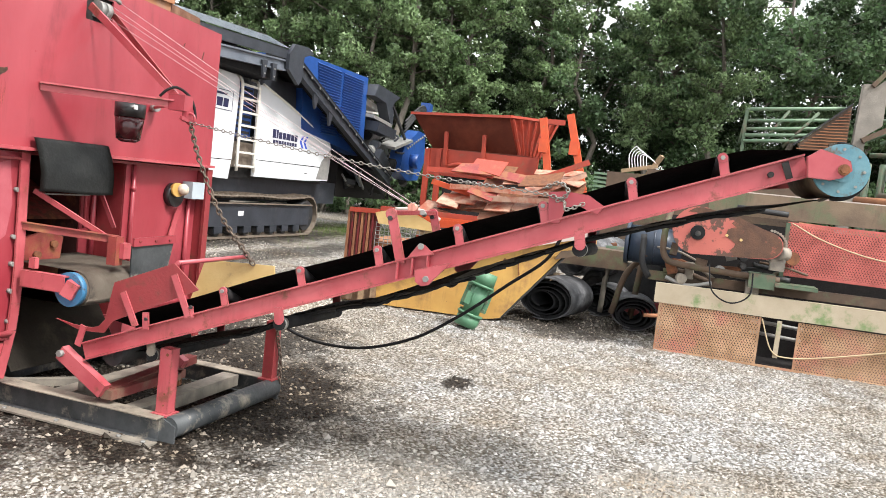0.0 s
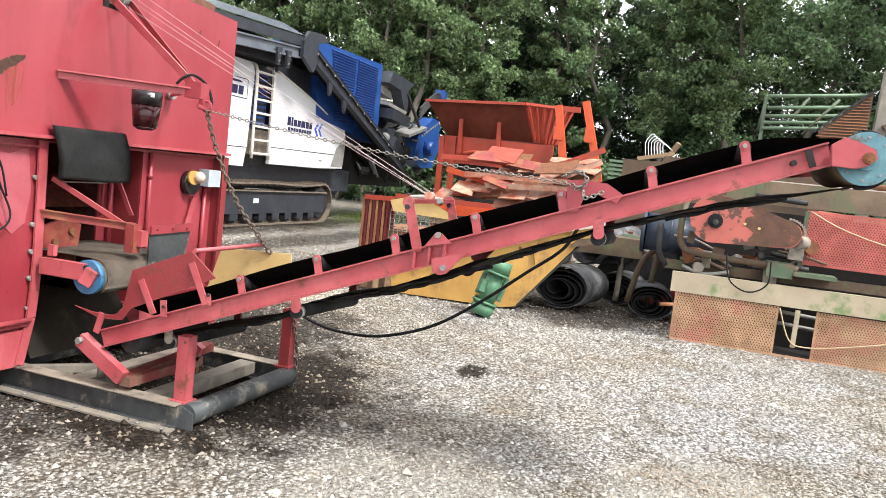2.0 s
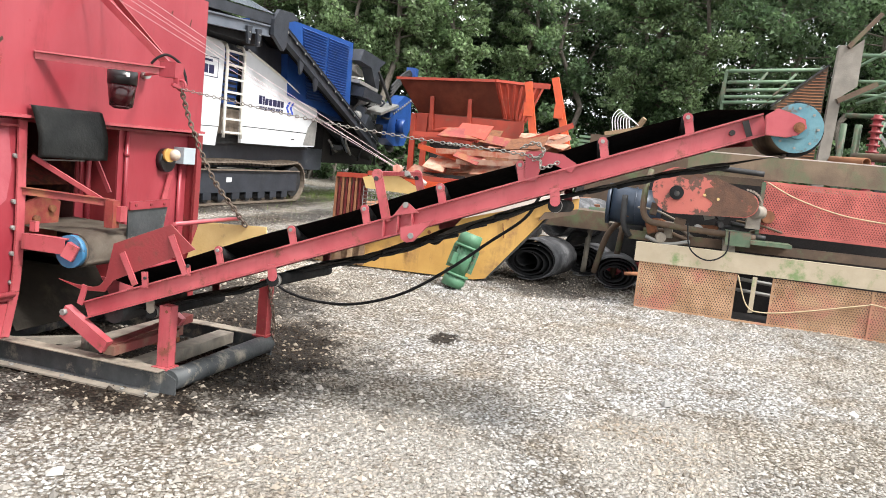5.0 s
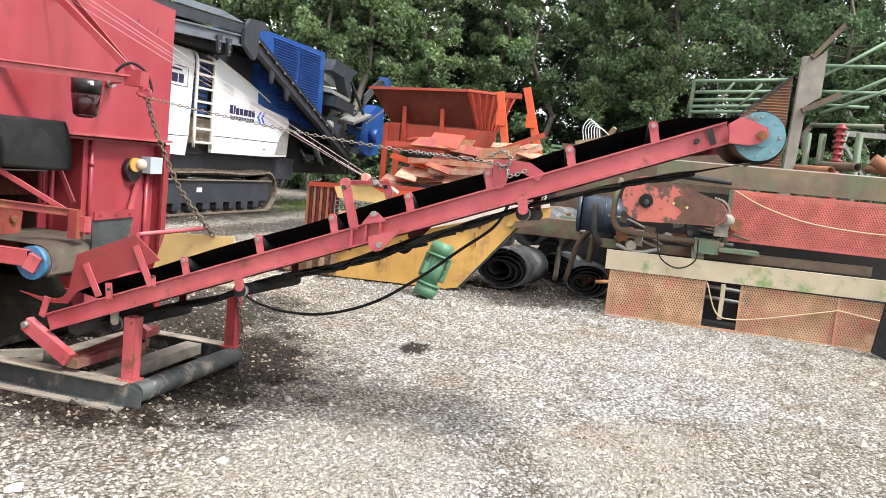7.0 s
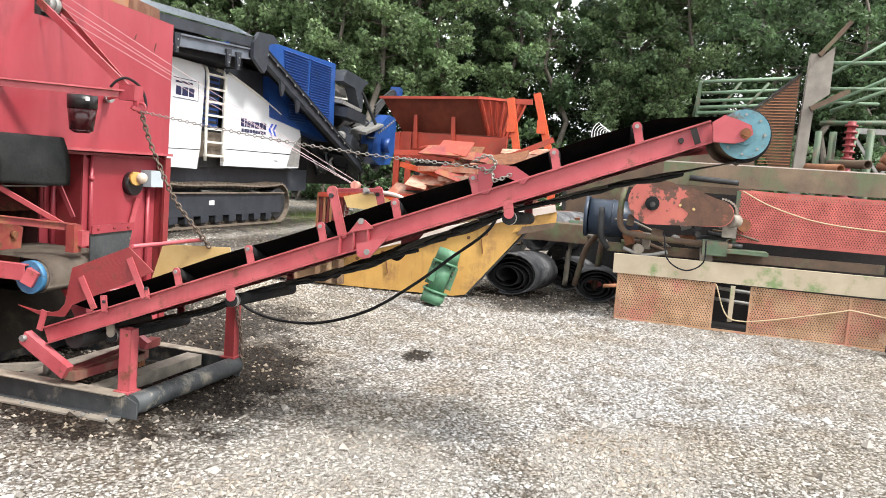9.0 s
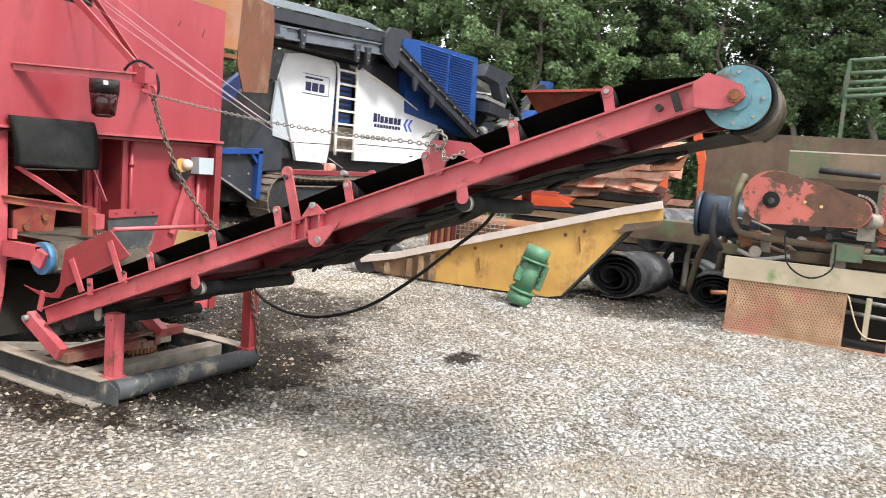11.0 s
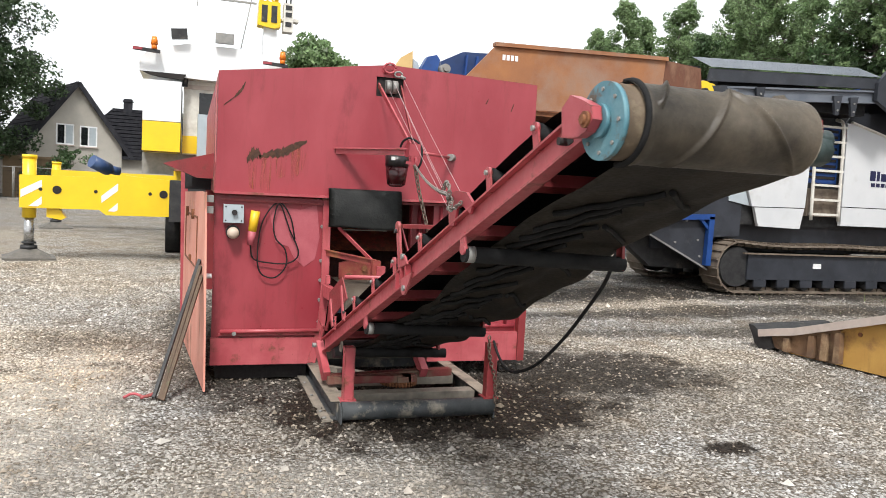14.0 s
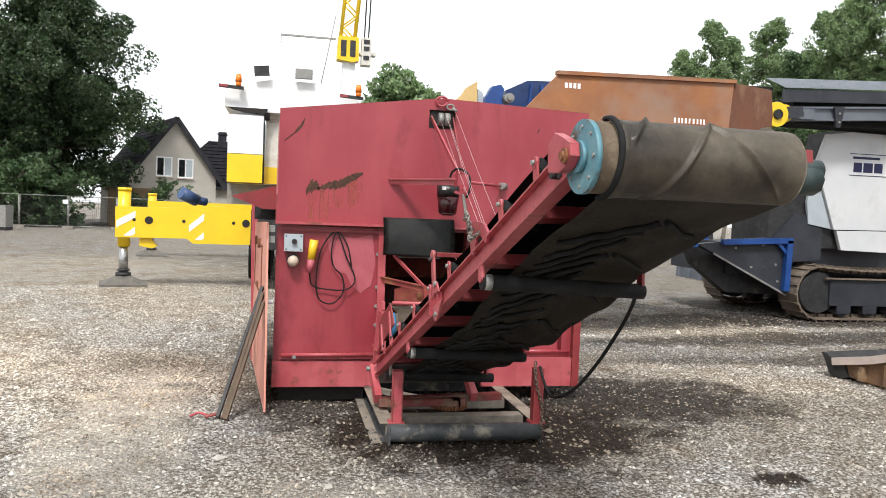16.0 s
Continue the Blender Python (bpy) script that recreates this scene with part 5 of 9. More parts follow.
EYE_P, LUG_P = Vector((0.055, -0.66, 1.66)), C(2.47, -0.03, 0.155)
mid = (EYE_P + LUG_P) / 2
chain("chain", [EYE_P, EYE_P.lerp(LUG_P, 0.25) - Vector((0, 0, 0.02)), mid - Vector((0, 0, 0.03)), EYE_P.lerp(LUG_P, 0.75) - Vector((0, 0, 0.022)), LUG_P, LUG_P + Vector((-0.02, -0.06, -0.05)), LUG_P + Vector((0.0, -0.14, -0.015))],
      CHAIN, "galvanised chain holding the conveyor up", 0.025, 0.0031)
chain("chain", [LUG_P + Vector((-0.02, 0.04, 0.03)), LUG_P + Vector((-0.03, -0.03, 0.06)), LUG_P + Vector((-0.03, -0.07, 0.02)), LUG_P + Vector((-0.02, -0.02, -0.02))], CHAIN, "short chain end knotted round the lug", 0.025, 0.0031)
chain("chain", [EYE_P, EYE_P + Vector((0.03, -0.07, -0.22)), Vector((0.14, -0.86, 1.15)), Vector((0.21, -1.0, 0.95)), Vector((0.245, -1.06, 0.86))], CHAIN_OLD, "rusty chain hanging down to the chute", 0.042, 0.0055)
chain("chain", [Vector((0.50, -1.10, 0.55)), Vector((0.505, -1.11, 0.42)), Vector((0.55, -1.12, 0.25)), Vector((0.55, -1.13, 0.05))], CHAIN_OLD, "rusty chain hanging beside the post", 0.036, 0.0045)
bm = BM()
bar(bm, EYE_P + Vector((-0.06, 0.02, 0.02)), EYE_P + Vector((0.02, 0, 0.0)), 0.02, 0.02)
hose(bm, [EYE_P + Vector((0.0, 0.03 * math.cos(a), 0.02 + 0.03 * math.sin(a))) for a in np.linspace(0, 6.28, 9)], 0.008, 6, 2)
part("chain_shackle", bm, RED, plant)
BAR_MID = C(1.74, 0.30, 0.31)
ropes = thing("hoist_rope", BAR_MID, "thin steel hoist ropes from the sheave to the conveyor", "rope")
for a, b in (((0.03, -0.05, 2.30), (0.0, 0, 0)), ((0.05, -0.05, 2.265), (0.015, 0, 0.0)), ((0.0, -0.05, 2.23), (-0.015, 0, 0)), ((0.10, -0.05, 2.335), (0.10, 0.0, 0.0))):
    bm = BM()
    e = BAR_MID + Vector(b)
    hose(bm, [Vector(a), Vector(a).lerp(e, 0.5) - Vector((0, 0, 0.012)), e], 0.0013, 5, 3)
    part("rope_strand", bm, WIRE, ropes)
bm = BM()
cyl(bm, BAR_MID + Vector((-0.02, 0.0, 0.0)), BAR_MID + Vector((0.02, 0.0, 0.0)), 0.022, 14)
part("rope_pulley", bm, SALMON, ropes, "pinkish rope pulley")
bm = BM()
cyl(bm, BAR_MID + Vector((0.06, -0.03, -0.02)), BAR_MID + Vector((0.095, -0.03, -0.03)), 0.015, 10)
part("rope_thimble", bm, STEEL_GREY, ropes)
bm = BM()
hose(bm, [(0.385, -2.82, 1.27), (0.382, -2.745, 1.125), (0.40, -2.55, 0.96), (0.40, -2.32, 0.765), (0.395, -2.05, 0.58), (0.41, -1.74, 0.465), (0.47, -1.45, 0.43), (0.52, -1.22, 0.45), (0.545, -1.07, 0.51)], 0.009, 8)
solo("power_cable", bm, BLACK_RUBBER, "thick black power cable drooping below the conveyor", "cable")
# ---- the tracked mobile crusher, side on behind the plant
crusher = thing("mobile_crusher", (9.5, 6.5, 0), "white and blue tracked mobile crusher with a rusty feed hopper", "mobile crusher")
STEEL_TRACK = material("dusty_track_steel", (0.13, 0.10, 0.075), (0.22, 0.18, 0.14), 0.7, 0.2, scale=8, bump=0.2)
YS = 5.15  # its near side


def track_unit(y0, y1, x0=7.3, x1=12.6):
    """A crawler with its frame, rollers and shoes."""
    r, zc = 0.43, 0.47
    bm = BM()
    span(bm, x0 + 0.62, x1 - 0.35, y0 + 0.02, y1 - 0.05, 0.26, 0.70)
    unit = part("crawler", bm, ANTHRACITE, crusher, "dusty crawler frame", bevel=0.03)
    bm = BM()
    span(bm, x0 + 0.50, x1 - 0.3, y0 - 0.03, y0 + 0.02, 0.70, 0.725)
    part("guard_strip", bm, STEEL_TRACK, unit, "dust lying on the crawler frame")
    bm = BM()
    span(bm, x0 + 2.02, x0 + 2.2, y0 + 0.012, y0 + 0.018, 0.47, 0.56)
    part("sticker", bm, LABEL_WHITE, unit)
    for x in (x0 + r, x1 - r):
        bm = BM()
        cyl(bm, (x, y0 + 0.06, zc), (x, y1 - 0.06, zc), r - 0.09, 20)
        part("sprocket", bm, STEEL_DARK, unit)
    for i in range(8):
        x = x0 + 0.9 + i * (x1 - x0 - 1.8) / 7
        bm = BM()
        cyl(bm, (x, y0 + 0.05, 0.17), (x, y1 - 0.05, 0.17), 0.10, 14)
        part("roller", bm, STEEL_DARK, unit)
        bm = BM()
        span(bm, x - 0.13, x + 0.13, y0 + 0.015, y0 + 0.045, 0.13, 0.258)
        part("roller_guard", bm, ANTHRACITE, unit, bevel=0.01)
    # shoes round the loop
    loop = []
    n_top = 28
    for i in range(n_top):
        u = i / n_top
        loop.append((x0 + r + (x1 - x0 - 2 * r) * u, zc + r - 0.05 * math.sin(math.pi * u) - 0.02 * math.sin(3 * math.pi * u), 0.0))
    for i in range(9):
        a = math.pi / 2 - math.pi * i / 9
        loop.append((x1 - r + r * math.cos(a), zc + r * math.sin(a), a - math.pi / 2))
    for i in range(n_top):
        loop.append((x1 - r - (x1 - x0 - 2 * r) * i / n_top, zc - r, math.pi))
    for i in range(9):
        a = -math.pi / 2 - math.pi * i / 9
        loop.append((x0 + r + r * math.cos(a), zc + r * math.sin(a), a - math.pi / 2))
    shoe = BM()
    add_box(shoe, Matrix.Translation((0, 0, 0)), 0.165, y1 - y0, 0.03)
    add_box(shoe, Matrix.Translation((0.05, 0, 0.025)), 0.025, y1 - y0, 0.03)
    add_box(shoe, Matrix.Translation((-0.02, 0, -0.04)), 0.12, 0.16, 0.05)
    base = part("track_shoe", shoe, STEEL_TRACK, unit)
    me = base.data
    for k_, (x, z, a) in enumerate(loop):
        ob = base if k_ == 0 else new("track_shoe", me)
        ob.parent = unit
        ob.matrix_basis = Matrix.Translation((x, (y0 + y1) / 2, z)) @ Matrix.Rotation(-a, 4, "Y")
    return unit


track_unit(4.92, 5.42)
track_unit(7.3, 7.8)
# dark hull
for x0, x1, y0, y1, z0, z1, nm in ((6.3, 14.5, 5.45, 7.3, 0.72, 1.25, "chassis"), (7.6, 13.4, 5.32, 7.4, 1.2, 2.6, "engine_hull"), (9.0, 14.0, 5.6, 7.2, 2.5, 3.35, "engine_hull")):
    bm = BM()
    span(bm, x0, x1, y0, y1, z0, z1)
    part(nm, bm, ANTHRACITE if nm == "chassis" else STEEL_DARK, crusher, bevel=0.03)
bm = BM()
slab(bm, [(5.62, 1.20), (7.0, 1.36), (7.35, 1.75), (7.9, 1.75), (7.9, 1.0), (7.27, 0.95), (7.27, 0.40), (5.94, 1.05)], at_y(YS + 0.12), 0.16)
part("rear_hull", bm, ANTHRACITE, crusher, bevel=0.015)
bm = BM()
bar(bm, (5.90, YS + 0.02, 1.055), (7.27, YS + 0.02, 0.395), 0.03, 0.03)
part("hull_edge", bm, STEEL_GREY, crusher, "pale strip along the lower edge of the hull plate")
# set-back hull in darker steel, the shadow below the edge in its colour
bm = BM()
slab(bm, [(5.6, 1.15), (7.6, 1.15), (7.6, 0.36), (6.35, 0.40), (5.75, 0.85)], at_y(YS + 0.45), 0.2)
part("rear_hull", bm, STEEL_DARK, crusher)
for bx, bz in ((6.3, 1.16), (6.8, 1.22), (6.6, 0.85), (7.05, 0.9), (7.1, 0.62)):
    bm = BM()
    cyl(bm, (bx, YS + 0.02, bz), (bx, YS + 0.045, bz), 0.022, 6)
    part("bolt", bm, STEEL_GREY, crusher)
bm = BM()
slab(bm, [(6.9, 1.2), (6.95, 2.3), (7.75, 2.6), (8.3, 1.2)], at_y(YS + 0.25), 0.3)
part("rear_hull", bm, STEEL_DARK, crusher)
bm = BM()
bar(bm, (6.02, YS - 0.02, 1.25), (7.29, YS - 0.02, 1.31), 0.10, 0.09)
bar(bm, (7.24, YS - 0.02, 1.31), (7.22, YS - 0.02, 0.47), 0.10, 0.10, (0, 1, 0))
bar(bm, (7.02, YS - 0.02, 1.28), (7.2, YS - 0.02, 1.10), 0.05, 0.05)
part("blue_frame", bm, BLUE, crusher, "blue welded frame", bevel=0.01)
# white panels
PAN = [(7.83, 3.10), (7.66, 2.62), (8.06, 1.52), (9.20, 1.54), (9.26, 2.98), (9.22, 3.08), (9.10, 3.15), (8.3, 3.16)]
bm = BM()
slab(bm, PAN, at_y(YS), 0.07)
white1 = part("side_panel", bm, PANEL_WHITE, crusher, "white side panel with a dark model mark", bevel=0.012)
bm = BM()
slab(bm, [(7.56, 1.95), (7.655, 2.58), (8.04, 1.53), (7.61, 1.60)], at_y(YS + 0.04), 0.05)
part("side_panel", bm, GREY_PLASTIC, crusher, "grey lower side panel")
bm = BM()
slab(bm, [(8.11, 1.505), (9.19, 1.525), (9.12, 1.16), (8.22, 1.18)], at_y(YS), 0.07)
part("skirt_panel", bm, PANEL_WHITE, crusher, bevel=0.012)
for x0, x1, z0, z1 in ((8.36, 8.52, 2.50, 2.66), (8.55, 8.73, 2.50, 2.66), (8.76, 8.92, 2.50, 2.66), (8.34, 8.86, 2.72, 2.76)):
    bm = BM()
    span(bm, x0, x1, YS - 0.041, YS - 0.036, z0, z1)
    part("model_mark", bm, INK, white1)
for x0, x1, z0, z1 in ((8.28, 9.06, 2.44, 2.452), (8.28, 9.06, 2.80, 2.812), (9.05, 9.06, 2.45, 2.80)):
    bm = BM()
    span(bm, x0, x1, YS - 0.041, YS - 0.036, z0, z1)
    part("mark_frame", bm, INK, white1)
P2 = [(10.0, 3.10), (10.03, 1.60), (13.40, 1.62), (13.42, 2.0), (13.30, 2.28), (13.0, 2.44), (12.5, 2.52), (10.3, 3.08)]
bm = BM()
slab(bm, P2, at_y(YS), 0.07)
white2 = part("side_panel", bm, PANEL_WHITE, crusher, "white side panel with a dark blue maker's mark", bevel=0.012)
bm = BM()
slab(bm, [(10.03, 1.25), (10.03, 1.585), (13.40, 1.60), (13.36, 1.30), (12.2, 1.26)], at_y(YS), 0.07)
part("skirt_panel", bm, PANEL_WHITE, crusher, bevel=0.012)
bm = BM()
slab(bm, [(12.75, 1.32), (12.95, 1.75), (13.40, 2.08), (13.40, 1.75), (13.36, 1.33)], at_y(YS - 0.04), 0.006)
part("grey_decal", bm, STEEL_GREY, white2, "grey round decal")
for i, (x0, w) in enumerate(((10.62, 0.13), (10.78, 0.07), (10.88, 0.13), (11.04, 0.13), (11.2, 0.17), (11.40, 0.13), (11.56, 0.12))):
    bm = BM()
    span(bm, x0, x0 + w, YS - 0.041, YS - 0.036, 2.10, 2.24 + (0.04 if i < 2 else 0))
    part("maker_mark", bm, INK, white2)
for i in range(9):
    bm = BM()
    span(bm, 10.66 + i * 0.115, 10.75 + i * 0.115, YS - 0.041, YS - 0.036, 1.99, 2.06)
    part("maker_mark", bm, INK, white2)
for x in (11.80, 11.98):
    bm = BM()
    slab(bm, [(x, 2.12), (x + 0.12, 2.26), (x + 0.2, 2.26), (x + 0.08, 2.12), (x + 0.2, 1.98), (x + 0.12, 1.98)], at_y(YS - 0.038), 0.006)
    part("maker_chevron", bm, INK_BLUE, white2)
bm = BM()
span(bm, 12.15, 12.28, YS - 0.045, YS - 0.036, 1.42, 1.44)
part("panel_catch", bm, STEEL_DARK, white2)
# ladder
for x0, x1 in ((9.28, 9.32), (9.89, 9.93)):
    bm = BM()
    hose(bm, [(x0 + 0.02, YS - 0.09, 1.33), (x0, YS - 0.09, 2.2), (x0 - 0.03, YS - 0.09, 3.02), (x0 - 0.02, YS + 0.1, 3.16)], 0.032, 6, 4)
    part("ladder_rail", bm, WHITE_DIRTY, crusher)
for i in range(7):
    bm = BM()
    span(bm, 9.28, 9.93, YS - 0.11, YS - 0.05, 1.42 + i * 0.26, 1.46 + i * 0.26)
    part("ladder_rung", bm, WHITE_DIRTY, crusher)
bm = BM()
span(bm, 9.28, 10.0, YS + 0.02, YS + 0.3, 1.4, 1.9)
part("step_box", bm, STEEL_TRACK, crusher)
bm = BM()
span(bm, 9.28, 10.0, YS + 0.12, YS + 0.2, 2.0, 3.05)
grille = part("radiator_grille", bm, BLUE, crusher, "blue slatted grille behind the ladder")
# slots as near-black strips, the shade between slats in their colour
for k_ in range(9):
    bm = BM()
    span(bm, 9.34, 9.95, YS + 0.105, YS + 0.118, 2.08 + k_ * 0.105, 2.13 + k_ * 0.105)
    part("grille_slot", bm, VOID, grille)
# added dark plate that hides the blue housing below the boom
bm = BM()
slab(bm, [(10.02, 3.0), (10.25, 3.32), (11.7, 3.36), (13.42, 2.50), (13.35, 2.15), (12.5, 2.48)], at_y(YS + 0.12), 0.03)
part("deck_shield", bm, ANTHRACITE, crusher, "dark plate added below the boom conveyor")
bm = BM()
hose(bm, [(10.1, YS - 0.03, 3.12), (11.3, YS - 0.03, 2.82), (12.3, YS - 0.03, 2.52), (12.38, YS, 2.46)], 0.028, 6, 3)
part("handrail", bm, WHITE_DIRTY, crusher)
# blue louvred housing
bm = BM()
slab(bm, [(11.55, 4.00), (11.80, 2.4), (15.25, 2.0), (15.12, 4.10), (12.0, 4.05)], at_y(6.2), 2.2)
house_b = part("louvred_housing", bm, BLUE, crusher, "blue louvred engine housing", bevel=0.02)
for i in range(26):
    z = 2.42 + i * 0.062
    for xa, xb in ((12.45 - 0.018 * i + 0.25, 13.55), (13.66, 14.86)):
        bm = BM()
        add_box(bm, Matrix.Translation(((xa + xb) / 2, 5.085, z)) @ pose(0, 0, 0, 35), xb - xa, 0.05, 0.012)
        part("louvre", bm, BLUE, house_b)
bm = BM()
slab(bm, [(12.05, 2.38), (13.58, 2.38), (13.58, 4.0), (12.0, 4.0)], at_y(5.112), 0.012)
slab(bm, [(13.64, 2.38), (14.88, 2.38), (14.88, 4.04), (13.64, 4.02)], at_y(5.112), 0.012)
part("louvre_backing", bm, STEEL_DARK, house_b)
# folded side conveyor
CY = 4.62
bm = BM()
slab(bm, [(6.58, 3.48), (6.62, 3.68), (10.10, 3.84), (10.10, 3.66)], at_y(CY), 0.04)
part("conveyor_side", bm, ANTHRACITE, crusher)
bm = BM()
vs = [bm.verts.new(p) for p in ((6.62, CY - 0.04, 3.70), (10.12, CY - 0.04, 3.86), (10.12, CY + 0.5, 4.10), (6.62, CY + 0.5, 3.94))]
bm.faces.new(vs)
bmesh.ops.solidify(bm, geom=bm.faces[:], thickness=0.03)
part("conveyor_cover", bm, material("pale_sheet_metal", (0.27, 0.30, 0.345), (0.22, 0.25, 0.29), 0.32, 0.2, scale=3, bump=0.02), crusher, "pale grey sheet cover")
bm = BM()
channel(bm, (6.6, CY + 0.05, 3.30), (10.05, CY + 0.05, 3.52), 0.12, 0.22, 0.03)
part("conveyor_beam", bm, SLATE, crusher)
bm = BM()
cyl(bm, (6.42, CY - 0.16, 3.26), (6.42, CY - 0.04, 3.26), 0.19, 24)
pulley_y = part("belt_pulley", bm, CRANE_YELLOW, crusher, "yellow belt pulley", bevel=0.012)
bm = BM()
cyl(bm, (6.42, CY - 0.20, 3.26), (6.42, CY - 0.16, 3.26), 0.075, 16)
for k_ in range(6):
    a = k_ * math.pi / 3
    cyl(bm, (6.42 + 0.055 * math.cos(a), CY - 0.215, 3.26 + 0.055 * math.sin(a)), (6.42 + 0.055 * math.cos(a), CY - 0.20, 3.26 + 0.055 * math.sin(a)), 0.012, 6)
part("hub", bm, STEEL_DARK, pulley_y, "black bolted hub")
bm = BM()
cyl(bm, (6.36, CY - 0.03, 3.28), (6.36, CY + 0.45, 3.28), 0.20, 24)
part("head_pulley", bm, BELT_DUSTY, crusher, "dusty belt end")
bm = BM()
slab(bm, [(6.48, 3.18), (6.50, 3.38), (6.86, 3.42), (6.90, 3.26)], at_y(CY - 0.12), 0.05)
part("pulley_bracket", bm, ANTHRACITE, crusher, bevel=0.008)
bm = BM()
slab(bm, [(6.05, 3.52), (6.10, 3.74), (6.60, 3.74), (6.50, 3.48)], at_y(CY + 0.25), 0.03)
part("end_skirt", bm, BLACK_RUBBER, crusher)
bm = BM()
span(bm, 6.9, 10.0, CY + 0.15, CY + 0.75, 3.2, 3.6)
part("conveyor_belt", bm, BLACK_RUBBER, crusher)
bm = BM()
cyl(bm, (6.62, CY - 0.06, 3.30), (6.62, CY + 0.02, 3.30), 0.14, 20)
pul = part("drive_pulley", bm, CRANE_YELLOW, crusher, "bright yellow pulley guard", bevel=0.01)
bm = BM()
cyl(bm, (6.64, CY - 0.09, 3.30), (6.64, CY - 0.06, 3.30), 0.05, 10)
part("hub", bm, STEEL_DARK, pul)
bm = BM()
cyl(bm, (6.55, CY + 0.04, 3.34), (6.55, CY + 0.8, 3.34), 0.15, 18)
part("drum", bm, PALE, pul)
bm = BM()
bar(bm, (6.75, CY - 0.03, 3.30), (7.15, CY - 0.03, 3.32), 0.04, 0.16)
part("bearing_bracket", bm, SLATE, crusher, bevel=0.01)
for x in (7.6, 9.2, 9.55):
    bm = BM()
    slab(bm, [(x - 0.09, 3.46), (x + 0.09, 3.48), (x + 0.06, 3.28), (x + 0.03, 3.14), (x - 0.04, 3.15), (x - 0.06, 3.28)], at_y(CY - 0.02), 0.05)
    br = part("hanger", bm, ANTHRACITE, crusher)
    for dz in (0.12, 0.26):
        bm = BM()
        cyl(bm, (x, CY - 0.06, 3.1 + dz), (x, CY - 0.045, 3.1 + dz), 0.018, 6)
        part("bolt", bm, STEEL_GREY, br)
bm = BM()
slab(bm, [(10.0, 3.45), (10.0, 3.75), (10.2, 3.98), (10.75, 4.02), (11.0, 3.92), (10.6, 3.80), (10.55, 3.30), (10.45, 3.2)], at_y(CY - 0.05), 0.08)
part("hinge_plate", bm, ANTHRACITE, crusher, "dark hinge plate", bevel=0.01)
bm = BM()
channel(bm, (10.35, CY, 3.62), (16.2, CY, 1.42), 0.14, 0.24, 0.03)
part("conveyor_beam", bm, ANTHRACITE, crusher)
bm = BM()
bar(bm, (10.5, CY + 0.4, 3.78), (16.3, CY + 0.4, 1.58), 0.75, 0.10)
part("conveyor_belt", bm, BLACK_RUBBER, crusher)
bm = BM()
channel(bm, (10.5, CY + 0.85, 3.62), (16.2, CY + 0.85, 1.42), 0.14, 0.30, 0.03)
part("conveyor_beam", bm, ANTHRACITE, crusher)
for t in (0.17, 0.30):
    p = Vector((10.35, CY - 0.06, 3.55)).lerp(Vector((16.2, CY - 0.06, 1.35)), t)
    bm = BM()
    slab(bm, [(p.x - 0.12, p.z + 0.05), (p.x + 0.12, p.z - 0.04), (p.x + 0.04, p.z - 0.30), (p.x - 0.02, p.z - 0.34), (p.x - 0.08, p.z - 0.2)], at_y(CY - 0.03), 0.05)
    part("hanger", bm, ANTHRACITE, crusher)
for i in range(14):
    p = Vector((10.6, CY - 0.075, 3.60)).lerp(Vector((16.0, CY - 0.075, 1.56)), i / 13)
    bm = BM()
    cyl(bm, p - Vector((0, 0.01, 0)), p, 0.03, 6)
    part("bolt", bm, STEEL_GREY, crusher)
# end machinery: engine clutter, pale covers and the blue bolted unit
# near-black block for the shade behind the engine clutter
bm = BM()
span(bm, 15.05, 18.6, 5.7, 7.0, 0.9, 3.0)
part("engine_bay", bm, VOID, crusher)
rc = random.Random(8)
for k_ in range(44):
    x, y, z = rc.uniform(15.1, 18.2), rc.uniform(4.9, 5.7), rc.uniform(1.1, 3.1)
    bm = BM()
    if k_ % 3 == 0:
        add_box(bm, pose(x, y, z, rc.uniform(-12, 12), rc.uniform(-25, 25), rc.uniform(-30, 30)), rc.uniform(0.15, 0.6), rc.uniform(0.15, 0.4), rc.uniform(0.08, 0.35))
    elif k_ % 3 == 1:
        cyl(bm, (x - 0.2, y, z), (x + 0.2, y + 0.1, z + rc.uniform(-0.1, 0.1)), rc.uniform(0.05, 0.15), 14)
    else:
        hose(bm, [(x, y, z), (x + rc.uniform(-0.4, 0.4), y - 0.1, z + rc.uniform(-0.3, 0.1)), (x + rc.uniform(-0.8, 0.8), y, z + rc.uniform(-0.7, 0.2))], 0.03, 6, 5)
    part("machinery", bm, rc.choice((STEEL_DARK, STEEL_DARK, BLACK_RUBBER, ANTHRACITE, STEEL_GREY, SLATE)), crusher)
for x0, x1, z0, z1, y_, tilt, mt in ((15.2, 16.5, 3.05, 3.14, 5.1, 5, STEEL_GREY), (15.3, 16.6, 2.72, 2.98, 5.0, 4, ANTHRACITE), (16.5, 17.9, 2.55, 2.63, 4.95, -14, STEEL_GREY), (15.6, 16.6, 3.45, 3.62, 5.6, 8, WHITE_DIRTY), (16.9, 18.5, 3.42, 3.52, 5.9, -3, WHITE_DIRTY), (15.5, 16.2, 1.5, 2.2, 5.0, 30, ANTHRACITE), (16.0, 16.7, 1.2, 1.9, 5.1, 24, STEEL_DARK)):
    bm = BM()
    add_box(bm, pose((x0 + x1) / 2, y_, (z0 + z1) / 2, 6, tilt, 0), x1 - x0, 0.5, z1 - z0)
    part("cover", bm, mt, crusher, bevel=0.012)
bm = BM()
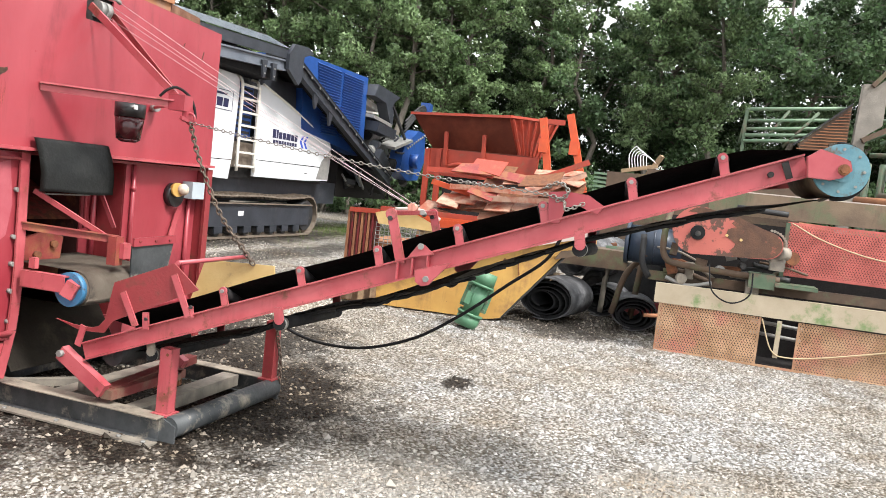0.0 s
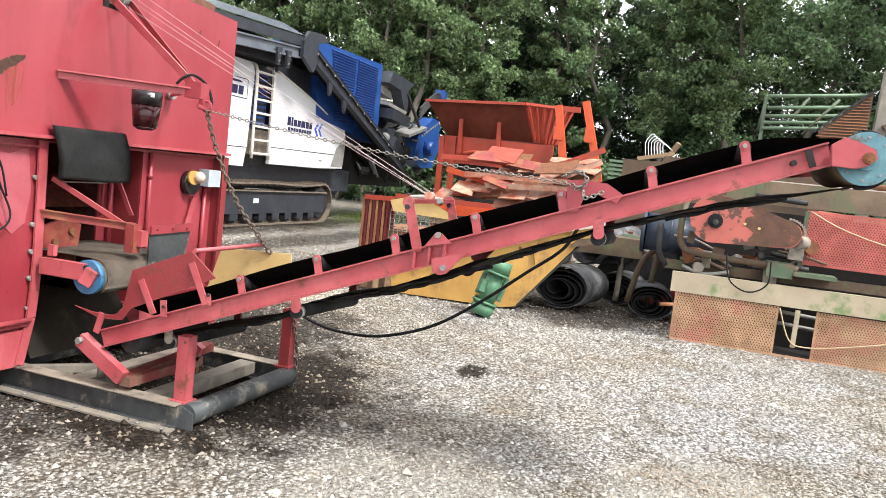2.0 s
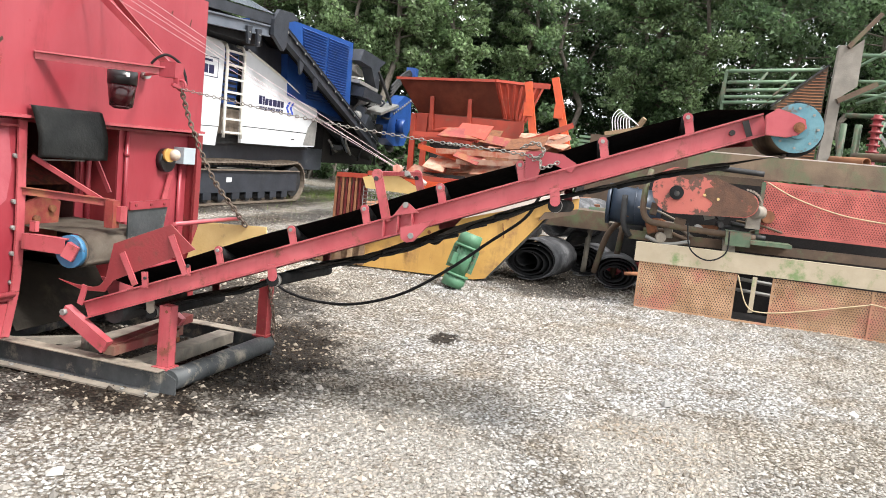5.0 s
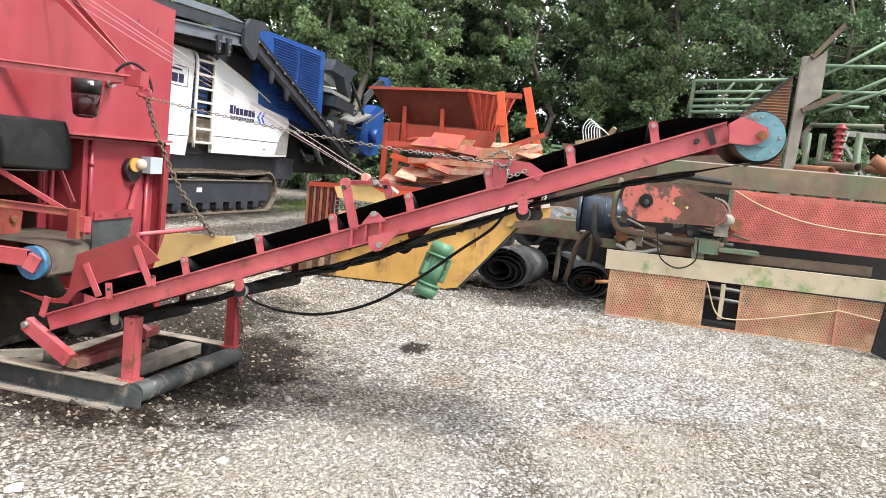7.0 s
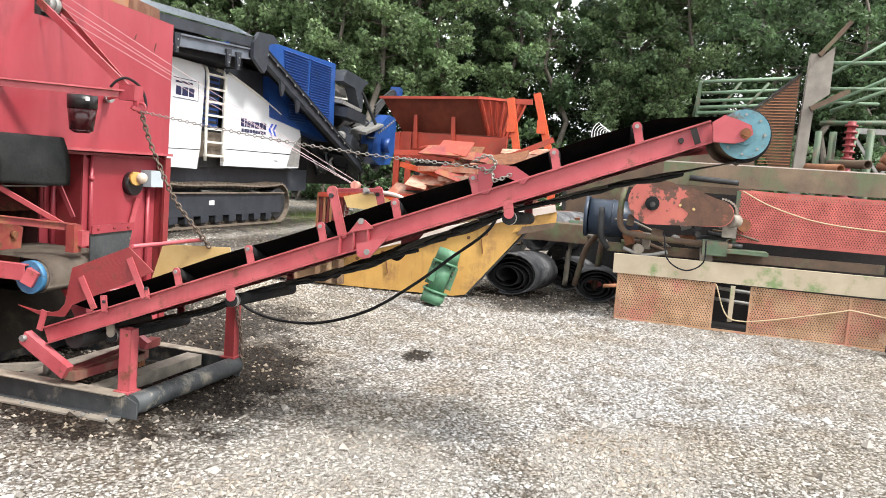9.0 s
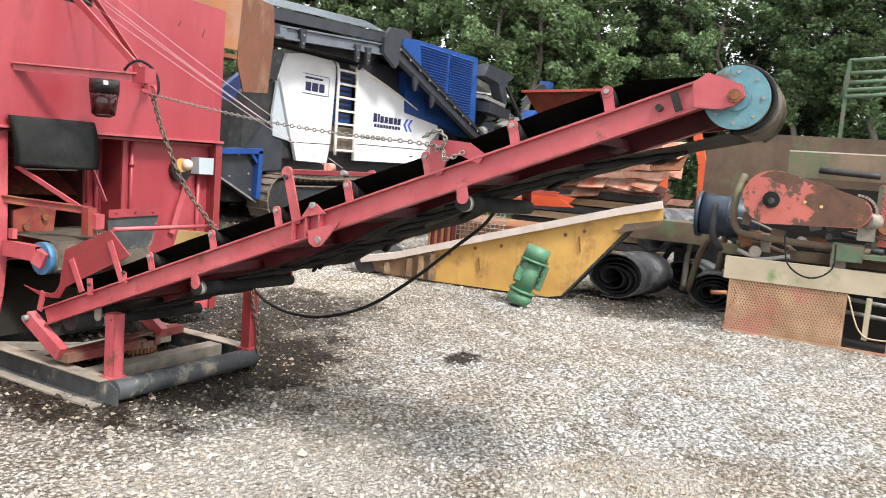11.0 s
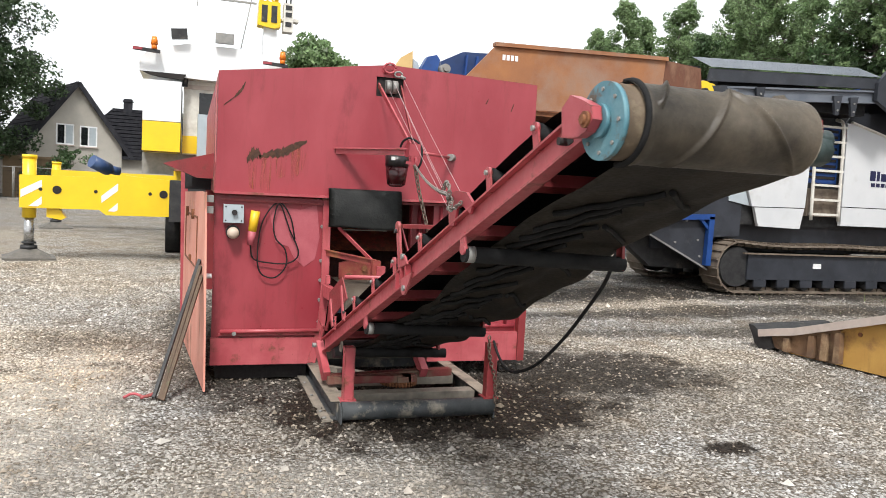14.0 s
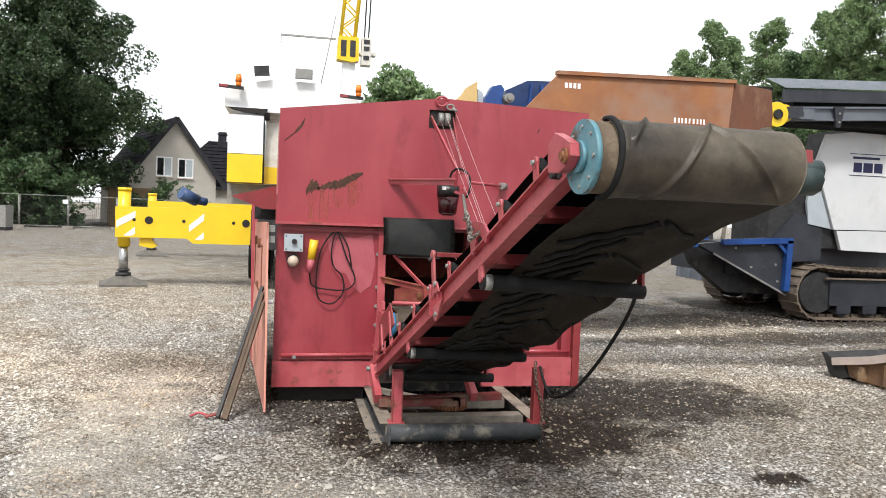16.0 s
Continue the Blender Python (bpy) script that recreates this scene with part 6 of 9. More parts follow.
slab(bm, [(17.3, 1.75), (17.5, 2.55), (18.6, 3.1), (19.2, 3.05), (19.35, 2.2), (18.9, 1.6), (18.0, 1.55)], at_y(5.0), 0.4)
unit_b = part("end_housing", bm, BLUE, crusher, "blue bolted end housing", bevel=0.02)
bm = BM()
cyl(bm, (18.2, 4.55, 2.15), (18.2, 4.8, 2.15), 0.22, 16)
part("motor_cap", bm, BLUE, unit_b)
for a in range(9):
    bm = BM()
    p_ = Vector((17.75 + 0.17 * a, 4.77, 2.50 + 0.062 * a))
    cyl(bm, p_, p_ + Vector((0, 0.03, 0)), 0.04, 6)
    part("bolt", bm, STEEL_GREY, unit_b)
bm = BM()
add_box(bm, pose(19.6, 5.0, 3.8, 0, 0, 10), 0.5, 0.3, 0.5)
part("end_cap", bm, BLUE, crusher, bevel=0.03)
bm = BM()
slab(bm, [(15.1, 3.66), (15.3, 3.98), (16.9, 3.86), (16.5, 3.66), (16.55, 3.05), (16.35, 3.05), (15.9, 3.58)], at_y(5.0), 0.3)
part("mast_bracket", bm, ANTHRACITE, crusher, bevel=0.02)
bm = BM()
bar(bm, (16.4, 4.85, 3.55), (17.6, 4.85, 2.75), 0.07, 0.07)
part("strut", bm, STEEL_DARK, crusher)
for k_ in range(4):
    bm = BM()
    hose(bm, [(17.6, 4.9, 2.95 + 0.1 * k_), (18.2, 4.85, 3.4 + 0.08 * k_), (19.0, 4.9, 3.75 + 0.05 * k_), (19.5, 4.95, 3.6 + 0.06 * k_)], 0.035, 6, 5)
    part("hydraulic_hose", bm, STEEL_DARK, crusher)
# feed hopper of rusty plate with a folded end flap
bm = BM()
slab(bm, [(2.28, 3.43), (1.75, 2.85), (2.0, 2.62), (4.80, 2.70), (4.86, 3.50)], at_y(3.6), 0.04)
hopper = part("feed_hopper", bm, RUST_LIGHT, crusher, "rusty orange feed hopper with pale worn patches")
bm = BM()
bar(bm, (2.26, 3.59, 3.45), (4.88, 3.59, 3.52), 0.10, 0.05)
part("hopper_rim", bm, RUST_LIGHT, hopper)
bm = BM()
slab(bm, [(0, -0.80), (-0.05, 0.0), (0.56, -0.09), (0.60, -0.45), (0.53, -1.35), (0.12, -1.38), (0.0, -1.0)], Matrix.Translation((4.84, 3.62, 3.52)) @ Matrix.Rotation(radians(-12), 4, "Z") @ XZ, 0.03)
end_flap = part("end_flap", bm, material("streaked_rust", (0.145, 0.052, 0.026), (0.09, 0.036, 0.02), 0.75, scale=3, bump=0.2, stretch=(1, 1, 0.35), stain=(0.24, 0.13, 0.075), stain_scale=3.0, stain_lo=0.5, stain_hi=0.7), crusher, "rust brown folded hopper flap")
bm = BM()
span(bm, 2.3, 4.8, 5.9, 5.94, 2.6, 3.45)
span(bm, 2.05, 4.9, 3.62, 5.9, 2.58, 2.64)
part("hopper_back", bm, RUST, hopper)
for x0, w in ((3.98, 0.035), (4.04, 0.03), (4.09, 0.03), (4.14, 0.04), (4.20, 0.03), (4.26, 0.035), (4.32, 0.03), (4.37, 0.03), (4.42, 0.03)):
    bm = BM()
    span(bm, x0, x0 + w * 0.8, 3.574, 3.579, 2.90, 2.97)
    part("stencil_mark", bm, LABEL_WHITE, hopper)
for i in range(4):
    bm = BM()
    span(bm, 2.38 + i * 0.06, 2.42 + i * 0.06, 3.574, 3.579, 3.26, 3.33)
    part("stencil_mark", bm, LABEL_WHITE, hopper)
corners = []
bm = BM()
slab(bm, [(1.50, 2.95), (1.53, 3.20), (1.61, 3.35), (1.74, 3.385), (1.79, 3.32), (1.76, 3.20), (1.80, 2.95)], at_y(4.5), 0.16)
corners.append(part("hopper_arm", bm, BLUE, crusher, "blue curved hopper arm", bevel=0.02))
bm = BM()
slab(bm, [(1.86, 2.95), (1.88, 3.35), (2.20, 3.51), (2.66, 3.53), (2.45, 2.95)], at_y(4.8), 0.3)
corners.append(part("hopper_corner", bm, material("dark_blue_plate", (0.010, 0.030, 0.10), (0.014, 0.042, 0.14), 0.4, scale=4), crusher, "dark blue hopper corner plate", bevel=0.012))
for x_ in (2.22, 2.38):
    bm = BM()
    bar(bm, (x_, 4.62, 2.98), (x_ + 0.03, 4.62, 3.46), 0.03, 0.05, (0, 1, 0))
    corners.append(part("hopper_rib", bm, BLUE, crusher))
bm = BM()
slab(bm, [(1.0, 2.98), (1.10, 3.12), (1.20, 3.22), (1.27, 3.33), (1.43, 3.43), (1.44, 2.98)], at_y(4.6), 0.06)
corners.append(part("hopper_corner", bm, CREAM, crusher, "cream steel corner"))
bm = BM()
slab(bm, [(1.45, 2.98), (1.45, 3.33), (1.52, 3.28), (1.62, 2.98)], at_y(4.62), 0.05)
corners.append(part("hopper_corner", bm, GREY_PLASTIC, crusher, "pale blue-grey corner"))
bm = BM()
cyl(bm, (1.84, 4.3, 3.19), (1.84, 4.5, 3.19), 0.07, 14)
cyl(bm, (1.84, 4.27, 3.19), (1.84, 4.3, 3.19), 0.04, 12)
corners.append(part("hydraulic_ram", bm, STEEL_GREY, crusher))
# frame and cabinet below the hopper
for x in (4.06, 5.05):
    bm = BM()
    bar(bm, (x, 4.1, 0.8 if x < 5 else 1.3), (x, 4.1, 2.58), 0.12, 0.16, (0, 1, 0))
    part("blue_column", bm, BLUE, crusher, bevel=0.01)
bm = BM()
slab(bm, [(4.7, 2.55), (5.35, 2.2), (5.9, 2.6), (5.6, 2.05), (4.85, 2.02)], at_y(4.2), 0.1)
part("blue_bracket", bm, BLUE, crusher)
bm = BM()
span(bm, 3.0, 5.35, 4.3, 4.9, 1.3, 2.55)
cab = part("control_cabinet", bm, STEEL_DARK, crusher, "black control cabinet", bevel=0.02)
for x0, x1, z0, z1, mt in ((4.30, 4.75, 1.50, 1.85, VOID), (4.35, 4.5, 1.95, 2.03, LABEL_WHITE), (4.38, 4.44, 1.60, 1.66, LABEL_WHITE), (4.48, 4.54, 1.60, 1.66, LABEL_WHITE), (4.58, 4.64, 1.60, 1.66, LABEL_WHITE), (4.25, 4.85, 1.72, 1.78, STEEL_GREY), (3.75, 3.98, 1.85, 1.92, GREEN_PALE)):
    bm = BM()
    span(bm, x0, x1, 4.28, 4.297, z0, z1)
    part("control_field", bm, mt, cab)
bm = BM()
bar(bm, (3.9, 4.15, 1.22), (5.0, 4.15, 1.26), 0.1, 0.14)
part("blue_beam", bm, BLUE, crusher, bevel=0.01)
for ob_ in (hopper, end_flap, *corners):
    ob_.matrix_basis = Matrix.Translation((0.25, 0, 0)) @ ob_.matrix_basis
# the whole machine's size and stand, about the yard's near corner
NEAR = Matrix.Translation((-3.4, -3.9, 1.45))
crusher.matrix_basis = NEAR @ Matrix.Scale(0.91, 4) @ NEAR.inverted() @ Matrix.Translation(crusher.location)

# low skip behind the crusher
bm = BM()
span(bm, 9.0, 10.6, 10.4, 12.6, 0.0, 0.42)
for i in range(5):
    span(bm, 8.93, 9.0, 10.4 + i * 0.5, 10.5 + i * 0.5, 0.0, 0.46)
solo("steel_skip", bm, SLATE, "low slate grey ribbed steel skip standing on gravel", "skip")
# ---- yellow vibrating feeder lying on the gravel
FO, FD = Vector((4.50, 0.20, 0)), Vector((0.30, -1.65, 0)).normalized()
FN = Vector((-FD.y, FD.x, 0))  # away from the yard
if FN.x < 0:
    FN = -FN
F_M = Matrix((FD, Vector((0, 0, 1)), FN)).transposed().to_4x4()
F_M.translation = FO


def fd(u, z, d=0.0):
    return FO + FD * u + FN * d + Vector((0, 0, z))


feeder = thing("vibrating_feeder", (4.7, -0.8, 0), "ochre yellow steel vibrating feeder with a pale rim, tipped on gravel", "feeder")
SIDE = [(-0.30, 0.03), (0.30, 0.025), (1.62, 0.02), (1.76, 0.05), (2.42, 0.88), (2.30, 1.00), (1.1, 0.66), (-0.25, 0.27)]
bm = BM()
slab(bm, SIDE, F_M @ Matrix.Translation((0, 0, 0.01)), 0.02)
part("side_plate", bm, YELLOW, feeder)
bm = BM()
slab(bm, SIDE, F_M @ Matrix.Translation((0, 0, 1.25)), 0.02)
part("side_plate", bm, YELLOW, feeder)
bm = BM()
for u0, z0, u1, z1 in ((-0.62, 0.20, -0.20, 0.29), (-0.20, 0.29, 1.1, 0.69), (1.1, 0.69, 2.30, 1.05), (2.30, 1.05, 2.72, 1.16)):
    bar(bm, fd(u0, z0 - 0.02, 0.0), fd(u1, z1 - 0.02, 0.0), 0.17, 0.075)
bmesh.ops.remove_doubles(bm, verts=bm.verts, dist=0.001)
part("top_rim", bm, PALE, feeder, "pale dusty top rim")
bm = BM()
bar(bm, fd(-0.25, 0.27, 0.63), fd(2.4, 1.0, 0.63), 1.22, 0.02)
part("floor_plate", bm, PALE, feeder)
bm = BM()
slab(bm, [(-0.62, 0.18), (-0.20, 0.28), (0.26, 0.40), (0.22, 0.03), (-0.42, 0.05), (-0.55, 0.09)], F_M @ Matrix.Translation((0, 0, -0.012)), 0.02)
NOSE = material("tan_rusty_steel", (0.22, 0.125, 0.065), (0.13, 0.08, 0.05), 0.75, scale=5, bump=0.3, stain=(0.34, 0.24, 0.14), stain_scale=3, stain_lo=0.52, stain_hi=0.66)
part("nose_plate", bm, NOSE, feeder, "rusty tan nose plate")
for u in (-0.28, 0.0, 0.14, 0.28):
    bm = BM()
    slab(bm, [(u - 0.035, 0.05), (u + 0.03, 0.05), (u + 0.02, 0.27 + u * 0.28), (u - 0.03, 0.26 + u * 0.28)], F_M @ Matrix.Translation((0, 0, -0.05)), 0.07)
    part("rib", bm, NOSE, feeder)
bm = BM()
slab(bm, [(-0.78, 0.25), (-0.71, 0.245), (-0.60, 0.18), (-0.50, 0.17), (-0.45, 0.05), (-0.60, 0.0), (-0.68, 0.06), (-0.72, 0.15)], F_M @ Matrix.Translation((0, 0, 0.575)), 1.25)
part("end_lip", bm, STEEL_DARK, feeder, "dark curved steel lip", bevel=0.008)
bm = BM()
bar(bm, fd(1.78, 0.06, 0.4), fd(2.45, 0.88, 0.4), 0.80, 0.02)
part("end_plate", bm, STEEL_DARK, feeder)
bm = BM()
slab(bm, [(2.25, 0.82), (2.42, 0.88), (2.74, 0.98), (2.74, 1.10), (2.30, 1.00)], F_M @ Matrix.Translation((0, 0, 0.0)), 0.05)
part("spout", bm, YELLOW, feeder)
bm = BM()
slab(bm, [(2.30, 0.80), (2.72, 0.92), (2.74, 0.98), (2.36, 0.90)], F_M @ Matrix.Translation((0, 0, -0.02)), 0.07)
part("spout_lip", bm, BROWN_BEAM, feeder)
for u, z in ((0.45, 0.36), (0.75, 0.46), (1.05, 0.52), (1.75, 0.72), (1.95, 0.78)):
    bm = BM()
    cyl(bm, fd(u, z, -0.012), fd(u, z, 0.0), 0.022, 6)
    part("bolt", bm, RUST, feeder)
for u, z, h_ in ((1.90, 0.72, 0.17), (0.80, 0.36, 0.14)):
    bm = BM()
    bar(bm, fd(u, z, -0.016), fd(u + 0.03, z - h_, -0.016), 0.02, 0.01)
    part("hook", bm, RUST, feeder)
# its vibration motor
vm = thing("vibration_motor", (4.2, -1.3, 0), "green cast vibration motor bolted to the feeder's side", "motor")
A0, A1 = Vector((4.13, -1.32, 0.0)), Vector((4.23, -1.48, 0.63))


def vmp(t):
    return A0.lerp(A1, t)


for t0, t1, r0, r1, nm in ((0.03, 0.22, 0.125, 0.125, "end_cover"), (0.22, 0.26, 0.14, 0.14, "flange"), (0.26, 0.72, 0.095, 0.095, "casing"), (0.72, 0.76, 0.14, 0.14, "flange"), (0.76, 0.97, 0.130, 0.122, "end_cover")):
    bm = BM()
    cyl(bm, vmp(t0), vmp(t1), r0, 20, r1)
    part(nm, bm, GREEN_MOTOR, vm, bevel=0.006)
bm = BM()
add_box(bm, axis_frame(vmp(0.35), vmp(0.62)) @ Matrix.Translation((0, 0.0, 0.10)), 0.13, 0.12, 0.07)
part("terminal_box", bm, GREEN_MOTOR, vm, bevel=0.01)
bm = BM()
bar(bm, vmp(0.30) + FN * 0.12, vmp(0.70) + FN * 0.12, 0.30, 0.06, FN)
part("foot", bm, GREEN_MOTOR, vm, bevel=0.006)
for t in (0.30, 0.45, 0.55, 0.70):
    for s_ in (-1, 1):
        bm = BM()
        p = vmp(t) + FD * s_ * 0.12 + FN * 0.02
        cyl(bm, p, p + FN * 0.1, 0.018, 6)
        part("bolt", bm, GREEN_OLD, vm)
for a in range(4):
    bm = BM()
    p = vmp(0.74) + FD * 0.1 * math.cos(a * 1.57) - FN * 0.1 * math.sin(a * 1.57)
    bar(bm, vmp(0.5) + FD * 0.09 * math.cos(a * 1.57 + 0.4) - FN * 0.09 * math.sin(a * 1.57 + 0.4), vmp(0.72) + FD * 0.09 * math.cos(a * 1.57 + 0.4) - FN * 0.09 * math.sin(a * 1.57 + 0.4), 0.02, 0.03)
    part("cooling_rib", bm, GREEN_MOTOR, vm)

# ---- rolls of conveyor belting
def belt_roll(x, y, r, length, turn, label, loose=0.0, seed=0):
    """A coil of belting on its side, its axis turned from x by so many degrees."""
    ob = thing("belt_roll", (x, y, 0), label, "belt roll", "rolls of belting")
    sag = 0.76
    m = pose(x, y, r * sag, 0, 0, turn) @ Matrix.Diagonal((1, 1.08, sag, 1))
    turns = 5
    pts = []
    for i in range(turns * 22 + 1):
        a = 2 * math.pi * i / 22
        q = r * (1 - 0.13 * (turns - i / 22)) + loose * 0.03 * math.sin(a + i * 0.05)
        pts.append((q * math.cos(a - 1.2), q * math.sin(a - 1.2) - 0.0))
    th = 0.016
    cut = len(pts) - 24
    for nm, run, mt in (("inner_coil", pts[:cut + 1], BELT_INNER), ("outer_wrap", pts[cut:], BELT_ROLL)):
        bm = BM()
        rows = []
        for (y_, z_) in run:
            n_ = math.hypot(y_, z_) or 1
            rows.append([bm.verts.new(m @ Vector((xx, y_ * k_, max(-r + 0.002, z_ * k_)))) for xx, k_ in ((-length / 2, 1), (length / 2, 1), (length / 2, 1 - th / n_), (-length / 2, 1 - th / n_))])
        for p, q in zip(rows, rows[1:]):
            for i in range(4):
                f = bm.faces.new((p[i], p[(i + 1) % 4], q[(i + 1) % 4], q[i]))
                f.smooth = i in (0, 2)
        part(nm, bm, mt, ob)
    return ob


# one belting: inner coil darkened for shade, outer wrap paler for its highlight
BELT_INNER = material("shaded_belting", (0.008, 0.008, 0.009), (0.018, 0.018, 0.019), 0.8, scale=5, spec=0.2)
BELT_ROLL = material("grey_black_belting", (0.05, 0.05, 0.053), (0.12, 0.12, 0.125), 0.7, scale=5, bump=0.2, stain=(0.33, 0.33, 0.34), stain_scale=2.5, stain_lo=0.5, stain_hi=0.75, spec=0.3)
belt_roll(5.75, -2.0, 0.35, 0.75, -12, "large roll of grey-black belting, loosely wound", 1.0, 1)
belt_roll(6.75, -2.50, 0.29, 0.6, -8, "roll of black belting with a pale outer edge", 0.6, 2)
belt_roll(5.95, -2.93, 0.28, 0.6, 5, "small roll of black belting beside the steel guard", 0.7, 3)
bm = BM()
pipe(bm, (6.3, -2.05, 0.78), (7.2, -2.50, 0.78), 0.27, 0.02, 22)
solo("rubber_drum", bm, BELT_ROLL, "dark rubber lagged drum lying among the scrap", "drum")
bm = BM()
cyl(bm, (5.22, -2.84, 1.08), (5.26, -3.40, 1.07), 0.21, 26)
cyl(bm, (5.22, -2.80, 1.08), (5.22, -2.84, 1.08), 0.235, 26)
cyl(bm, (5.24, -3.10, 1.08), (5.24, -3.12, 1.08), 0.216, 26)
solo("electric_motor", bm, material("blue_black_paint", (0.02, 0.03, 0.05), (0.03, 0.045, 0.07), 0.4, scale=6), "blue-black cylindrical motor on the scrap machine", "motor", bevel=0.01)
for k_, (pts, r) in enumerate((([(5.6, -2.7, 0.2), (5.55, -2.85, 0.75), (5.5, -3.2, 0.95), (5.45, -3.9, 0.92), (5.4, -4.3, 0.9)], 0.036),
                               ([(6.3, -2.5, 0.1), (6.25, -2.55, 0.7), (6.2, -2.75, 0.8), (6.2, -3.0, 0.72)], 0.036),
                               ([(6.0, -2.9, 0.1), (5.95, -3.0, 1.1), (5.95, -3.1, 1.25)], 0.038), ([(6.4, -2.1, 0.1), (6.3, -2.3, 0.55), (6.2, -2.5, 0.6)], 0.035))):
    bm = BM()
    hose(bm, pts, r, 10, 6)
    solo("bent_pipe", bm, (BROWN_BEAM, STEEL_TOP, BROWN_BEAM, STEEL_DARK)[k_], "bent steel pipe of the scrapped machine", "pipe", "bent pipes")

# ---- scrapped screening machine with perforated guards
XM = 4.72


def perforated(name, y0, y1, z0, z1, x, mat_, parent, pitch=0.027):
    """A guard sheet with rows of real holes."""
    nx, nz = max(2, int((y1 - y0) / pitch)), max(2, int((z1 - z0) / (pitch * 0.87)))
    V, Q = [], []
    pu, pz = (y1 - y0) / nx, (z1 - z0) / nz
    h = 0.20
    for j in range(nz):
        for i in range(nx):
            cy, cz = y0 + (i + 0.5) * pu, z0 + (j + 0.5) * pz
            sh = 0.26 * pu * (1 if j % 2 else -1)
            b0 = len(V)
            for a, b in ((-0.5, -0.5), (0.5, -0.5), (0.5, 0.5), (-0.5, 0.5)):
                V.append((x, cy + a * pu, cz + b * pz))
            for a, b in ((-1, -0.4), (0.0, -1), (1, -0.4), (1, 0.4), (0.0, 1), (-1, 0.4)):
                V.append((x, cy + sh + a * h * pu, cz + b * h * pz))
            o, n_ = b0, b0 + 4
            Q += [(o, o + 1, n_ + 1, n_), (o + 1, o + 2, n_ + 3, n_ + 2), (o + 2, o + 3, n_ + 5, n_ + 4), (o + 3, o, n_, n_ + 5), (o + 1, n_ + 2, n_ + 1, n_ + 1), (o + 3, n_ + 5, n_ + 4, n_ + 4)]
    Q = [q for q in Q if len(set(q)) == 4]
    ob = mesh_np(name, np.array(V), np.array(Q), mat_, parent)
    return ob


MESH_RUST = material("rusty_perforated_sheet", (0.30, 0.17, 0.09), (0.50, 0.31, 0.19), 0.75, scale=4.0, bump=0.15, stain=(0.46, 0.17, 0.13), stain_scale=1.9, stain_lo=0.5, stain_hi=0.66)
MESH_RED = material("red_perforated_sheet", (0.52, 0.13, 0.11), (0.36, 0.085, 0.07), 0.7, scale=5, bump=0.15, stain=(0.30, 0.15, 0.09), stain_scale=2.6)
scrap = thing("scrap_screen", (5.2, -4.6, 0), "scrapped screening machine with rusty perforated guards on gravel", "scrap machine")
perforated("perforated_guard", -4.27, -3.26, 0.02, 0.51, XM, MESH_RUST, scrap)
perforated("perforated_guard", -6.02, -4.63, 0.02, 0.51, XM + 0.01, MESH_RUST, scrap)
bm = BM()
bar(bm, (XM + 0.012, -3.26, 0.014), (XM + 0.012, -6.02, 0.014), 0.03, 0.02)
bar(bm, (XM + 0.012, -3.265, 0.02), (XM + 0.012, -3.265, 0.51), 0.02, 0.02, (0, 1, 0))
bar(bm, (XM + 0.012, -4.265, 0.02), (XM + 0.012, -4.265, 0.51), 0.02, 0.02, (0, 1, 0))
bar(bm, (XM + 0.012, -4.635, 0.02), (XM + 0.012, -4.635, 0.51), 0.02, 0.02, (0, 1, 0))
bar(bm, (XM + 0.005, -5.58, 0.02), (XM + 0.005, -5.58, 0.51), 0.02, 0.02, (0, 1, 0))
part("guard_frame", bm, MESH_RUST, scrap)
bm = BM()
bar(bm, (XM + 0.0, -4.45, 0.12), (XM + 0.0, -4.45, 0.50), 0.03, 0.045, (0, 1, 0))
part("guard_post", bm, OLIVE_BEIGE, scrap, bevel=0.003)
# near-black sheets stand in for the shade behind the perforated guards
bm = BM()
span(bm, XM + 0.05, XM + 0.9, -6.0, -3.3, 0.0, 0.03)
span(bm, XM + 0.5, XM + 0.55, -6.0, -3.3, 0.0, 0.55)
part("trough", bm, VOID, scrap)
for z in (0.30, 0.42):
    bm = BM()
    cyl(bm, (XM + 0.2, -4.7, z), (XM + 0.25, -4.2, z + 0.02), 0.02, 8)
    part("inner_tube", bm, STEEL_GREY, scrap)
bm = BM()
channel(bm, (XM + 0.02, -3.20, 0.615), (XM + 0.02, -6.1, 0.64), 0.07, 0.21, 0.012, both=False, side=1)
part("lower_beam", bm, OLIVE_BEIGE, scrap, bevel=0.002)
bm = BM()
bar(bm, (XM + 0.25, -3.1, 0.77), (XM + 0.25, -5.9, 0.80), 0.03, 0.10)
part("inner_beam", bm, BROWN_BEAM, scrap)
perforated("perforated_guard", -6.15, -4.44, 0.97, 1.49, XM + 0.20, MESH_RED, scrap)
bm = BM()
span(bm, XM + 0.20, XM + 0.24, -4.44, -4.40, 0.94, 1.50)
part("green_edge", bm, GREEN_OLD, scrap)
bm = BM()
bar(bm, (XM + 0.22, -4.42, 0.965), (XM + 0.22, -6.15, 0.97), 0.03, 0.025)
bar(bm, (XM + 0.22, -4.42, 1.495), (XM + 0.22, -6.15, 1.50), 0.03, 0.025)
part("guard_frame", bm, MESH_RED, scrap)
bm = BM()
channel(bm, (XM + 0.28, -3.62, 1.64), (XM + 0.28, -6.25, 1.66), 0.10, 0.24, 0.012, both=False, side=1)
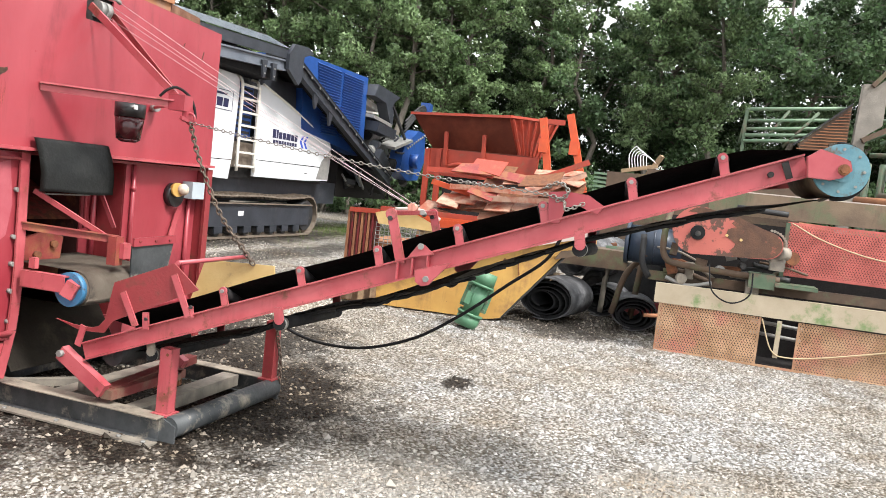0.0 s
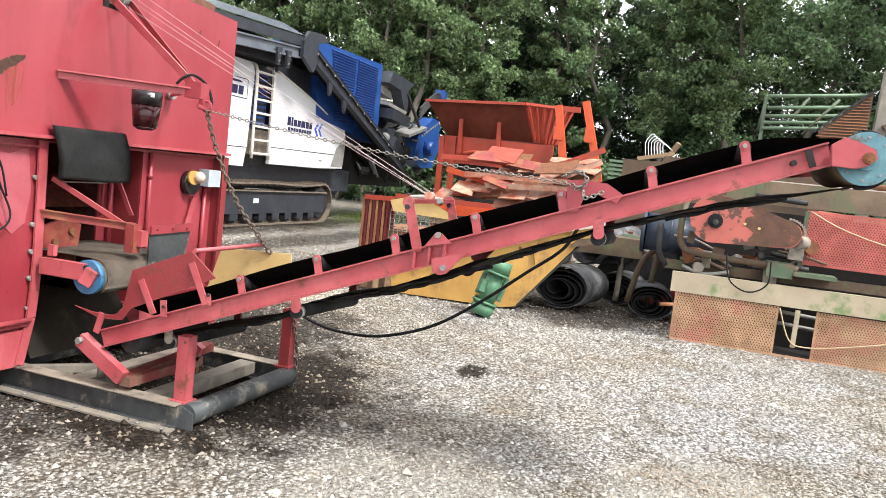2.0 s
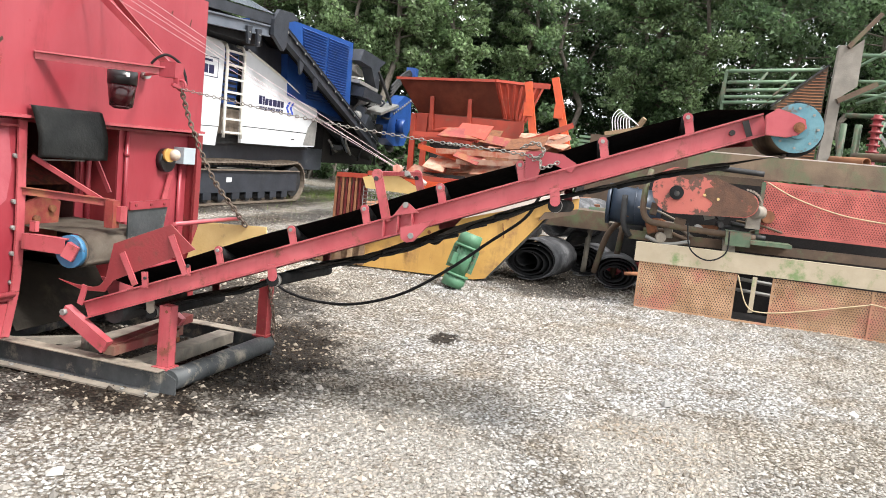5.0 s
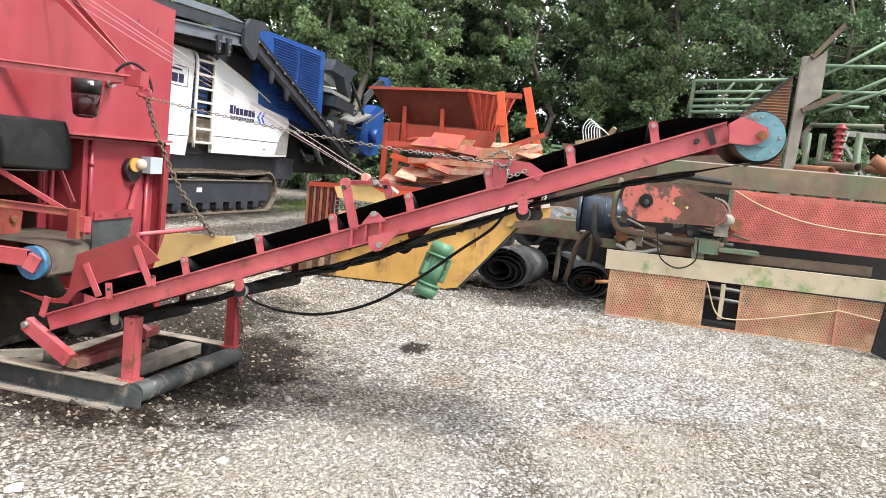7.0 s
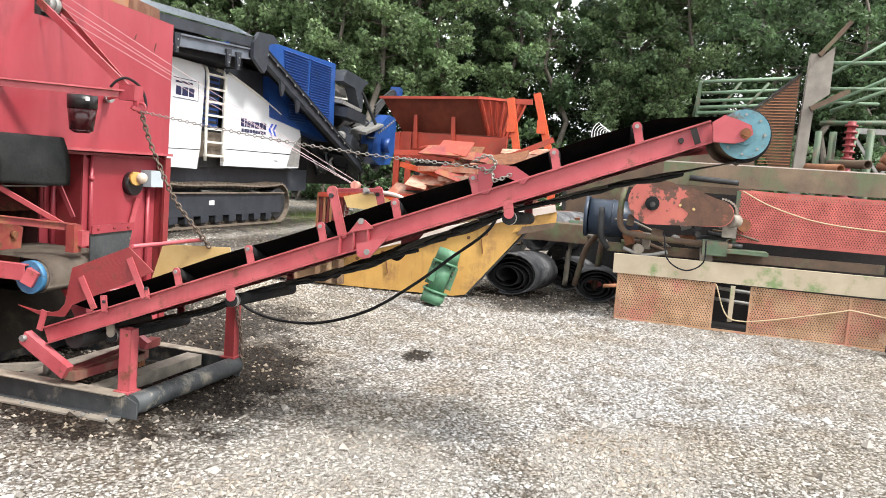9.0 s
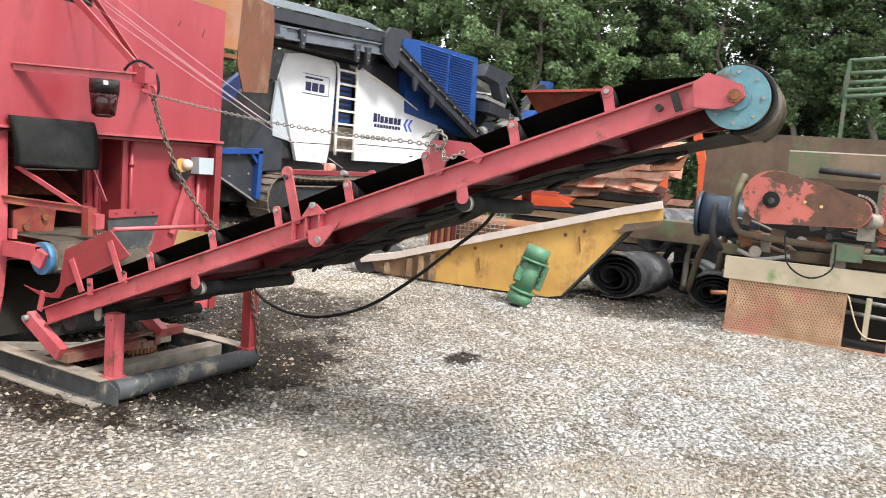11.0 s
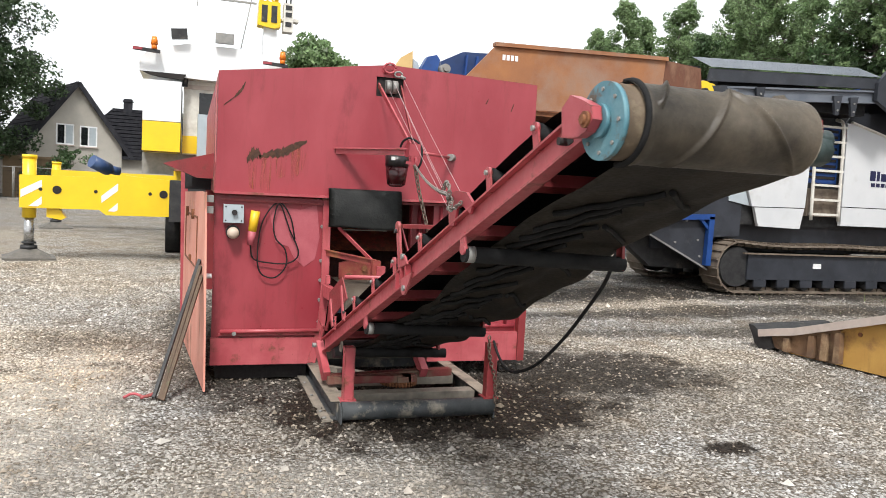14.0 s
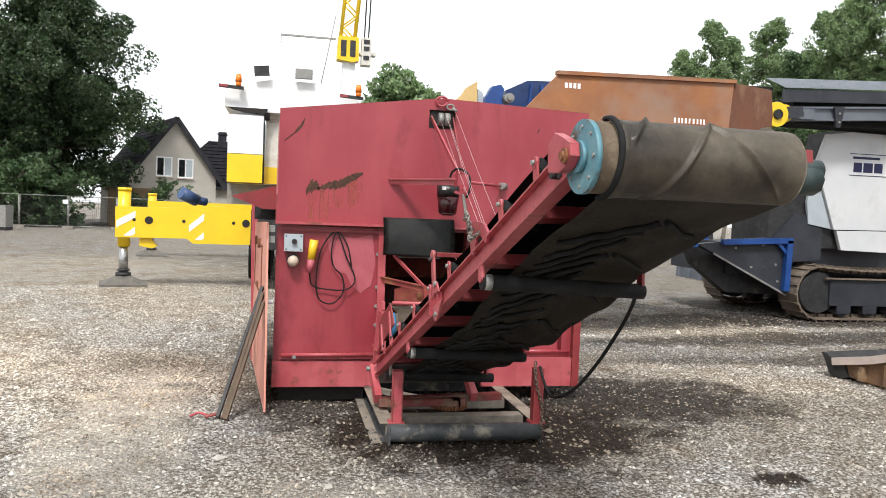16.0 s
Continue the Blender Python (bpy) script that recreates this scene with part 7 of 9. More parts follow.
part("upper_beam", bm, material("tan_rust_beam", (0.19, 0.135, 0.088), (0.115, 0.08, 0.054), 0.75, scale=3, bump=0.25, stain=(0.10, 0.125, 0.065), stain_scale=2.0, stain_lo=0.48, stain_hi=0.64, grime=(0.07, 0.045, 0.03)), scrap, bevel=0.002)
bm = BM()
bar(bm, (XM + 0.28, -3.62, 1.765), (XM + 0.28, -6.25, 1.785), 0.10, 0.012)
part("beam_edge", bm, PALE, scrap)
bm = BM()
span(bm, XM + 0.9, XM + 0.95, -4.6, -2.9, 1.45, 1.95)
part("rear_plate", bm, BROWN_BEAM, scrap)
# near-black block stands in for the shade inside the machine
bm = BM()
span(bm, XM + 0.6, XM + 1.2, -6.2, -3.2, 0.55, 1.45)
part("dark_body", bm, VOID, scrap)
# tubes, links and brackets between the chain guard and the lower beam
rl = random.Random(14)
for k_ in range(30):
    y_, z_, x_ = rl.uniform(-4.5, -3.25), rl.uniform(0.74, 1.14), XM + rl.uniform(0.08, 0.42)
    bm = BM()
    if k_ % 3 == 0:
        hose(bm, [(x_, y_ + 0.22, z_), (x_ + rl.uniform(-0.05, 0.05), y_, z_ + rl.uniform(-0.06, 0.06)), (x_, y_ - 0.25, z_ - rl.uniform(0.0, 0.12))], rl.uniform(0.012, 0.03), 8, 4)
    elif k_ % 3 == 1:
        add_box(bm, pose(x_, y_, z_, rl.uniform(-20, 20), rl.uniform(-15, 15), rl.uniform(-20, 20)), 0.06, rl.uniform(0.06, 0.22), rl.uniform(0.04, 0.14))
    else:
        cyl(bm, (x_ - 0.04, y_, z_), (x_ + 0.05, y_ + 0.02, z_), rl.uniform(0.025, 0.07), 14)
    part("linkage", bm, rl.choice((STEEL_DARK, STEEL_TOP, RUST, BROWN_BEAM, STEEL_GREY, STEEL_DARK)), scrap, bevel=0.004 if k_ % 3 else 0.0)
# chain guard, a drop-shaped box
CX = 4.66
drop = [(-3.55 + 0.26 * math.cos(a), 1.315 + 0.25 * math.sin(a)) for a in np.linspace(math.radians(-80), math.radians(100), 15)] + [(-4.22 + 0.155 * math.cos(a), 1.245 + 0.14 * math.sin(a)) for a in np.linspace(math.radians(110), math.radians(265), 10)]
bm = BM()
slab(bm, drop, at_x(CX + 0.05), 0.11)
GUARD = material("peeling_coral_paint", (0.46, 0.125, 0.095), (0.40, 0.10, 0.08), 0.55, scale=4, bump=0.15, stain=(0.10, 0.05, 0.035), stain_scale=3.0, stain_lo=0.50, stain_hi=0.53)
guard = part("chain_guard", bm, GUARD, scrap, "coral painted chain guard with peeling rust", bevel=0.006)
bm = BM()
cyl(bm, (CX - 0.03, -3.545, 1.295), (CX + 0.0, -3.545, 1.295), 0.075, 16)
part("greasy_hub", bm, BLACK_RUBBER, guard, "black greasy hub")
bm = BM()
cyl(bm, (CX - 0.045, -3.55, 1.285), (CX - 0.03, -3.55, 1.285), 0.03, 10)
part("axle_end", bm, STEEL_DARK, guard)
RUST_SKIN = material("bare_brown_rust", (0.085, 0.045, 0.03), (0.13, 0.065, 0.04), 0.85, scale=9, bump=0.3, stain=(0.30, 0.09, 0.06), stain_scale=5, stain_lo=0.6, stain_hi=0.66)
rgd = random.Random(4)
rim_r = [(-4.22 + 0.145 * math.cos(a), 1.245 + 0.13 * math.sin(a)) for a in np.linspace(math.radians(112), math.radians(262), 12)]
fray = [(-3.86 + rgd.uniform(-0.07, 0.06), z_) for z_ in np.linspace(1.085, 1.50, 13)]
bm = BM()
slab(bm, rim_r + fray, at_x(CX - 0.0065), 0.003)
part("rust_area", bm, RUST_SKIN, guard, "half of the guard rusted bare")
bm = BM()
slab(bm, [(-3.42, 1.50), (-3.50, 1.552), (-3.62, 1.553), (-3.74, 1.53), (-3.80, 1.48), (-3.74, 1.47), (-3.70, 1.495), (-3.66, 1.44), (-3.58, 1.46), (-3.54, 1.50)], at_x(CX - 0.0065), 0.003)
part("rust_area", bm, RUST_SKIN, guard)
for y, z in ((-3.83, 1.30), (-3.97, 1.27)):
    bm = BM()
    cyl(bm, (CX - 0.015, y, z), (CX + 0.0, y, z), 0.016, 6)
    part("bolt", bm, CREAM, guard)
for i in range(18):
    a = math.radians(95 + i * 10)
    bm = BM()
    cyl(bm, (CX + 0.06, -4.24 + 0.17 * math.cos(a), 1.25 + 0.15 * math.sin(a)), (CX + 0.10, -4.24 + 0.17 * math.cos(a), 1.25 + 0.15 * math.sin(a)), 0.014, 6)
    part("chain_link", bm, STEEL_TOP, scrap)
bm = BM()
cyl(bm, (CX + 0.03, -4.34, 1.18), (CX + 0.12, -4.42, 1.18), 0.07, 12)
span(bm, CX + 0.05, CX + 0.15, -4.42, -4.28, 1.0, 1.12)
part("gearbox", bm, STEEL_TOP, scrap, bevel=0.006)
for pts, r, mt in (([(CX + 0.25, -3.25, 1.5), (CX + 0.1, -3.22, 1.3), (CX + 0.1, -3.25, 1.0), (CX + 0.12, -3.5, 0.93), (CX + 0.15, -4.4, 0.90)], 0.034, BROWN_BEAM), ([(CX + 0.3, -3.0, 1.2), (CX + 0.25, -3.02, 0.9), (CX + 0.3, -3.1, 0.75)], 0.034, STEEL_DARK),
                   ([(CX + 0.2, -3.9, 1.6), (CX + 0.2, -4.4, 1.58)], 0.03, STEEL_DARK)):
    bm = BM()
    hose(bm, pts, r, 9, 6)
    part("pipework", bm, mt, scrap)
bm = BM()
span(bm, CX + 0.05, CX + 0.3, -4.35, -4.1, 0.80, 0.95)
span(bm, CX + 0.02, CX + 0.3, -4.75, -4.35, 0.84, 0.88)
part("bracket", bm, GREEN_OLD, scrap, bevel=0.005)
bm = BM()
hose(bm, [(CX - 0.01, -3.7, 0.98), (CX - 0.04, -3.76, 0.72), (CX - 0.04, -3.95, 0.62), (CX - 0.03, -4.12, 0.72), (CX - 0.01, -4.13, 0.95)], 0.008)
part("loose_wire", bm, BLACK_RUBBER, scrap)
for pts in ([(4.90, -4.45, 1.50), (4.88, -4.75, 1.36), (4.88, -5.2, 1.24), (4.88, -5.7, 1.20), (4.88, -6.1, 1.20)], [(4.70, -4.28, 0.50), (4.70, -4.40, 0.20), (4.70, -4.55, 0.14), (4.70, -4.9, 0.20), (4.70, -5.5, 0.36), (4.70, -5.6, 0.38), (4.70, -6.0, 0.33)]):
    bm = BM()
    hose(bm, pts, 0.007, 6, 5)
    solo("rope", bm, ROPE, "thin beige rope slung over the perforated guards", "rope", "ropes on the guards")
bm = BM()
slab(bm, [(-6.0, 0.0), (-5.86, 0.05), (-5.92, 0.55), (-6.1, 0.72), (-6.9, 0.6), (-6.9, 0.0)], at_x(4.40), 0.04)
solo("rubber_mat", bm, BLACK_RUBBER, "dark rubber sheet leaning on the scrap", "rubber sheet")
bm = BM()
cyl(bm, (4.62, -3.12, 0.36), (4.62, -3.26, 0.38), 0.02, 10)
solo("steel_stub", bm, RUST_PANEL, "rusty pipe stub sticking out of the guard", "pipe stub")

# ---- frames and beams stacked behind
rack = thing("tube_rack", (6.5, -4.5, 0), "pale green tubular steel rack standing upright among scrap", "rack")
for z0, ya in ((2.84, -3.97), (2.70, -3.97), (2.60, -3.96), (2.52, -3.95), (2.45, -3.94)):
    bm = BM()
    cyl(bm, (6.5, ya, z0), (6.55, -5.10, z0 + 0.10), 0.022, 8)
    part("rail", bm, GREEN_PALE, rack)
for ya, yb in ((-3.95, -3.90), (-4.42, -4.15), (-4.75, -4.40)):
    bm = BM()
    cyl(bm, (6.52, ya, 2.86), (6.52, yb, 2.42), 0.018, 8)
    part("brace", bm, GREEN_OLD, rack)
bm = BM()
bar(bm, (6.52, -3.94, 0.0), (6.52, -3.94, 2.84), 0.04, 0.04, (0, 1, 0))
part("post", bm, GREEN_OLD, rack)
conc = BM()
add_box(conc, pose(6.45, -5.17, 1.6, 2.0), 0.14, 0.125, 3.22)
solo("concrete_post", conc, CONCRETE, "weathered pale post standing among the scrap", "post", bevel=0.012)
bm = BM()
slab(bm, [(-4.55, 2.46), (-5.08, 2.96), (-5.08, 1.78), (-4.9, 1.72)], at_x(6.42), 0.03)
gp = solo("ribbed_panel", bm, BROWN_BEAM, "brown ribbed steel panel with a slanted top", "steel panel")
for i in range(30):
    z = 1.83 + i * 0.036
    ya = -4.75 - 0.0 * i
    bm = BM()
    bar(bm, (6.395, max(-5.06, -4.70 - 0.12 * abs(1.9 - z) if z < 2.4 else -4.55 - (z - 2.46) * 1.05 - 0.05), z), (6.395, -5.07, z + 0.01), 0.012, 0.012)
    part("rib", bm, RUST_PANEL, gp)
bm = BM()
bar(bm, (6.40, -4.5, 2.44), (6.40, -5.08, 2.97), 0.06, 0.02)
part("panel_edge", bm, STEEL_DARK, gp)
bm = BM()
slab(bm, [(-5.27, 3.16), (-5.42, 3.30), (-5.42, 2.74), (-5.27, 2.62)], at_x(6.40), 0.03)
solo("steel_plate", bm, CONCRETE, "pale upright steel plate", "steel plate")
bm = BM()
bar(bm, (6.35, -5.25, 3.18), (6.35, -5.55, 3.58), 0.10, 0.05)
solo("steel_angle", bm, BROWN_BEAM, "dark slanting steel angle above the plate", "steel angle")
bm = BM()
bar(bm, (6.35, -5.22, 2.55), (6.35, -5.62, 2.78), 0.10, 0.06)
solo("steel_angle", bm, BROWN_BEAM, "dark slanting steel angle below the plate", "steel angle")
rack2 = thing("lattice_rack", (7.0, -6.2, 0), "green tubular lattice rack leaning among scrap", "rack")
for a, b, r in (((7.0, -5.45, 3.20), (7.0, -6.6, 3.25), 0.025), ((7.0, -5.45, 2.88), (7.0, -6.5, 2.92), 0.022), ((7.0, -5.45, 2.72), (7.0, -6.1, 2.72), 0.02), ((7.0, -5.35, 2.95), (7.0, -6.2, 3.55), 0.02), ((7.0, -5.40, 2.62), (7.0, -6.9, 3.45), 0.022), ((7.0, -5.55, 2.60), (7.0, -6.9, 3.25), 0.025),
                ((7.0, -5.45, 2.35), (7.0, -5.45, 0.0), 0.04), ((7.0, -5.62, 2.35), (7.0, -5.62, 0.0), 0.045), ((7.0, -5.9, 2.4), (7.0, -5.75, 1.4), 0.02), ((7.0, -6.05, 2.4), (7.0, -6.05, 0.0), 0.045), ((7.0, -5.45, 2.45), (7.0, -6.3, 2.50), 0.03)):
    bm = BM()
    cyl(bm, a, b, r, 8)
    part("tube", bm, GREEN_PALE if r < 0.03 else GREEN_OLD, rack2)
bm = BM()
cyl(bm, (6.9, -5.8, 0.0), (6.9, -5.8, 2.48), 0.05, 12)
for i in range(13):
    cyl(bm, (6.9, -5.8, 1.43 + i * 0.082), (6.9, -5.8, 1.455 + i * 0.082), 0.078, 12)
solo("rusty_spindle", bm, RED_DARK, "rust red ribbed spindle standing upright", "spindle")
rp = random.Random(3)
for k_ in range(9):
    y = -5.35 - 0.28 * k_
    z = 1.83 + 0.07 * (k_ % 3)
    bm = BM()
    pipe(bm, (5.6 + 0.1 * rp.random(), y - 0.15, z), (6.6, y + rp.uniform(-0.3, 0.5), z + 0.03), 0.05, 0.008, 12)
    solo("steel_pipe", bm, rp.choice((STEEL_DARK, RUST_PANEL, BROWN_BEAM)), "rusty open steel pipe lying on the scrap", "pipe", "pipes on the scrap")
bm = BM()
hose(bm, [(5.6, -5.9, 2.0), (5.6, -6.2, 1.85), (5.6, -6.6, 1.85), (5.6, -6.9, 2.02)], 0.07, 10, 5)
solo("bent_pipe", bm, RUST_PANEL, "thick bent rusty pipe on top of the scrap", "pipe", "bent pipes")
truss = thing("lattice_girder", (9.0, -7.4, 0), "long grey lattice girder lying behind the scrap", "girder")
for z in (1.9, 2.55):
    bm = BM()
    bar(bm, (9.0, -6.2, z), (9.0, -9.5, z), 0.08, 0.08)
    part("chord", bm, STEEL_GREY, truss)
for i in range(7):
    bm = BM()
    bar(bm, (9.0, -6.2 - i * 0.45, 1.9 if i % 2 else 2.55), (9.0, -6.65 - i * 0.45, 2.55 if i % 2 else 1.9), 0.04, 0.04)
    part("diagonal", bm, STEEL_GREY, truss)
for y in (-6.4, -9.2):
    bm = BM()
    bar(bm, (9.0, y, 0.0), (9.0, y, 1.9), 0.1, 0.1, (0, 1, 0))
    part("support", bm, STEEL_DARK, truss)
# green and brown clutter under the frames
for k_ in range(34):
    x, y, z = rp.uniform(5.9, 8.2), rp.uniform(-6.8, -1.9), rp.uniform(0.15, 1.5)
    if y > -3.0:
        z = min(z, 0.9)
    bm = BM()
    if k_ % 2:
        add_box(bm, pose(x, y, z, rp.uniform(-8, 8), rp.uniform(-8, 8), rp.uniform(-40, 40)), rp.uniform(0.2, 0.9), rp.uniform(0.3, 1.3), rp.uniform(0.06, 0.4))
    else:
        cyl(bm, (x, y - rp.uniform(0.3, 0.9), z), (x + rp.uniform(-0.3, 0.3), y + rp.uniform(0.3, 0.9), z + rp.uniform(-0.1, 0.1)), rp.uniform(0.03, 0.12), 10)
    solo("scrap_piece", bm, rp.choice((BROWN_BEAM, RUST, GREEN_OLD, STEEL_DARK, RUST, STEEL_DARK, RED_DARK)), "rusty steel scrap piece heaped behind the guards", "scrap", "scrap heap", bevel=0.006)
for k_, (x0, y0, y1, z0, z1) in enumerate(((6.0, -6.6, -3.4, 0.0, 1.25), (7.0, -6.8, -2.2, 0.0, 0.9))):
    bm = BM()
    span(bm, x0, x0 + 0.9, y0, y1, z0, z1)
    solo("machine_block", bm, STEEL_DARK, "dark rusty machine body under the scrap", "scrap machine", bevel=0.03)

# ---- orange-red hopper machine with scrap plates
HX = 14.0
hop = thing("hopper_machine", (14.8, 1.3, 0), "orange-red steel hopper on a frame, heaped round with scrap", "hopper")
# hopper plate darkened to brown-red: the overhang's shade in the colour
HOPPER_SHADED = material("shaded_hopper_plate", (0.13, 0.03, 0.016), (0.18, 0.04, 0.02), 0.65, scale=2.5, bump=0.15, stain=(0.22, 0.06, 0.03), stain_scale=2.0, stain_lo=0.5, stain_hi=0.7)


def quad_plate(corners, t=0.03):
    """A plate through four corners."""
    b = BM()
    b.faces.new([b.verts.new(p) for p in corners])
    bmesh.ops.solidify(b, geom=b.faces[:], thickness=t)
    return b


part("front_plate", quad_plate(((HX - 0.25, 3.15, 3.14), (HX - 0.25, 0.80, 3.24), (HX + 0.15, 0.60, 2.42), (HX + 0.15, 2.72, 2.40))), HOPPER_SHADED, hop, "slanting hopper front, brown-red for the shade under its rim")
part("side_plate", quad_plate(((HX - 0.25, 0.80, 3.24), (HX + 1.5, -0.05, 3.36), (HX + 1.2, 0.25, 2.42), (HX + 0.15, 0.60, 2.42))), ORANGE, hop)
part("side_plate", quad_plate(((HX - 0.25, 3.15, 3.14), (HX + 0.15, 2.72, 2.40), (HX + 1.3, 2.6, 2.40), (HX + 1.6, 3.3, 3.24))), ORANGE, hop)
part("rear_plate", quad_plate(((HX + 1.5, -0.05, 3.36), (HX + 1.6, 3.3, 3.24), (HX + 1.3, 2.6, 2.40), (HX + 1.2, 0.25, 2.42))), HOPPER_SHADED, hop)
bm = BM()
bar(bm, (HX - 0.28, 3.20, 3.15), (HX - 0.28, 0.78, 3.25), 0.08, 0.06)
part("rim", bm, ORANGE, hop)
bm = BM()
bar(bm, (HX - 0.26, 0.80, 3.26), (HX + 1.5, -0.08, 3.38), 0.08, 0.06)
part("rim", bm, ORANGE, hop)
for i in range(7):
    a, b = Vector((HX - 0.15, 0.74, 3.2)).lerp(Vector((HX + 1.4, -0.02, 3.32)), i / 6), Vector((HX + 0.2, 0.57, 2.46)).lerp(Vector((HX + 1.15, 0.28, 2.46)), i / 6)
    bm = BM()
    bar(bm, a + Vector((-0.02, -0.03, 0)), b + Vector((-0.02, -0.03, 0)), 0.05, 0.04, (0, 1, 0))
    part("rib", bm, ORANGE, hop)
for y in (2.32, 1.38):
    bm = BM()
    bar(bm, (HX - 0.10, y, 2.80), (HX - 0.06, y - 0.03, 2.0), 0.07, 0.09, (0, 1, 0))
    part("rib", bm, ORANGE, hop)
for y, z1 in ((2.75, 2.36), (2.45, 2.36), (0.1, 2.4)):
    bm = BM()
    bar(bm, (HX, y, 0.0), (HX, y + 0.02, z1), 0.12, 0.12, (0, 1, 0))
    part("leg", bm, ORANGE, hop, bevel=0.01)
bm = BM()
span(bm, HX, HX + 0.06, 0.12, 2.78, 1.75, 2.38)
part("side_beam", bm, ORANGE, hop, bevel=0.01)
bm = BM()
hose(bm, [(HX - 0.08, 2.2, 1.98), (HX - 0.1, 1.9, 2.05), (HX - 0.08, 1.6, 1.95), (HX - 0.08, 1.3, 1.98)], 0.05, 8, 5)
part("hose", bm, ORANGE, hop)
bm = BM()
span(bm, HX + 0.3, HX + 1.2, 0.3, 2.4, 0.0, 2.3)
part("dark_body", bm, STEEL_DARK, hop)
for (a, b, w) in (((HX - 0.4, -0.02, 3.27), (HX - 0.4, -0.30, 1.9), 0.16), ((HX - 0.4, -0.62, 3.40), (HX - 0.4, -1.10, 1.75), 0.16)):
    bm = BM()
    channel(bm, a, b, w, 0.12, 0.02, (1, 0, 0), both=False)
    bar(bm, b, (b[0], b[1] - 0.1, 0.0), w, 0.12, (1, 0, 0))
    ob = solo("steel_upright", bm, ORANGE_BRIGHT, "bright orange channel post leaning upright", "steel post", "orange uprights")
    bm = BM()
    p = Vector(a).lerp(Vector(b), 0.45)
    add_box(bm, Matrix.Translation(p + Vector((-0.06, 0.04, 0))), 0.12, 0.2, 0.3)
    part("bracket", bm, ORANGE_BRIGHT, ob)
bm = BM()
bar(bm, (HX + 0.3, 0.1, 3.27), (HX + 0.3, -0.4, 3.27), 0.1, 0.12)
part("arm", bm, ORANGE, hop)
rq = random.Random(21)
for k_ in range(46):  # heap of plates
    f = k_ / 45
    y, z = rq.uniform(-1.5, 0.75), 1.0 + 0.9 * f + rq.uniform(-0.05, 0.05)
    if y > 0.2:
        z -= 0.3
    bm = BM()
    w, d = rq.uniform(0.35, 1.05), rq.uniform(0.2, 0.6)
    nrm = Vector((-0.75 + rq.uniform(-0.25, 0.35), rq.uniform(-0.3, 0.3), 1.0)).normalized()
    along = Vector((rq.uniform(-0.3, 0.3), 1, 0))
    along = (along - nrm * along.dot(nrm)).normalized()
    mm = Matrix((along, nrm.cross(along), nrm)).transposed().to_4x4()
    mm.translation = (9.3 + rq.uniform(-0.5, 0.7), y, z)
    slab(bm, [(-w / 2, -d / 2), (w / 2 * rq.uniform(0.6, 1), -d / 2), (w / 2, d / 2 * rq.uniform(0.3, 1)), (-w / 2 * rq.uniform(0.7, 1), d / 2)], mm, 0.018)
    solo("scrap_plate", bm, (PLATE_SCRAP, RUSTY_RED, PLATE_SCRAP, ORANGE, PLATE_SCRAP, RUST)[k_ % 6], "peeling orange and cream scrap plate on the heap", "scrap plate", "scrap plates on the heap")
for a, b in (((9.1, 0.9, 1.55), (9.0, -0.6, 1.25)), ((9.1, -0.9, 1.75), (9.2, -1.75, 2.15)), ((9.0, -1.0, 1.55), (9.3, -1.7, 1.95)), ((8.9, 0.5, 1.5), (8.8, -1.3, 1.55)), ((8.8, 0.1, 1.35), (8.8, -1.6, 1.45)), ((9.0, 1.0, 1.75), (9.2, 0.0, 1.8))):
    bm = BM()
    channel(bm, a, b, 0.10, 0.09, 0.012, both=False)
    solo("scrap_beam", bm, rq.choice((ORANGE, ORANGE_BRIGHT, PLATE_SCRAP)), "orange scrap steel channel lying on the heap", "scrap beam", "scrap beams on the heap")
for k_ in range(8):
    bm = BM()
    add_box(bm, pose(9.4, -0.2 + 0.05 * (k_ % 3), 0.14 + k_ * 0.13, 0, 0, 90 + 4 * (k_ % 3)), 2.4, 0.9, 0.11)
    solo("timber", bm, STEEL_DARK if k_ % 2 else WOOD, "dark timber stacked under the scrap plates", "timber", "stacked timbers", bevel=0.01)
# low orange frame with upright bars
lowf = thing("low_frame", (7.2, 0.6, 0), "orange-red low frame with a mesh basket and cream plates", "steel frame")
for y0, y1, z in ((1.45, 0.95, 0.98), (0.95, -0.55, 1.05)):
    bm = BM()
    channel(bm, (7.0, y0, z), (7.0, y1, z + 0.02), 0.07, 0.07, 0.012, both=False)
    part("top_rail", bm, ORANGE, lowf)
for i in range(8):
    bm = BM()
    bar(bm, (7.0 + 0.03 * (i % 2), 1.46 - i * 0.055, 0.0), (7.0 + 0.03 * (i % 2), 1.46 - i * 0.055, 0.97), 0.03, 0.03, (0, 1, 0))
    part("bar", bm, RED_DARK if i % 2 else RUST_PANEL, lowf)
bm = BM()
span(bm, 7.05, 7.09, 0.98, 1.50, 0.0, 0.96)
part("bar_backing", bm, RED_DUSTY, lowf)
bm = BM()
slab(bm, [(1.02, 0.98), (0.55, 1.10), (-0.15, 0.80), (0.95, 0.82)], at_x(6.96), 0.02)
part("cream_plate", bm, CREAM, lowf, "bent cream plate")
bm = BM()
slab(bm, [(0.55, 1.0), (-0.1, 1.08), (-0.65, 1.02), (-0.55, 0.92), (0.2, 0.92)], at_x(7.4), 0.02)
slab(bm, [(0.4, 0.96), (-0.5, 1.0), (-0.7, 0.9), (0.3, 0.85)], at_x(7.25), 0.02)
part("orange_plate", bm, ORANGE_BRIGHT, lowf)
bm = BM()
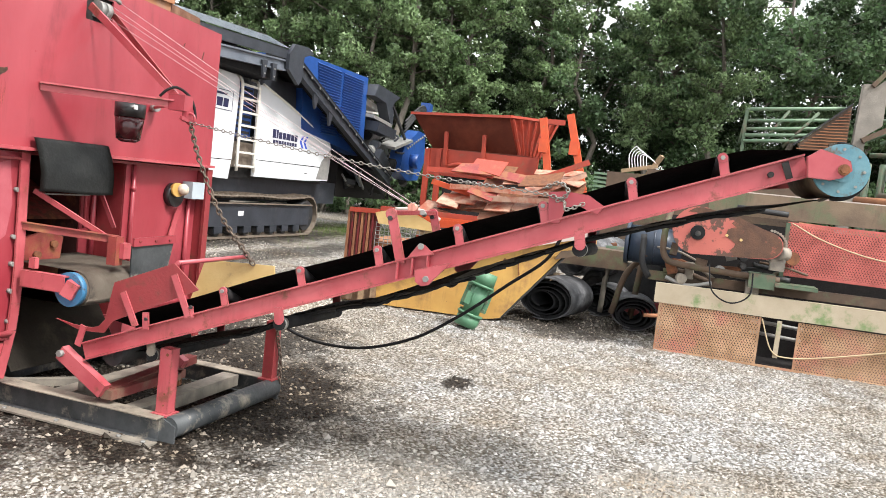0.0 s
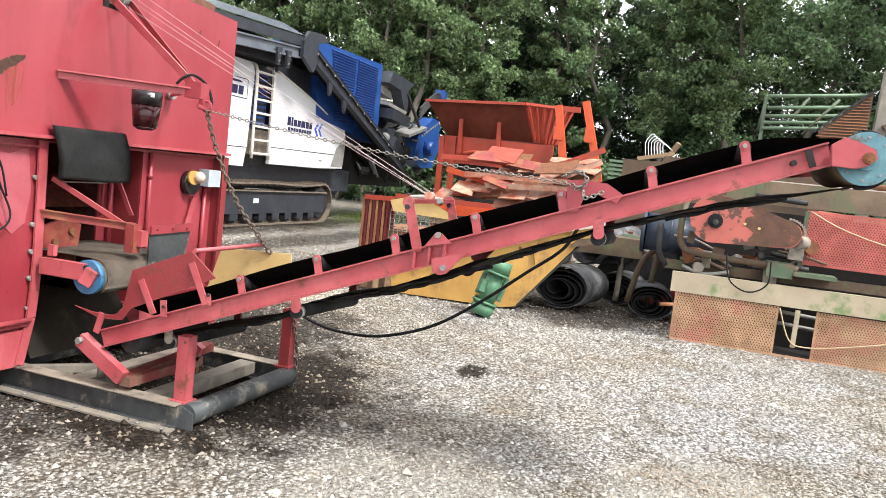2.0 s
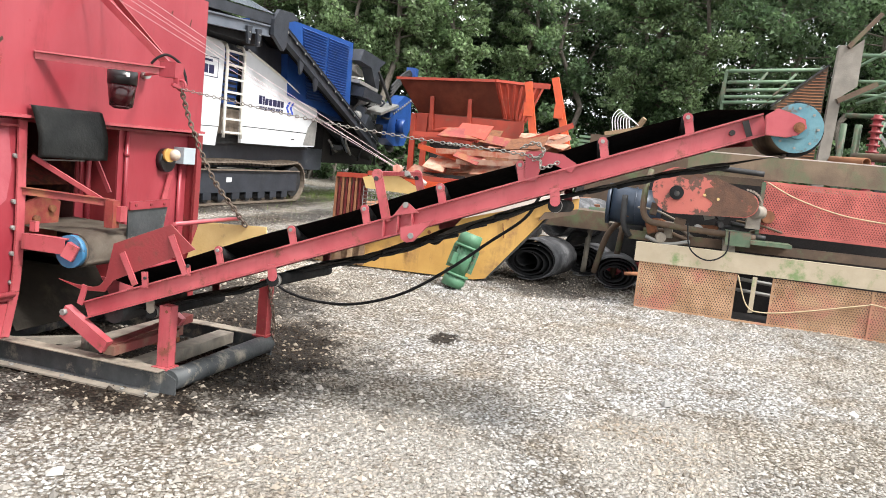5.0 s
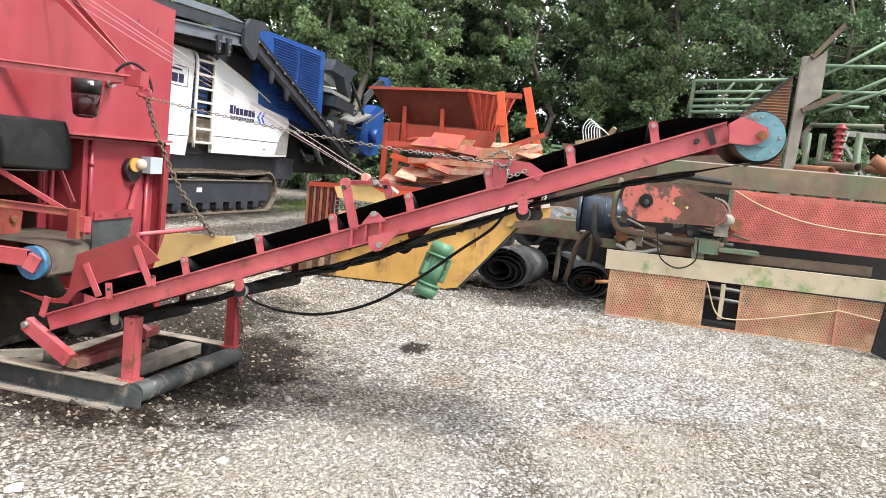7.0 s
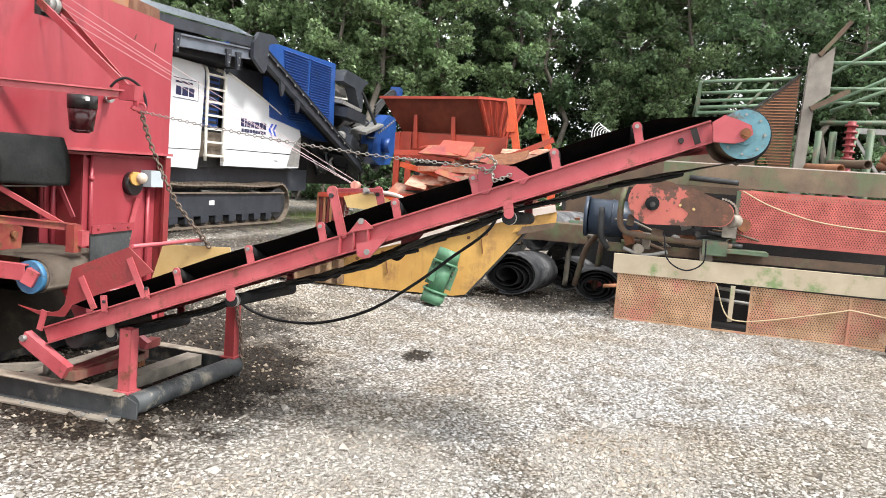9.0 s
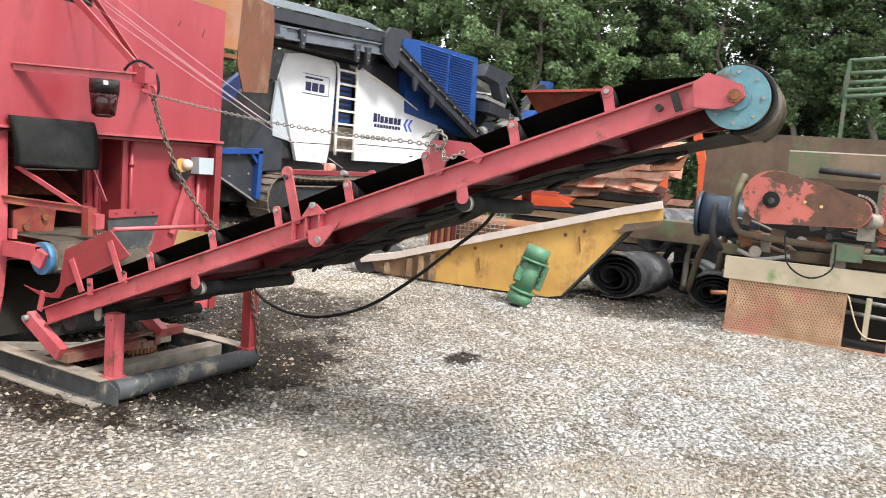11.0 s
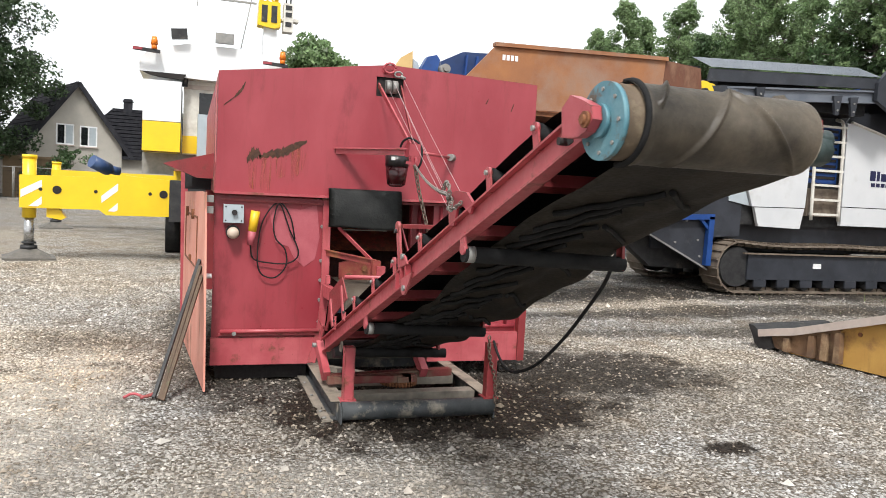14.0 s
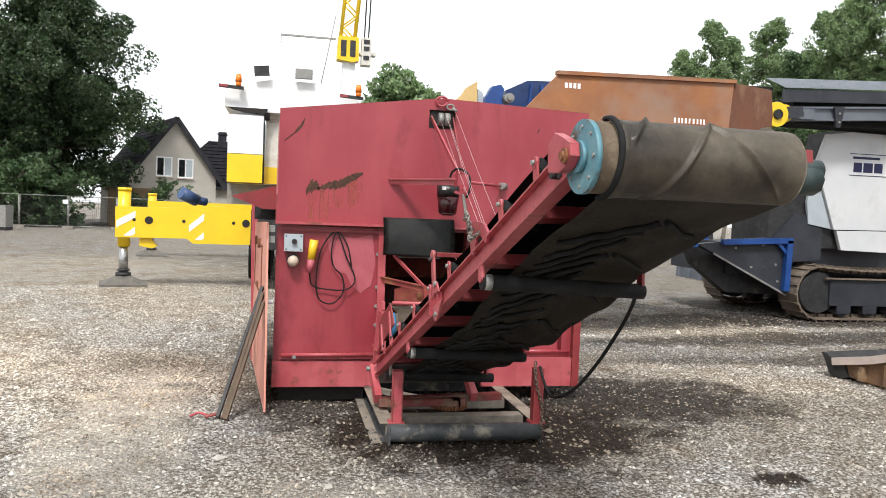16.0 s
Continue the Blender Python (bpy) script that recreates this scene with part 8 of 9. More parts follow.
hose(bm, [(6.94, 0.7, 1.06), (6.92, 0.45, 1.09), (6.94, 0.15, 1.06), (6.95, 0.0, 0.98)], 0.03, 8, 5)
part("bent_tube", bm, PALE, lowf)
for i in range(9):
    bm = BM()
    cyl(bm, (6.98, 1.0, 0.35 + i * 0.06), (6.98, 0.2, 0.37 + i * 0.06), 0.006, 5)
    part("mesh_wire", bm, STEEL_GREY, lowf)
for i in range(12):
    bm = BM()
    cyl(bm, (6.985, 1.0 - i * 0.07, 0.05), (6.985, 1.0 - i * 0.07, 0.85), 0.006, 5)
    part("mesh_wire", bm, STEEL_GREY, lowf)
bm = BM()
span(bm, 7.05, 8.4, -0.5, 1.3, 0.0, 0.55)
part("base_box", bm, RUST_PANEL, lowf, bevel=0.01)
# wire bundle, wood scraps, green sheet beyond the conveyor
bm = BM()
for i in range(7):
    y = -2.42 - i * 0.045
    hose(bm, [(9.0, y, 2.1), (9.0, y + 0.03, 2.32), (9.0, y - 0.06, 2.46 - 0.03 * i), (9.0, y - 0.13, 2.40 - 0.03 * i)], 0.007, 5, 3)
solo("wire_bundle", bm, LABEL_WHITE, "bundle of bent pale steel rods", "steel rods")
for k_, (a, b, w) in enumerate((((9.0, -2.3, 2.05), (9.0, -2.85, 2.18), 0.12), ((9.1, -2.7, 2.02), (9.0, -2.9, 2.35), 0.08), ((9.2, -2.4, 2.0), (9.3, -3.3, 2.05), 0.14), ((9.2, -2.9, 2.1), (9.3, -3.5, 2.12), 0.09))):
    bm = BM()
    bar(bm, a, b, w, 0.06)
    solo("wood_piece", bm, WOOD, "broken wooden board on the scrap heap", "wood", "wood scraps")
bm = BM()
span(bm, 8.8, 9.9, -3.6, -2.1, 0.0, 2.02)
solo("machine_block", bm, BROWN_BEAM, "rusty machine body carrying scrap", "scrap machine", bevel=0.03)
gs = thing("corrugated_sheet", (17, -1.6, 0), "stack of pale green corrugated sheets", "steel sheet")
for i in range(5):
    bm = BM()
    bar(bm, (17.0, -0.95, 1.85 + i * 0.11), (17.0, -2.3, 1.82 + i * 0.11), 1.2, 0.06)
    part("sheet", bm, GREEN_PALE, gs)
bm = BM()
span(bm, 16.6, 17.4, -2.2, -1.0, 0.0, 1.8)
part("support", bm, STEEL_DARK, gs)
# ---- parked mobile crane behind the plant
crane = thing("mobile_crane", (-1.0, 11.0, 0), "yellow and white mobile crane with its outriggers set down", "mobile crane")
STRIPE = LABEL_WHITE
YB = 8.8
bm = BM()
slab(bm, [(-4.12, 0.95), (-4.12, 1.50), (-2.95, 1.51), (-2.90, 1.56), (-2.5, 1.57), (-1.62, 1.51), (-1.62, 0.88), (-2.78, 0.87), (-2.90, 0.96)], at_y(YB), 0.36)
beam = part("outrigger_beam", bm, CRANE_YELLOW, crane, "yellow outrigger beam with white stripes", bevel=0.012)
for pts in ([(-4.10, 1.12), (-4.10, 1.25), (-3.78, 1.43), (-3.78, 1.31)], [(-3.98, 0.98), (-3.78, 1.15), (-3.78, 1.02), (-3.84, 0.98)], [(-2.86, 1.08), (-2.86, 1.2), (-2.60, 1.43), (-2.60, 1.30)], [(-2.76, 0.94), (-2.60, 1.09), (-2.60, 0.97), (-2.64, 0.94)]):
    bm = BM()
    slab(bm, pts, at_y(YB - 0.184), 0.006)
    part("stripe", bm, STRIPE, beam)
for x in (-3.55, -1.86):
    bm = BM()
    cyl(bm, (x, YB - 0.19, 1.27), (x, YB - 0.178, 1.27), 0.07, 16)
    part("hole", bm, VOID, beam)
for x in (-3.80, -2.95, -2.08):
    bm = BM()
    cyl(bm, (x, YB - 0.19, 1.27), (x, YB - 0.178, 1.27), 0.03, 12)
    part("hole", bm, VOID, beam)


beam.matrix_basis = Matrix.Translation((0, 0, -0.08)) @ beam.matrix_basis


CHROME_RAM = material("bright_ram_steel", (0.42, 0.42, 0.42), (0.34, 0.34, 0.33), 0.25, 0.8, scale=6)
PAD_STEEL = material("worn_pad_steel", (0.10, 0.095, 0.085), (0.17, 0.155, 0.135), 0.6, 0.2, scale=7, bump=0.2)


def jack(x, y, parent):
    bm = BM()
    cyl(bm, (x, y, 1.74), (x, y, 0.70), 0.11, 16)
    cyl(bm, (x, y, 1.70), (x, y, 1.76), 0.12, 16)
    j = part("jack_housing", bm, CRANE_YELLOW, parent)
    bm = BM()
    cyl(bm, (x, y, 0.72), (x, y, 0.18), 0.08, 16)
    part("ram", bm, CHROME_RAM, j, "bright steel ram")
    bm = BM()
    cyl(bm, (x, y, 0.16), (x, y, 0.23), 0.135, 16)
    cyl(bm, (x, y, 0.26), (x, y, 0.29), 0.115, 16)
    part("ram_collar", bm, STEEL_DARK, j)
    bm = BM()
    add_box(bm, pose(x, y, 0.02, 0, 0, 12), 0.80, 0.80, 0.04)
    low = [bm.verts.new(pose(x, y, 0.04, 0, 0, 12) @ Vector((a_ * 0.34, b_ * 0.34, 0))) for a_, b_ in ((-1, -1), (1, -1), (1, 1), (-1, 1))]
    high = [bm.verts.new(pose(x, y, 0.17, 0, 0, 12) @ Vector((a_ * 0.12, b_ * 0.12, 0))) for a_, b_ in ((-1, -1), (1, -1), (1, 1), (-1, 1))]
    for q in range(4):
        bm.faces.new((low[q], low[(q + 1) % 4], high[(q + 1) % 4], high[q]))
    bm.faces.new(high)
    part("pad", bm, PAD_STEEL, j, "dark steel outrigger pad")
    return j


jack(-4.0, YB, crane)
bm = BM()
slab(bm, [(-3.72, 0.72), (-3.72, 0.88), (-3.52, 0.86), (-3.42, 0.72), (-3.5, 0.68)], at_y(YB), 0.2)
part("jack_lug", bm, CRANE_YELLOW, crane)
jack(-4.8, 16.9, crane)
bm = BM()
span(bm, -4.9, -1.8, 16.75, 17.05, 0.95, 1.55)
part("outrigger_beam", bm, CRANE_YELLOW, crane, bevel=0.012)
bm = BM()
span(bm, -1.75, 0.6, 8.0, 19.0, 0.75, 1.45)
part("carrier", bm, STEEL_DARK, crane, bevel=0.03)
bm = BM()
span(bm, -1.72, -1.30, 9.4, 10.2, 0.78, 1.62)
part("carrier_bracket", bm, CRANE_YELLOW, crane, bevel=0.02)
for i in range(5):
    y = 10.6 + i * 1.6
    bm = BM()
    cyl(bm, (-1.86, y, 0.55), (-1.42, y, 0.55), 0.55, 24)
    w = part("wheel", bm, BLACK_RUBBER, crane, "black crane tyre", bevel=0.03)
    bm = BM()
    cyl(bm, (-1.87, y, 0.55), (-1.83, y, 0.55), 0.28, 16)
    part("rim", bm, STEEL_GREY, w)
# cab, superstructure
bm = BM()
span(bm, -2.28, -1.62, 9.4, 11.6, 2.52, 3.26)
cabw = part("counterweight", bm, WHITE, crane, "white and yellow counterweight block", bevel=0.03)
bm = BM()
span(bm, -2.28, -1.62, 9.4, 11.6, 1.97, 2.51)
part("yellow_band", bm, CRANE_YELLOW, cabw, "yellow lower half", bevel=0.03)
bm = BM()
slab(bm, [(-2.36, 3.42), (-2.36, 3.66), (-2.1, 3.86), (-1.5, 3.98), (-0.5, 3.98), (0.1, 3.86), (0.25, 3.6), (0.2, 3.36), (-1.2, 3.34), (-1.8, 3.36)], at_y(10.2), 1.4)
part("superstructure", bm, WHITE, crane, bevel=0.04)
bm = BM()
slab(bm, [(-2.30, 3.40), (-1.55, 3.40), (-1.6, 3.30), (-2.0, 3.32), (-2.2, 3.36)], at_y(9.45), 0.1)
part("dark_vent", bm, VOID, crane)
bm = BM()
span(bm, -1.58, 0.3, 9.75, 10.9, 1.95, 3.35)
cab_c = part("cab", bm, WHITE_DIRTY, crane, "dirty white crane cab", bevel=0.03)
bm = BM()
span(bm, -1.585, 0.305, 9.735, 9.749, 1.97, 2.30)
part("yellow_band", bm, CRANE_YELLOW, cab_c)
bm = BM()
span(bm, -1.30, 0.1, 9.735, 9.749, 2.62, 3.12)
part("window", bm, GLASS_DARK, cab_c)
bm = BM()
span(bm, -1.58, 0.3, 9.72, 9.749, 3.18, 3.26)
part("roof_gutter", bm, PALE, cab_c)
for x in (-1.56, 0.2):
    bm = BM()
    cyl(bm, (x, 9.6, 3.2), (x, 9.6, 3.46), 0.05, 10)
    part("grab_post", bm, STEEL_DARK, crane)
bm = BM()
add_box(bm, pose(-0.95, 9.2, 2.2, 0, 0, 8), 0.75, 0.06, 0.95)
part("grey_panel", bm, GREY_PLASTIC, crane)
bm = BM()
span(bm, -1.7, 0.3, 9.0, 9.9, 1.62, 1.80)
part("deck", bm, RUST_PANEL, crane)
bm = BM()
span(bm, -2.30, -1.1, 9.9, 10.3, 1.55, 1.95)
part("grille", bm, STEEL_GREY, crane)
for x, z in ((-2.10, 3.94), (0.18, 3.90)):
    bm = BM()
    bar(bm, (x - 0.36, 9.3, z - 0.16), (x + 0.1, 9.3, z - 0.19), 0.05, 0.06)
    arm_b = part("lamp_arm", bm, STEEL_DARK, crane)
    bm = BM()
    span(bm, x - 0.36, x - 0.2, 9.268, 9.274, z - 0.185, z - 0.14)
    part("red_marker", bm, RED, arm_b)
    bm = BM()
    cyl(bm, (x, 9.3, z - 0.15), (x, 9.3, z - 0.07), 0.05, 12)
    cyl(bm, (x, 9.3, z - 0.07), (x, 9.3, z + 0.07), 0.065, 12, 0.045)
    part("beacon", bm, AMBER, arm_b, "amber beacon")
for x, sx in ((-1.68, 0.28), (-0.88, 0.33)):
    bm = BM()
    add_box(bm, pose(x, 9.4, 4.12, 0, -6 if x < -1 else 0), sx, 0.12, 0.18)
    part("mirror", bm, STEEL_DARK if x < -1 else STEEL_GREY, crane, bevel=0.04)
bm = BM()
bar(bm, (-0.08, 13.0, 3.8), (-0.08, 13.0, 5.6), 0.3, 0.3, (0, 1, 0))
jib = part("jib_foot", bm, WHITE, crane, "yellow lattice jib above the cab")
JY = 13.0
for dx, dy in ((-0.22, -0.2), (0.12, -0.2), (-0.22, 0.2), (0.12, 0.2)):
    bm = BM()
    cyl(bm, (-0.08 + dx, JY + dy, 5.6), (0.20 + dx, JY + dy, 9.2), 0.035, 8)
    part("chord", bm, CRANE_YELLOW, jib)
for i in range(12):
    za, zb = 5.6 + i * 0.3, 5.9 + i * 0.3
    o = 0.0233 * i
    for s_ in (-1, 1):
        bm = BM()
        a, b = (-0.30, 0.04) if i % 2 else (0.04, -0.30)
        cyl(bm, (a + o, JY + 0.2 * s_, za), (b + o + 0.023, JY + 0.2 * s_, zb), 0.02, 6)
        part("lacing", bm, CRANE_YELLOW, jib)
bm = BM()
slab(bm, [(-0.38, 5.1), (-0.36, 5.65), (0.12, 5.65), (0.14, 5.1), (0.0, 5.05)], at_y(JY - 0.1), 0.35)
part("jib_head", bm, CRANE_YELLOW, jib, bevel=0.02)
bm = BM()
span(bm, 0.20, 0.42, JY - 0.3, JY, 5.0, 5.65)
span(bm, 0.16, 0.55, JY - 0.25, JY, 5.25, 5.32)
part("hook_block", bm, WHITE_DIRTY, jib, bevel=0.02)
for z in (5.12, 5.34, 5.50):
    bm = BM()
    span(bm, 0.24, 0.38, JY - 0.315, JY - 0.302, z, z + 0.1)
    part("block_slot", bm, STEEL_DARK, jib)
for x in (-0.30, -0.08):
    bm = BM()
    span(bm, x, x + 0.13, JY - 0.29, JY - 0.277, 5.18, 5.56)
    part("head_slot", bm, STEEL_DARK, jib)
bm = BM()
for x in (0.26, 0.36):
    cyl(bm, (x, JY - 0.15, 5.5), (x + 0.1, JY - 0.15, 9.2), 0.018, 6)
part("rope", bm, STEEL_DARK, jib)
bm = BM()
bar(bm, (-1.7, JY, 5.62), (-0.4, JY, 5.62), 0.04, 0.04)
bar(bm, (-1.7, JY, 5.62), (-1.7, JY, 5.42), 0.02, 0.04, (0, 1, 0))
cyl(bm, (-0.42, JY, 6.2), (-0.75, JY, 4.4), 0.012, 6)
part("stay", bm, STEEL_GREY, jib)
bm = BM()
cyl(bm, (-3.12, 9.5, 1.72), (-2.85, 9.7, 1.58), 0.12, 14)
cyl(bm, (-2.87, 9.7, 1.59), (-2.68, 9.8, 1.56), 0.08, 14)
solo("hydraulic_cylinder", bm, material("dark_blue_paint", (0.02, 0.05, 0.14), (0.03, 0.07, 0.18), 0.4), "dark blue cylinder behind the outrigger beam", "cylinder", bevel=0.01)

jib.matrix_basis = Matrix.Translation((0.33, 0, 0)) @ jib.matrix_basis
# ---- houses
def house(name, x0, x1, y0, y1, eave, ridge, label, windows=(), hip=0.0):
    """A gabled house with its gable towards the yard."""
    ob = thing(name, ((x0 + x1) / 2, (y0 + y1) / 2, 0), label, "house")
    xm = (x0 + x1) / 2
    bm = BM()
    slab(bm, [(x0, 0), (x1, 0), (x1, eave)] + ([] if hip else [(xm, ridge - 0.12)]) + [(x0, eave)], at_y(y0 + 0.15), 0.3)
    span(bm, x0, x0 + 0.3, y0 + 0.3, y1, 0, eave)
    span(bm, x1 - 0.3, x1, y0 + 0.3, y1, 0, eave)
    span(bm, x0 + 0.3, x1 - 0.3, y1 - 0.3, y1, 0, eave)
    part("wall", bm, RENDER_WALL, ob)
    for sx, xe in ((-1, x0 - 0.45), (1, x1 + 0.45)):
        ze = eave - 0.45 * (ridge - eave) / (xm - x0)
        bm = BM()
        a, b = Vector((xe, 0, ze)), Vector((xm, 0, ridge))
        n_ = 14
        rim = []
        for i in range(n_):
            p, q = a.lerp(b, i / n_), a.lerp(b, (i + 1) / n_)
            rim += [(p.x, p.z + 0.06), (q.x, q.z + 0.02)]
        rows_ = [[bm.verts.new((x_, y_, z_)) for y_ in (y0 - 0.4 + hip * k_ / len(rim), y1 + 0.4)] for k_, (x_, z_) in enumerate(rim)]
        for u_, v_ in zip(rows_, rows_[1:]):
            bm.faces.new((u_[0], v_[0], v_[1], u_[1]))
        bmesh.ops.solidify(bm, geom=bm.faces[:], thickness=0.1)
        part("roof", bm, ROOF_TILE, ob, "dark tiled roof slope")
        bm = BM()
        bar(bm, (xe, y0 - 0.38, ze - 0.06), (xm, y0 - 0.38 + hip, ridge - 0.06), 0.06, 0.26)
        part("bargeboard", bm, ROOF_TILE, ob)
    if hip:
        bm = BM()
        ze = eave - 0.45 * (ridge - eave) / (xm - x0)
        bm.faces.new([bm.verts.new(p) for p in ((x0 - 0.45, y0 - 0.4, ze), (x1 + 0.45, y0 - 0.4, ze), (xm, y0 - 0.4 + hip, ridge))])
        bmesh.ops.solidify(bm, geom=bm.faces[:], thickness=0.1)
        hipped = part("roof", bm, ROOF_TILE, ob, "dark tiled hip end")
        bm = BM()
        span(bm, xm - 0.3, xm + 0.3, y0 + hip + 0.2, y0 + hip + 0.75, ridge - 0.6, ridge + 0.7)
        span(bm, xm - 0.36, xm + 0.36, y0 + hip + 0.14, y0 + hip + 0.81, ridge + 0.5, ridge + 0.58)
        part("chimney", bm, ROOF_TILE, hipped)
    for wx, wz in windows:
        bm = BM()
        for xa, xb, za, zb in ((wx - 0.48, wx + 0.48, wz + 0.52, wz + 0.6), (wx - 0.48, wx + 0.48, wz - 0.6, wz - 0.52), (wx - 0.48, wx - 0.41, wz - 0.52, wz + 0.52), (wx + 0.41, wx + 0.48, wz - 0.52, wz + 0.52), (wx - 0.04, wx + 0.04, wz - 0.52, wz + 0.52)):
            span(bm, xa, xb, y0 - 0.03, y0 + 0.05, za, zb)
        win = part("window", bm, WHITE, ob, "white window frame")
        for xa, xb, mt in ((wx - 0.41, wx - 0.04, GLASS_DARK), (wx + 0.04, wx + 0.41, GREY_PLASTIC)):
            bm = BM()
            span(bm, xa, xb, y0 - 0.012, y0 - 0.004, wz - 0.52, wz + 0.52)
            part("pane", bm, mt, win)
        bm = BM()
        span(bm, wx - 0.52, wx + 0.52, y0 - 0.12, y0 - 0.03, wz - 0.66, wz - 0.6)
        part("sill", bm, PALE, win)
    return ob


home = house("house", -10.85, -5.65, 44.0, 53.0, 3.25, 6.75, "grey-beige rendered house with a dark tiled gable roof", ((-8.84, 3.70), (-7.56, 3.66)))
home.matrix_basis = pose(-7.85, 44, 0, 0, 0, 22) @ Matrix.Translation((8.25, -44, 0)) @ home.matrix_basis
home = house("house", -56.0, -50.0, -9.4, 5.0, 2.95, 6.1, "low house with a dark tiled hipped roof", (), 3.2)
home.matrix_basis = pose(0, 0, 0, 0, 0, -90) @ home.matrix_basis
bm = BM()
span(bm, -11.4, -8.2, 42.3, 43.9, 2.15, 2.3)
span(bm, -11.3, -8.3, 42.4, 43.9, 0.0, 2.15)
solo("shed", bm, WOOD, "low flat-roofed shed in front of the house", "shed")

# ---- mobile fence
fence = thing("site_fence", (-12, 36, 0), "galvanised wire mesh site fence panels in a row", "fence")
FENCE = [(-16.2, 35.3), (-14.0, 35.7), (-11.85, 36.1), (-9.6, 36.4), (-7.3, 36.7), (-5.0, 37.0)]
for (xa, ya), (xb, yb) in zip(FENCE, FENCE[1:]):
    bm = BM()
    for x, y in ((xa + 0.03, ya), (xb - 0.03, yb)):
        cyl(bm, (x, y, 0.0), (x, y, 1.66), 0.022, 6)
    for z in (0.12, 1.64):
        cyl(bm, (xa, ya, z), (xb, yb, z), 0.02, 6)
    pnl = part("panel_frame", bm, STEEL_GREY, fence)
    bm = BM()
    for i in range(1, 26):
        x, y = xa + (xb - xa) * i / 26, ya + (yb - ya) * i / 26
        cyl(bm, (x, y, 0.12), (x, y, 1.64), 0.005, 3, None, False)
    for i in range(1, 8):
        cyl(bm, (xa, ya, 0.12 + i * 0.19), (xb, yb, 0.12 + i * 0.19), 0.005, 3, None, False)
    tagged(part("mesh", bm, STEEL_DARK, pnl), kind="stuff")
    bm = BM()
    add_box(bm, Matrix.Translation((xb, yb, 0.06)), 0.5, 0.22, 0.12)
    part("foot", bm, CONCRETE, pnl)
bm = BM()
span(bm, -12.1, -11.85, 36.05, 36.07, 1.25, 1.45)
part("sign", bm, LABEL_WHITE, fence)
box = thing("equipment_box", (-14.4, 31.0, 0), "grey slatted equipment box by the fence", "equipment")
bm = BM()
span(bm, -15.6, -13.1, 31.0, 32.0, 0.15, 1.1)
part("body", bm, STEEL_GREY, box, bevel=0.03)
bm = BM()
span(bm, -14.5, -14.1, 30.98, 30.997, 0.65, 0.8)
part("red_mark", bm, RED, box)
bm = BM()
span(bm, -15.6, -13.1, 31.05, 31.95, 0.0, 0.15)
part("skid", bm, STEEL_DARK, box)
# ---- trees
def leaf_cloud(centres, radii, count, size, seed, flat=0.8):
    r = np.random.RandomState(seed)
    ci = r.randint(0, len(centres), count)
    d = r.normal(size=(count, 3))
    d /= np.linalg.norm(d, axis=1)[:, None]
    rad = radii[ci] * r.uniform(0.35, 1.0, count) ** 0.6
    p = centres[ci] + d * rad[:, None] * np.array([1, 1, flat])
    a = r.normal(size=(count, 3))
    a /= np.linalg.norm(a, axis=1)[:, None]
    b = np.cross(a, r.normal(size=(count, 3)))
    b /= np.linalg.norm(b, axis=1)[:, None]
    s = size * r.uniform(0.55, 1.3, count)[:, None]
    v = np.stack([p + a * s * 1.2, p + b * s * 0.75 - a * s * 0.5, p - b * s * 0.75 - a * s * 0.5], 1)
    return v.reshape(-1, 3), np.arange(count * 3).reshape(-1, 3)


def tree(name, height, spread, leaf, mat_leaf, seed, clumps=70, count=9000, bare=0.25, label="", trunk_r=0.2, round_top=False):
    """A tapered trunk with limbs and a ragged crown of small leaves, standing at the origin."""
    r = random.Random(seed)
    ob = thing(name, (0, 0, 0), label, "tree")
    bm = BM()
    lean = [Vector((r.uniform(-0.3, 0.3) * k, r.uniform(-0.3, 0.3) * k, height * 0.92 * k / 6)) for k in range(7)]
    for i in range(6):
        cyl(bm, lean[i], lean[i + 1], trunk_r * (1 - i / 6.5), 9, trunk_r * (1 - (i + 1) / 6.5), False)
    cs, rads = [], []
    for k_ in range(clumps):
        t = bare + (1 - bare) * r.random() ** 0.9
        f = min(5.99, t * 6)
        base = lean[int(f)].lerp(lean[int(f) + 1], f - int(f))
        u = (t - bare) / (1 - bare)
        wide = spread * (math.sin(math.pi * min(1, 0.12 + 0.86 * u)) ** (0.6 if round_top else 0.8)) * r.uniform(0.35, 1.05)
        a = r.uniform(0, 6.28)
        tip = base + Vector((math.cos(a) * wide, math.sin(a) * wide, r.uniform(0.0, 0.9) * spread * 0.35))
        cyl(bm, base, tip, trunk_r * 0.22 * (1.2 - u), 5, 0.012, False)
        for q in (0.6, 1.0):
            cs.append(base.lerp(tip, q))
            rads.append(spread * r.uniform(0.11, 0.24))
    part("trunk", bm, BARK, ob)
    v, f = leaf_cloud(np.array([c[:] for c in cs]), np.array(rads), count, leaf, seed)
    mesh_np("crown", v, f, mat_leaf, ob)
    return ob


rt = random.Random(11)
KINDS = [
    tree("tree", 16.0, 2.7, 0.088, LEAF, 1, 130, 30000, 0.22, "tall deciduous tree with a ragged green crown", 0.20),
    tree("tree", 15.5, 2.1, 0.080, LEAF_LIGHT, 2, 110, 26000, 0.30, "slender light green birch with airy leaves", 0.15),
    tree("tree", 17.0, 3.2, 0.115, LEAF_DARK, 3, 130, 22000, 0.16, "dark green woodland tree with thin limbs", 0.24),
    tree("tree", 14.0, 2.4, 0.090, LEAF, 4, 60, 15000, 0.36, "woodland tree with a thin see-through crown", 0.16),
]
spots = []
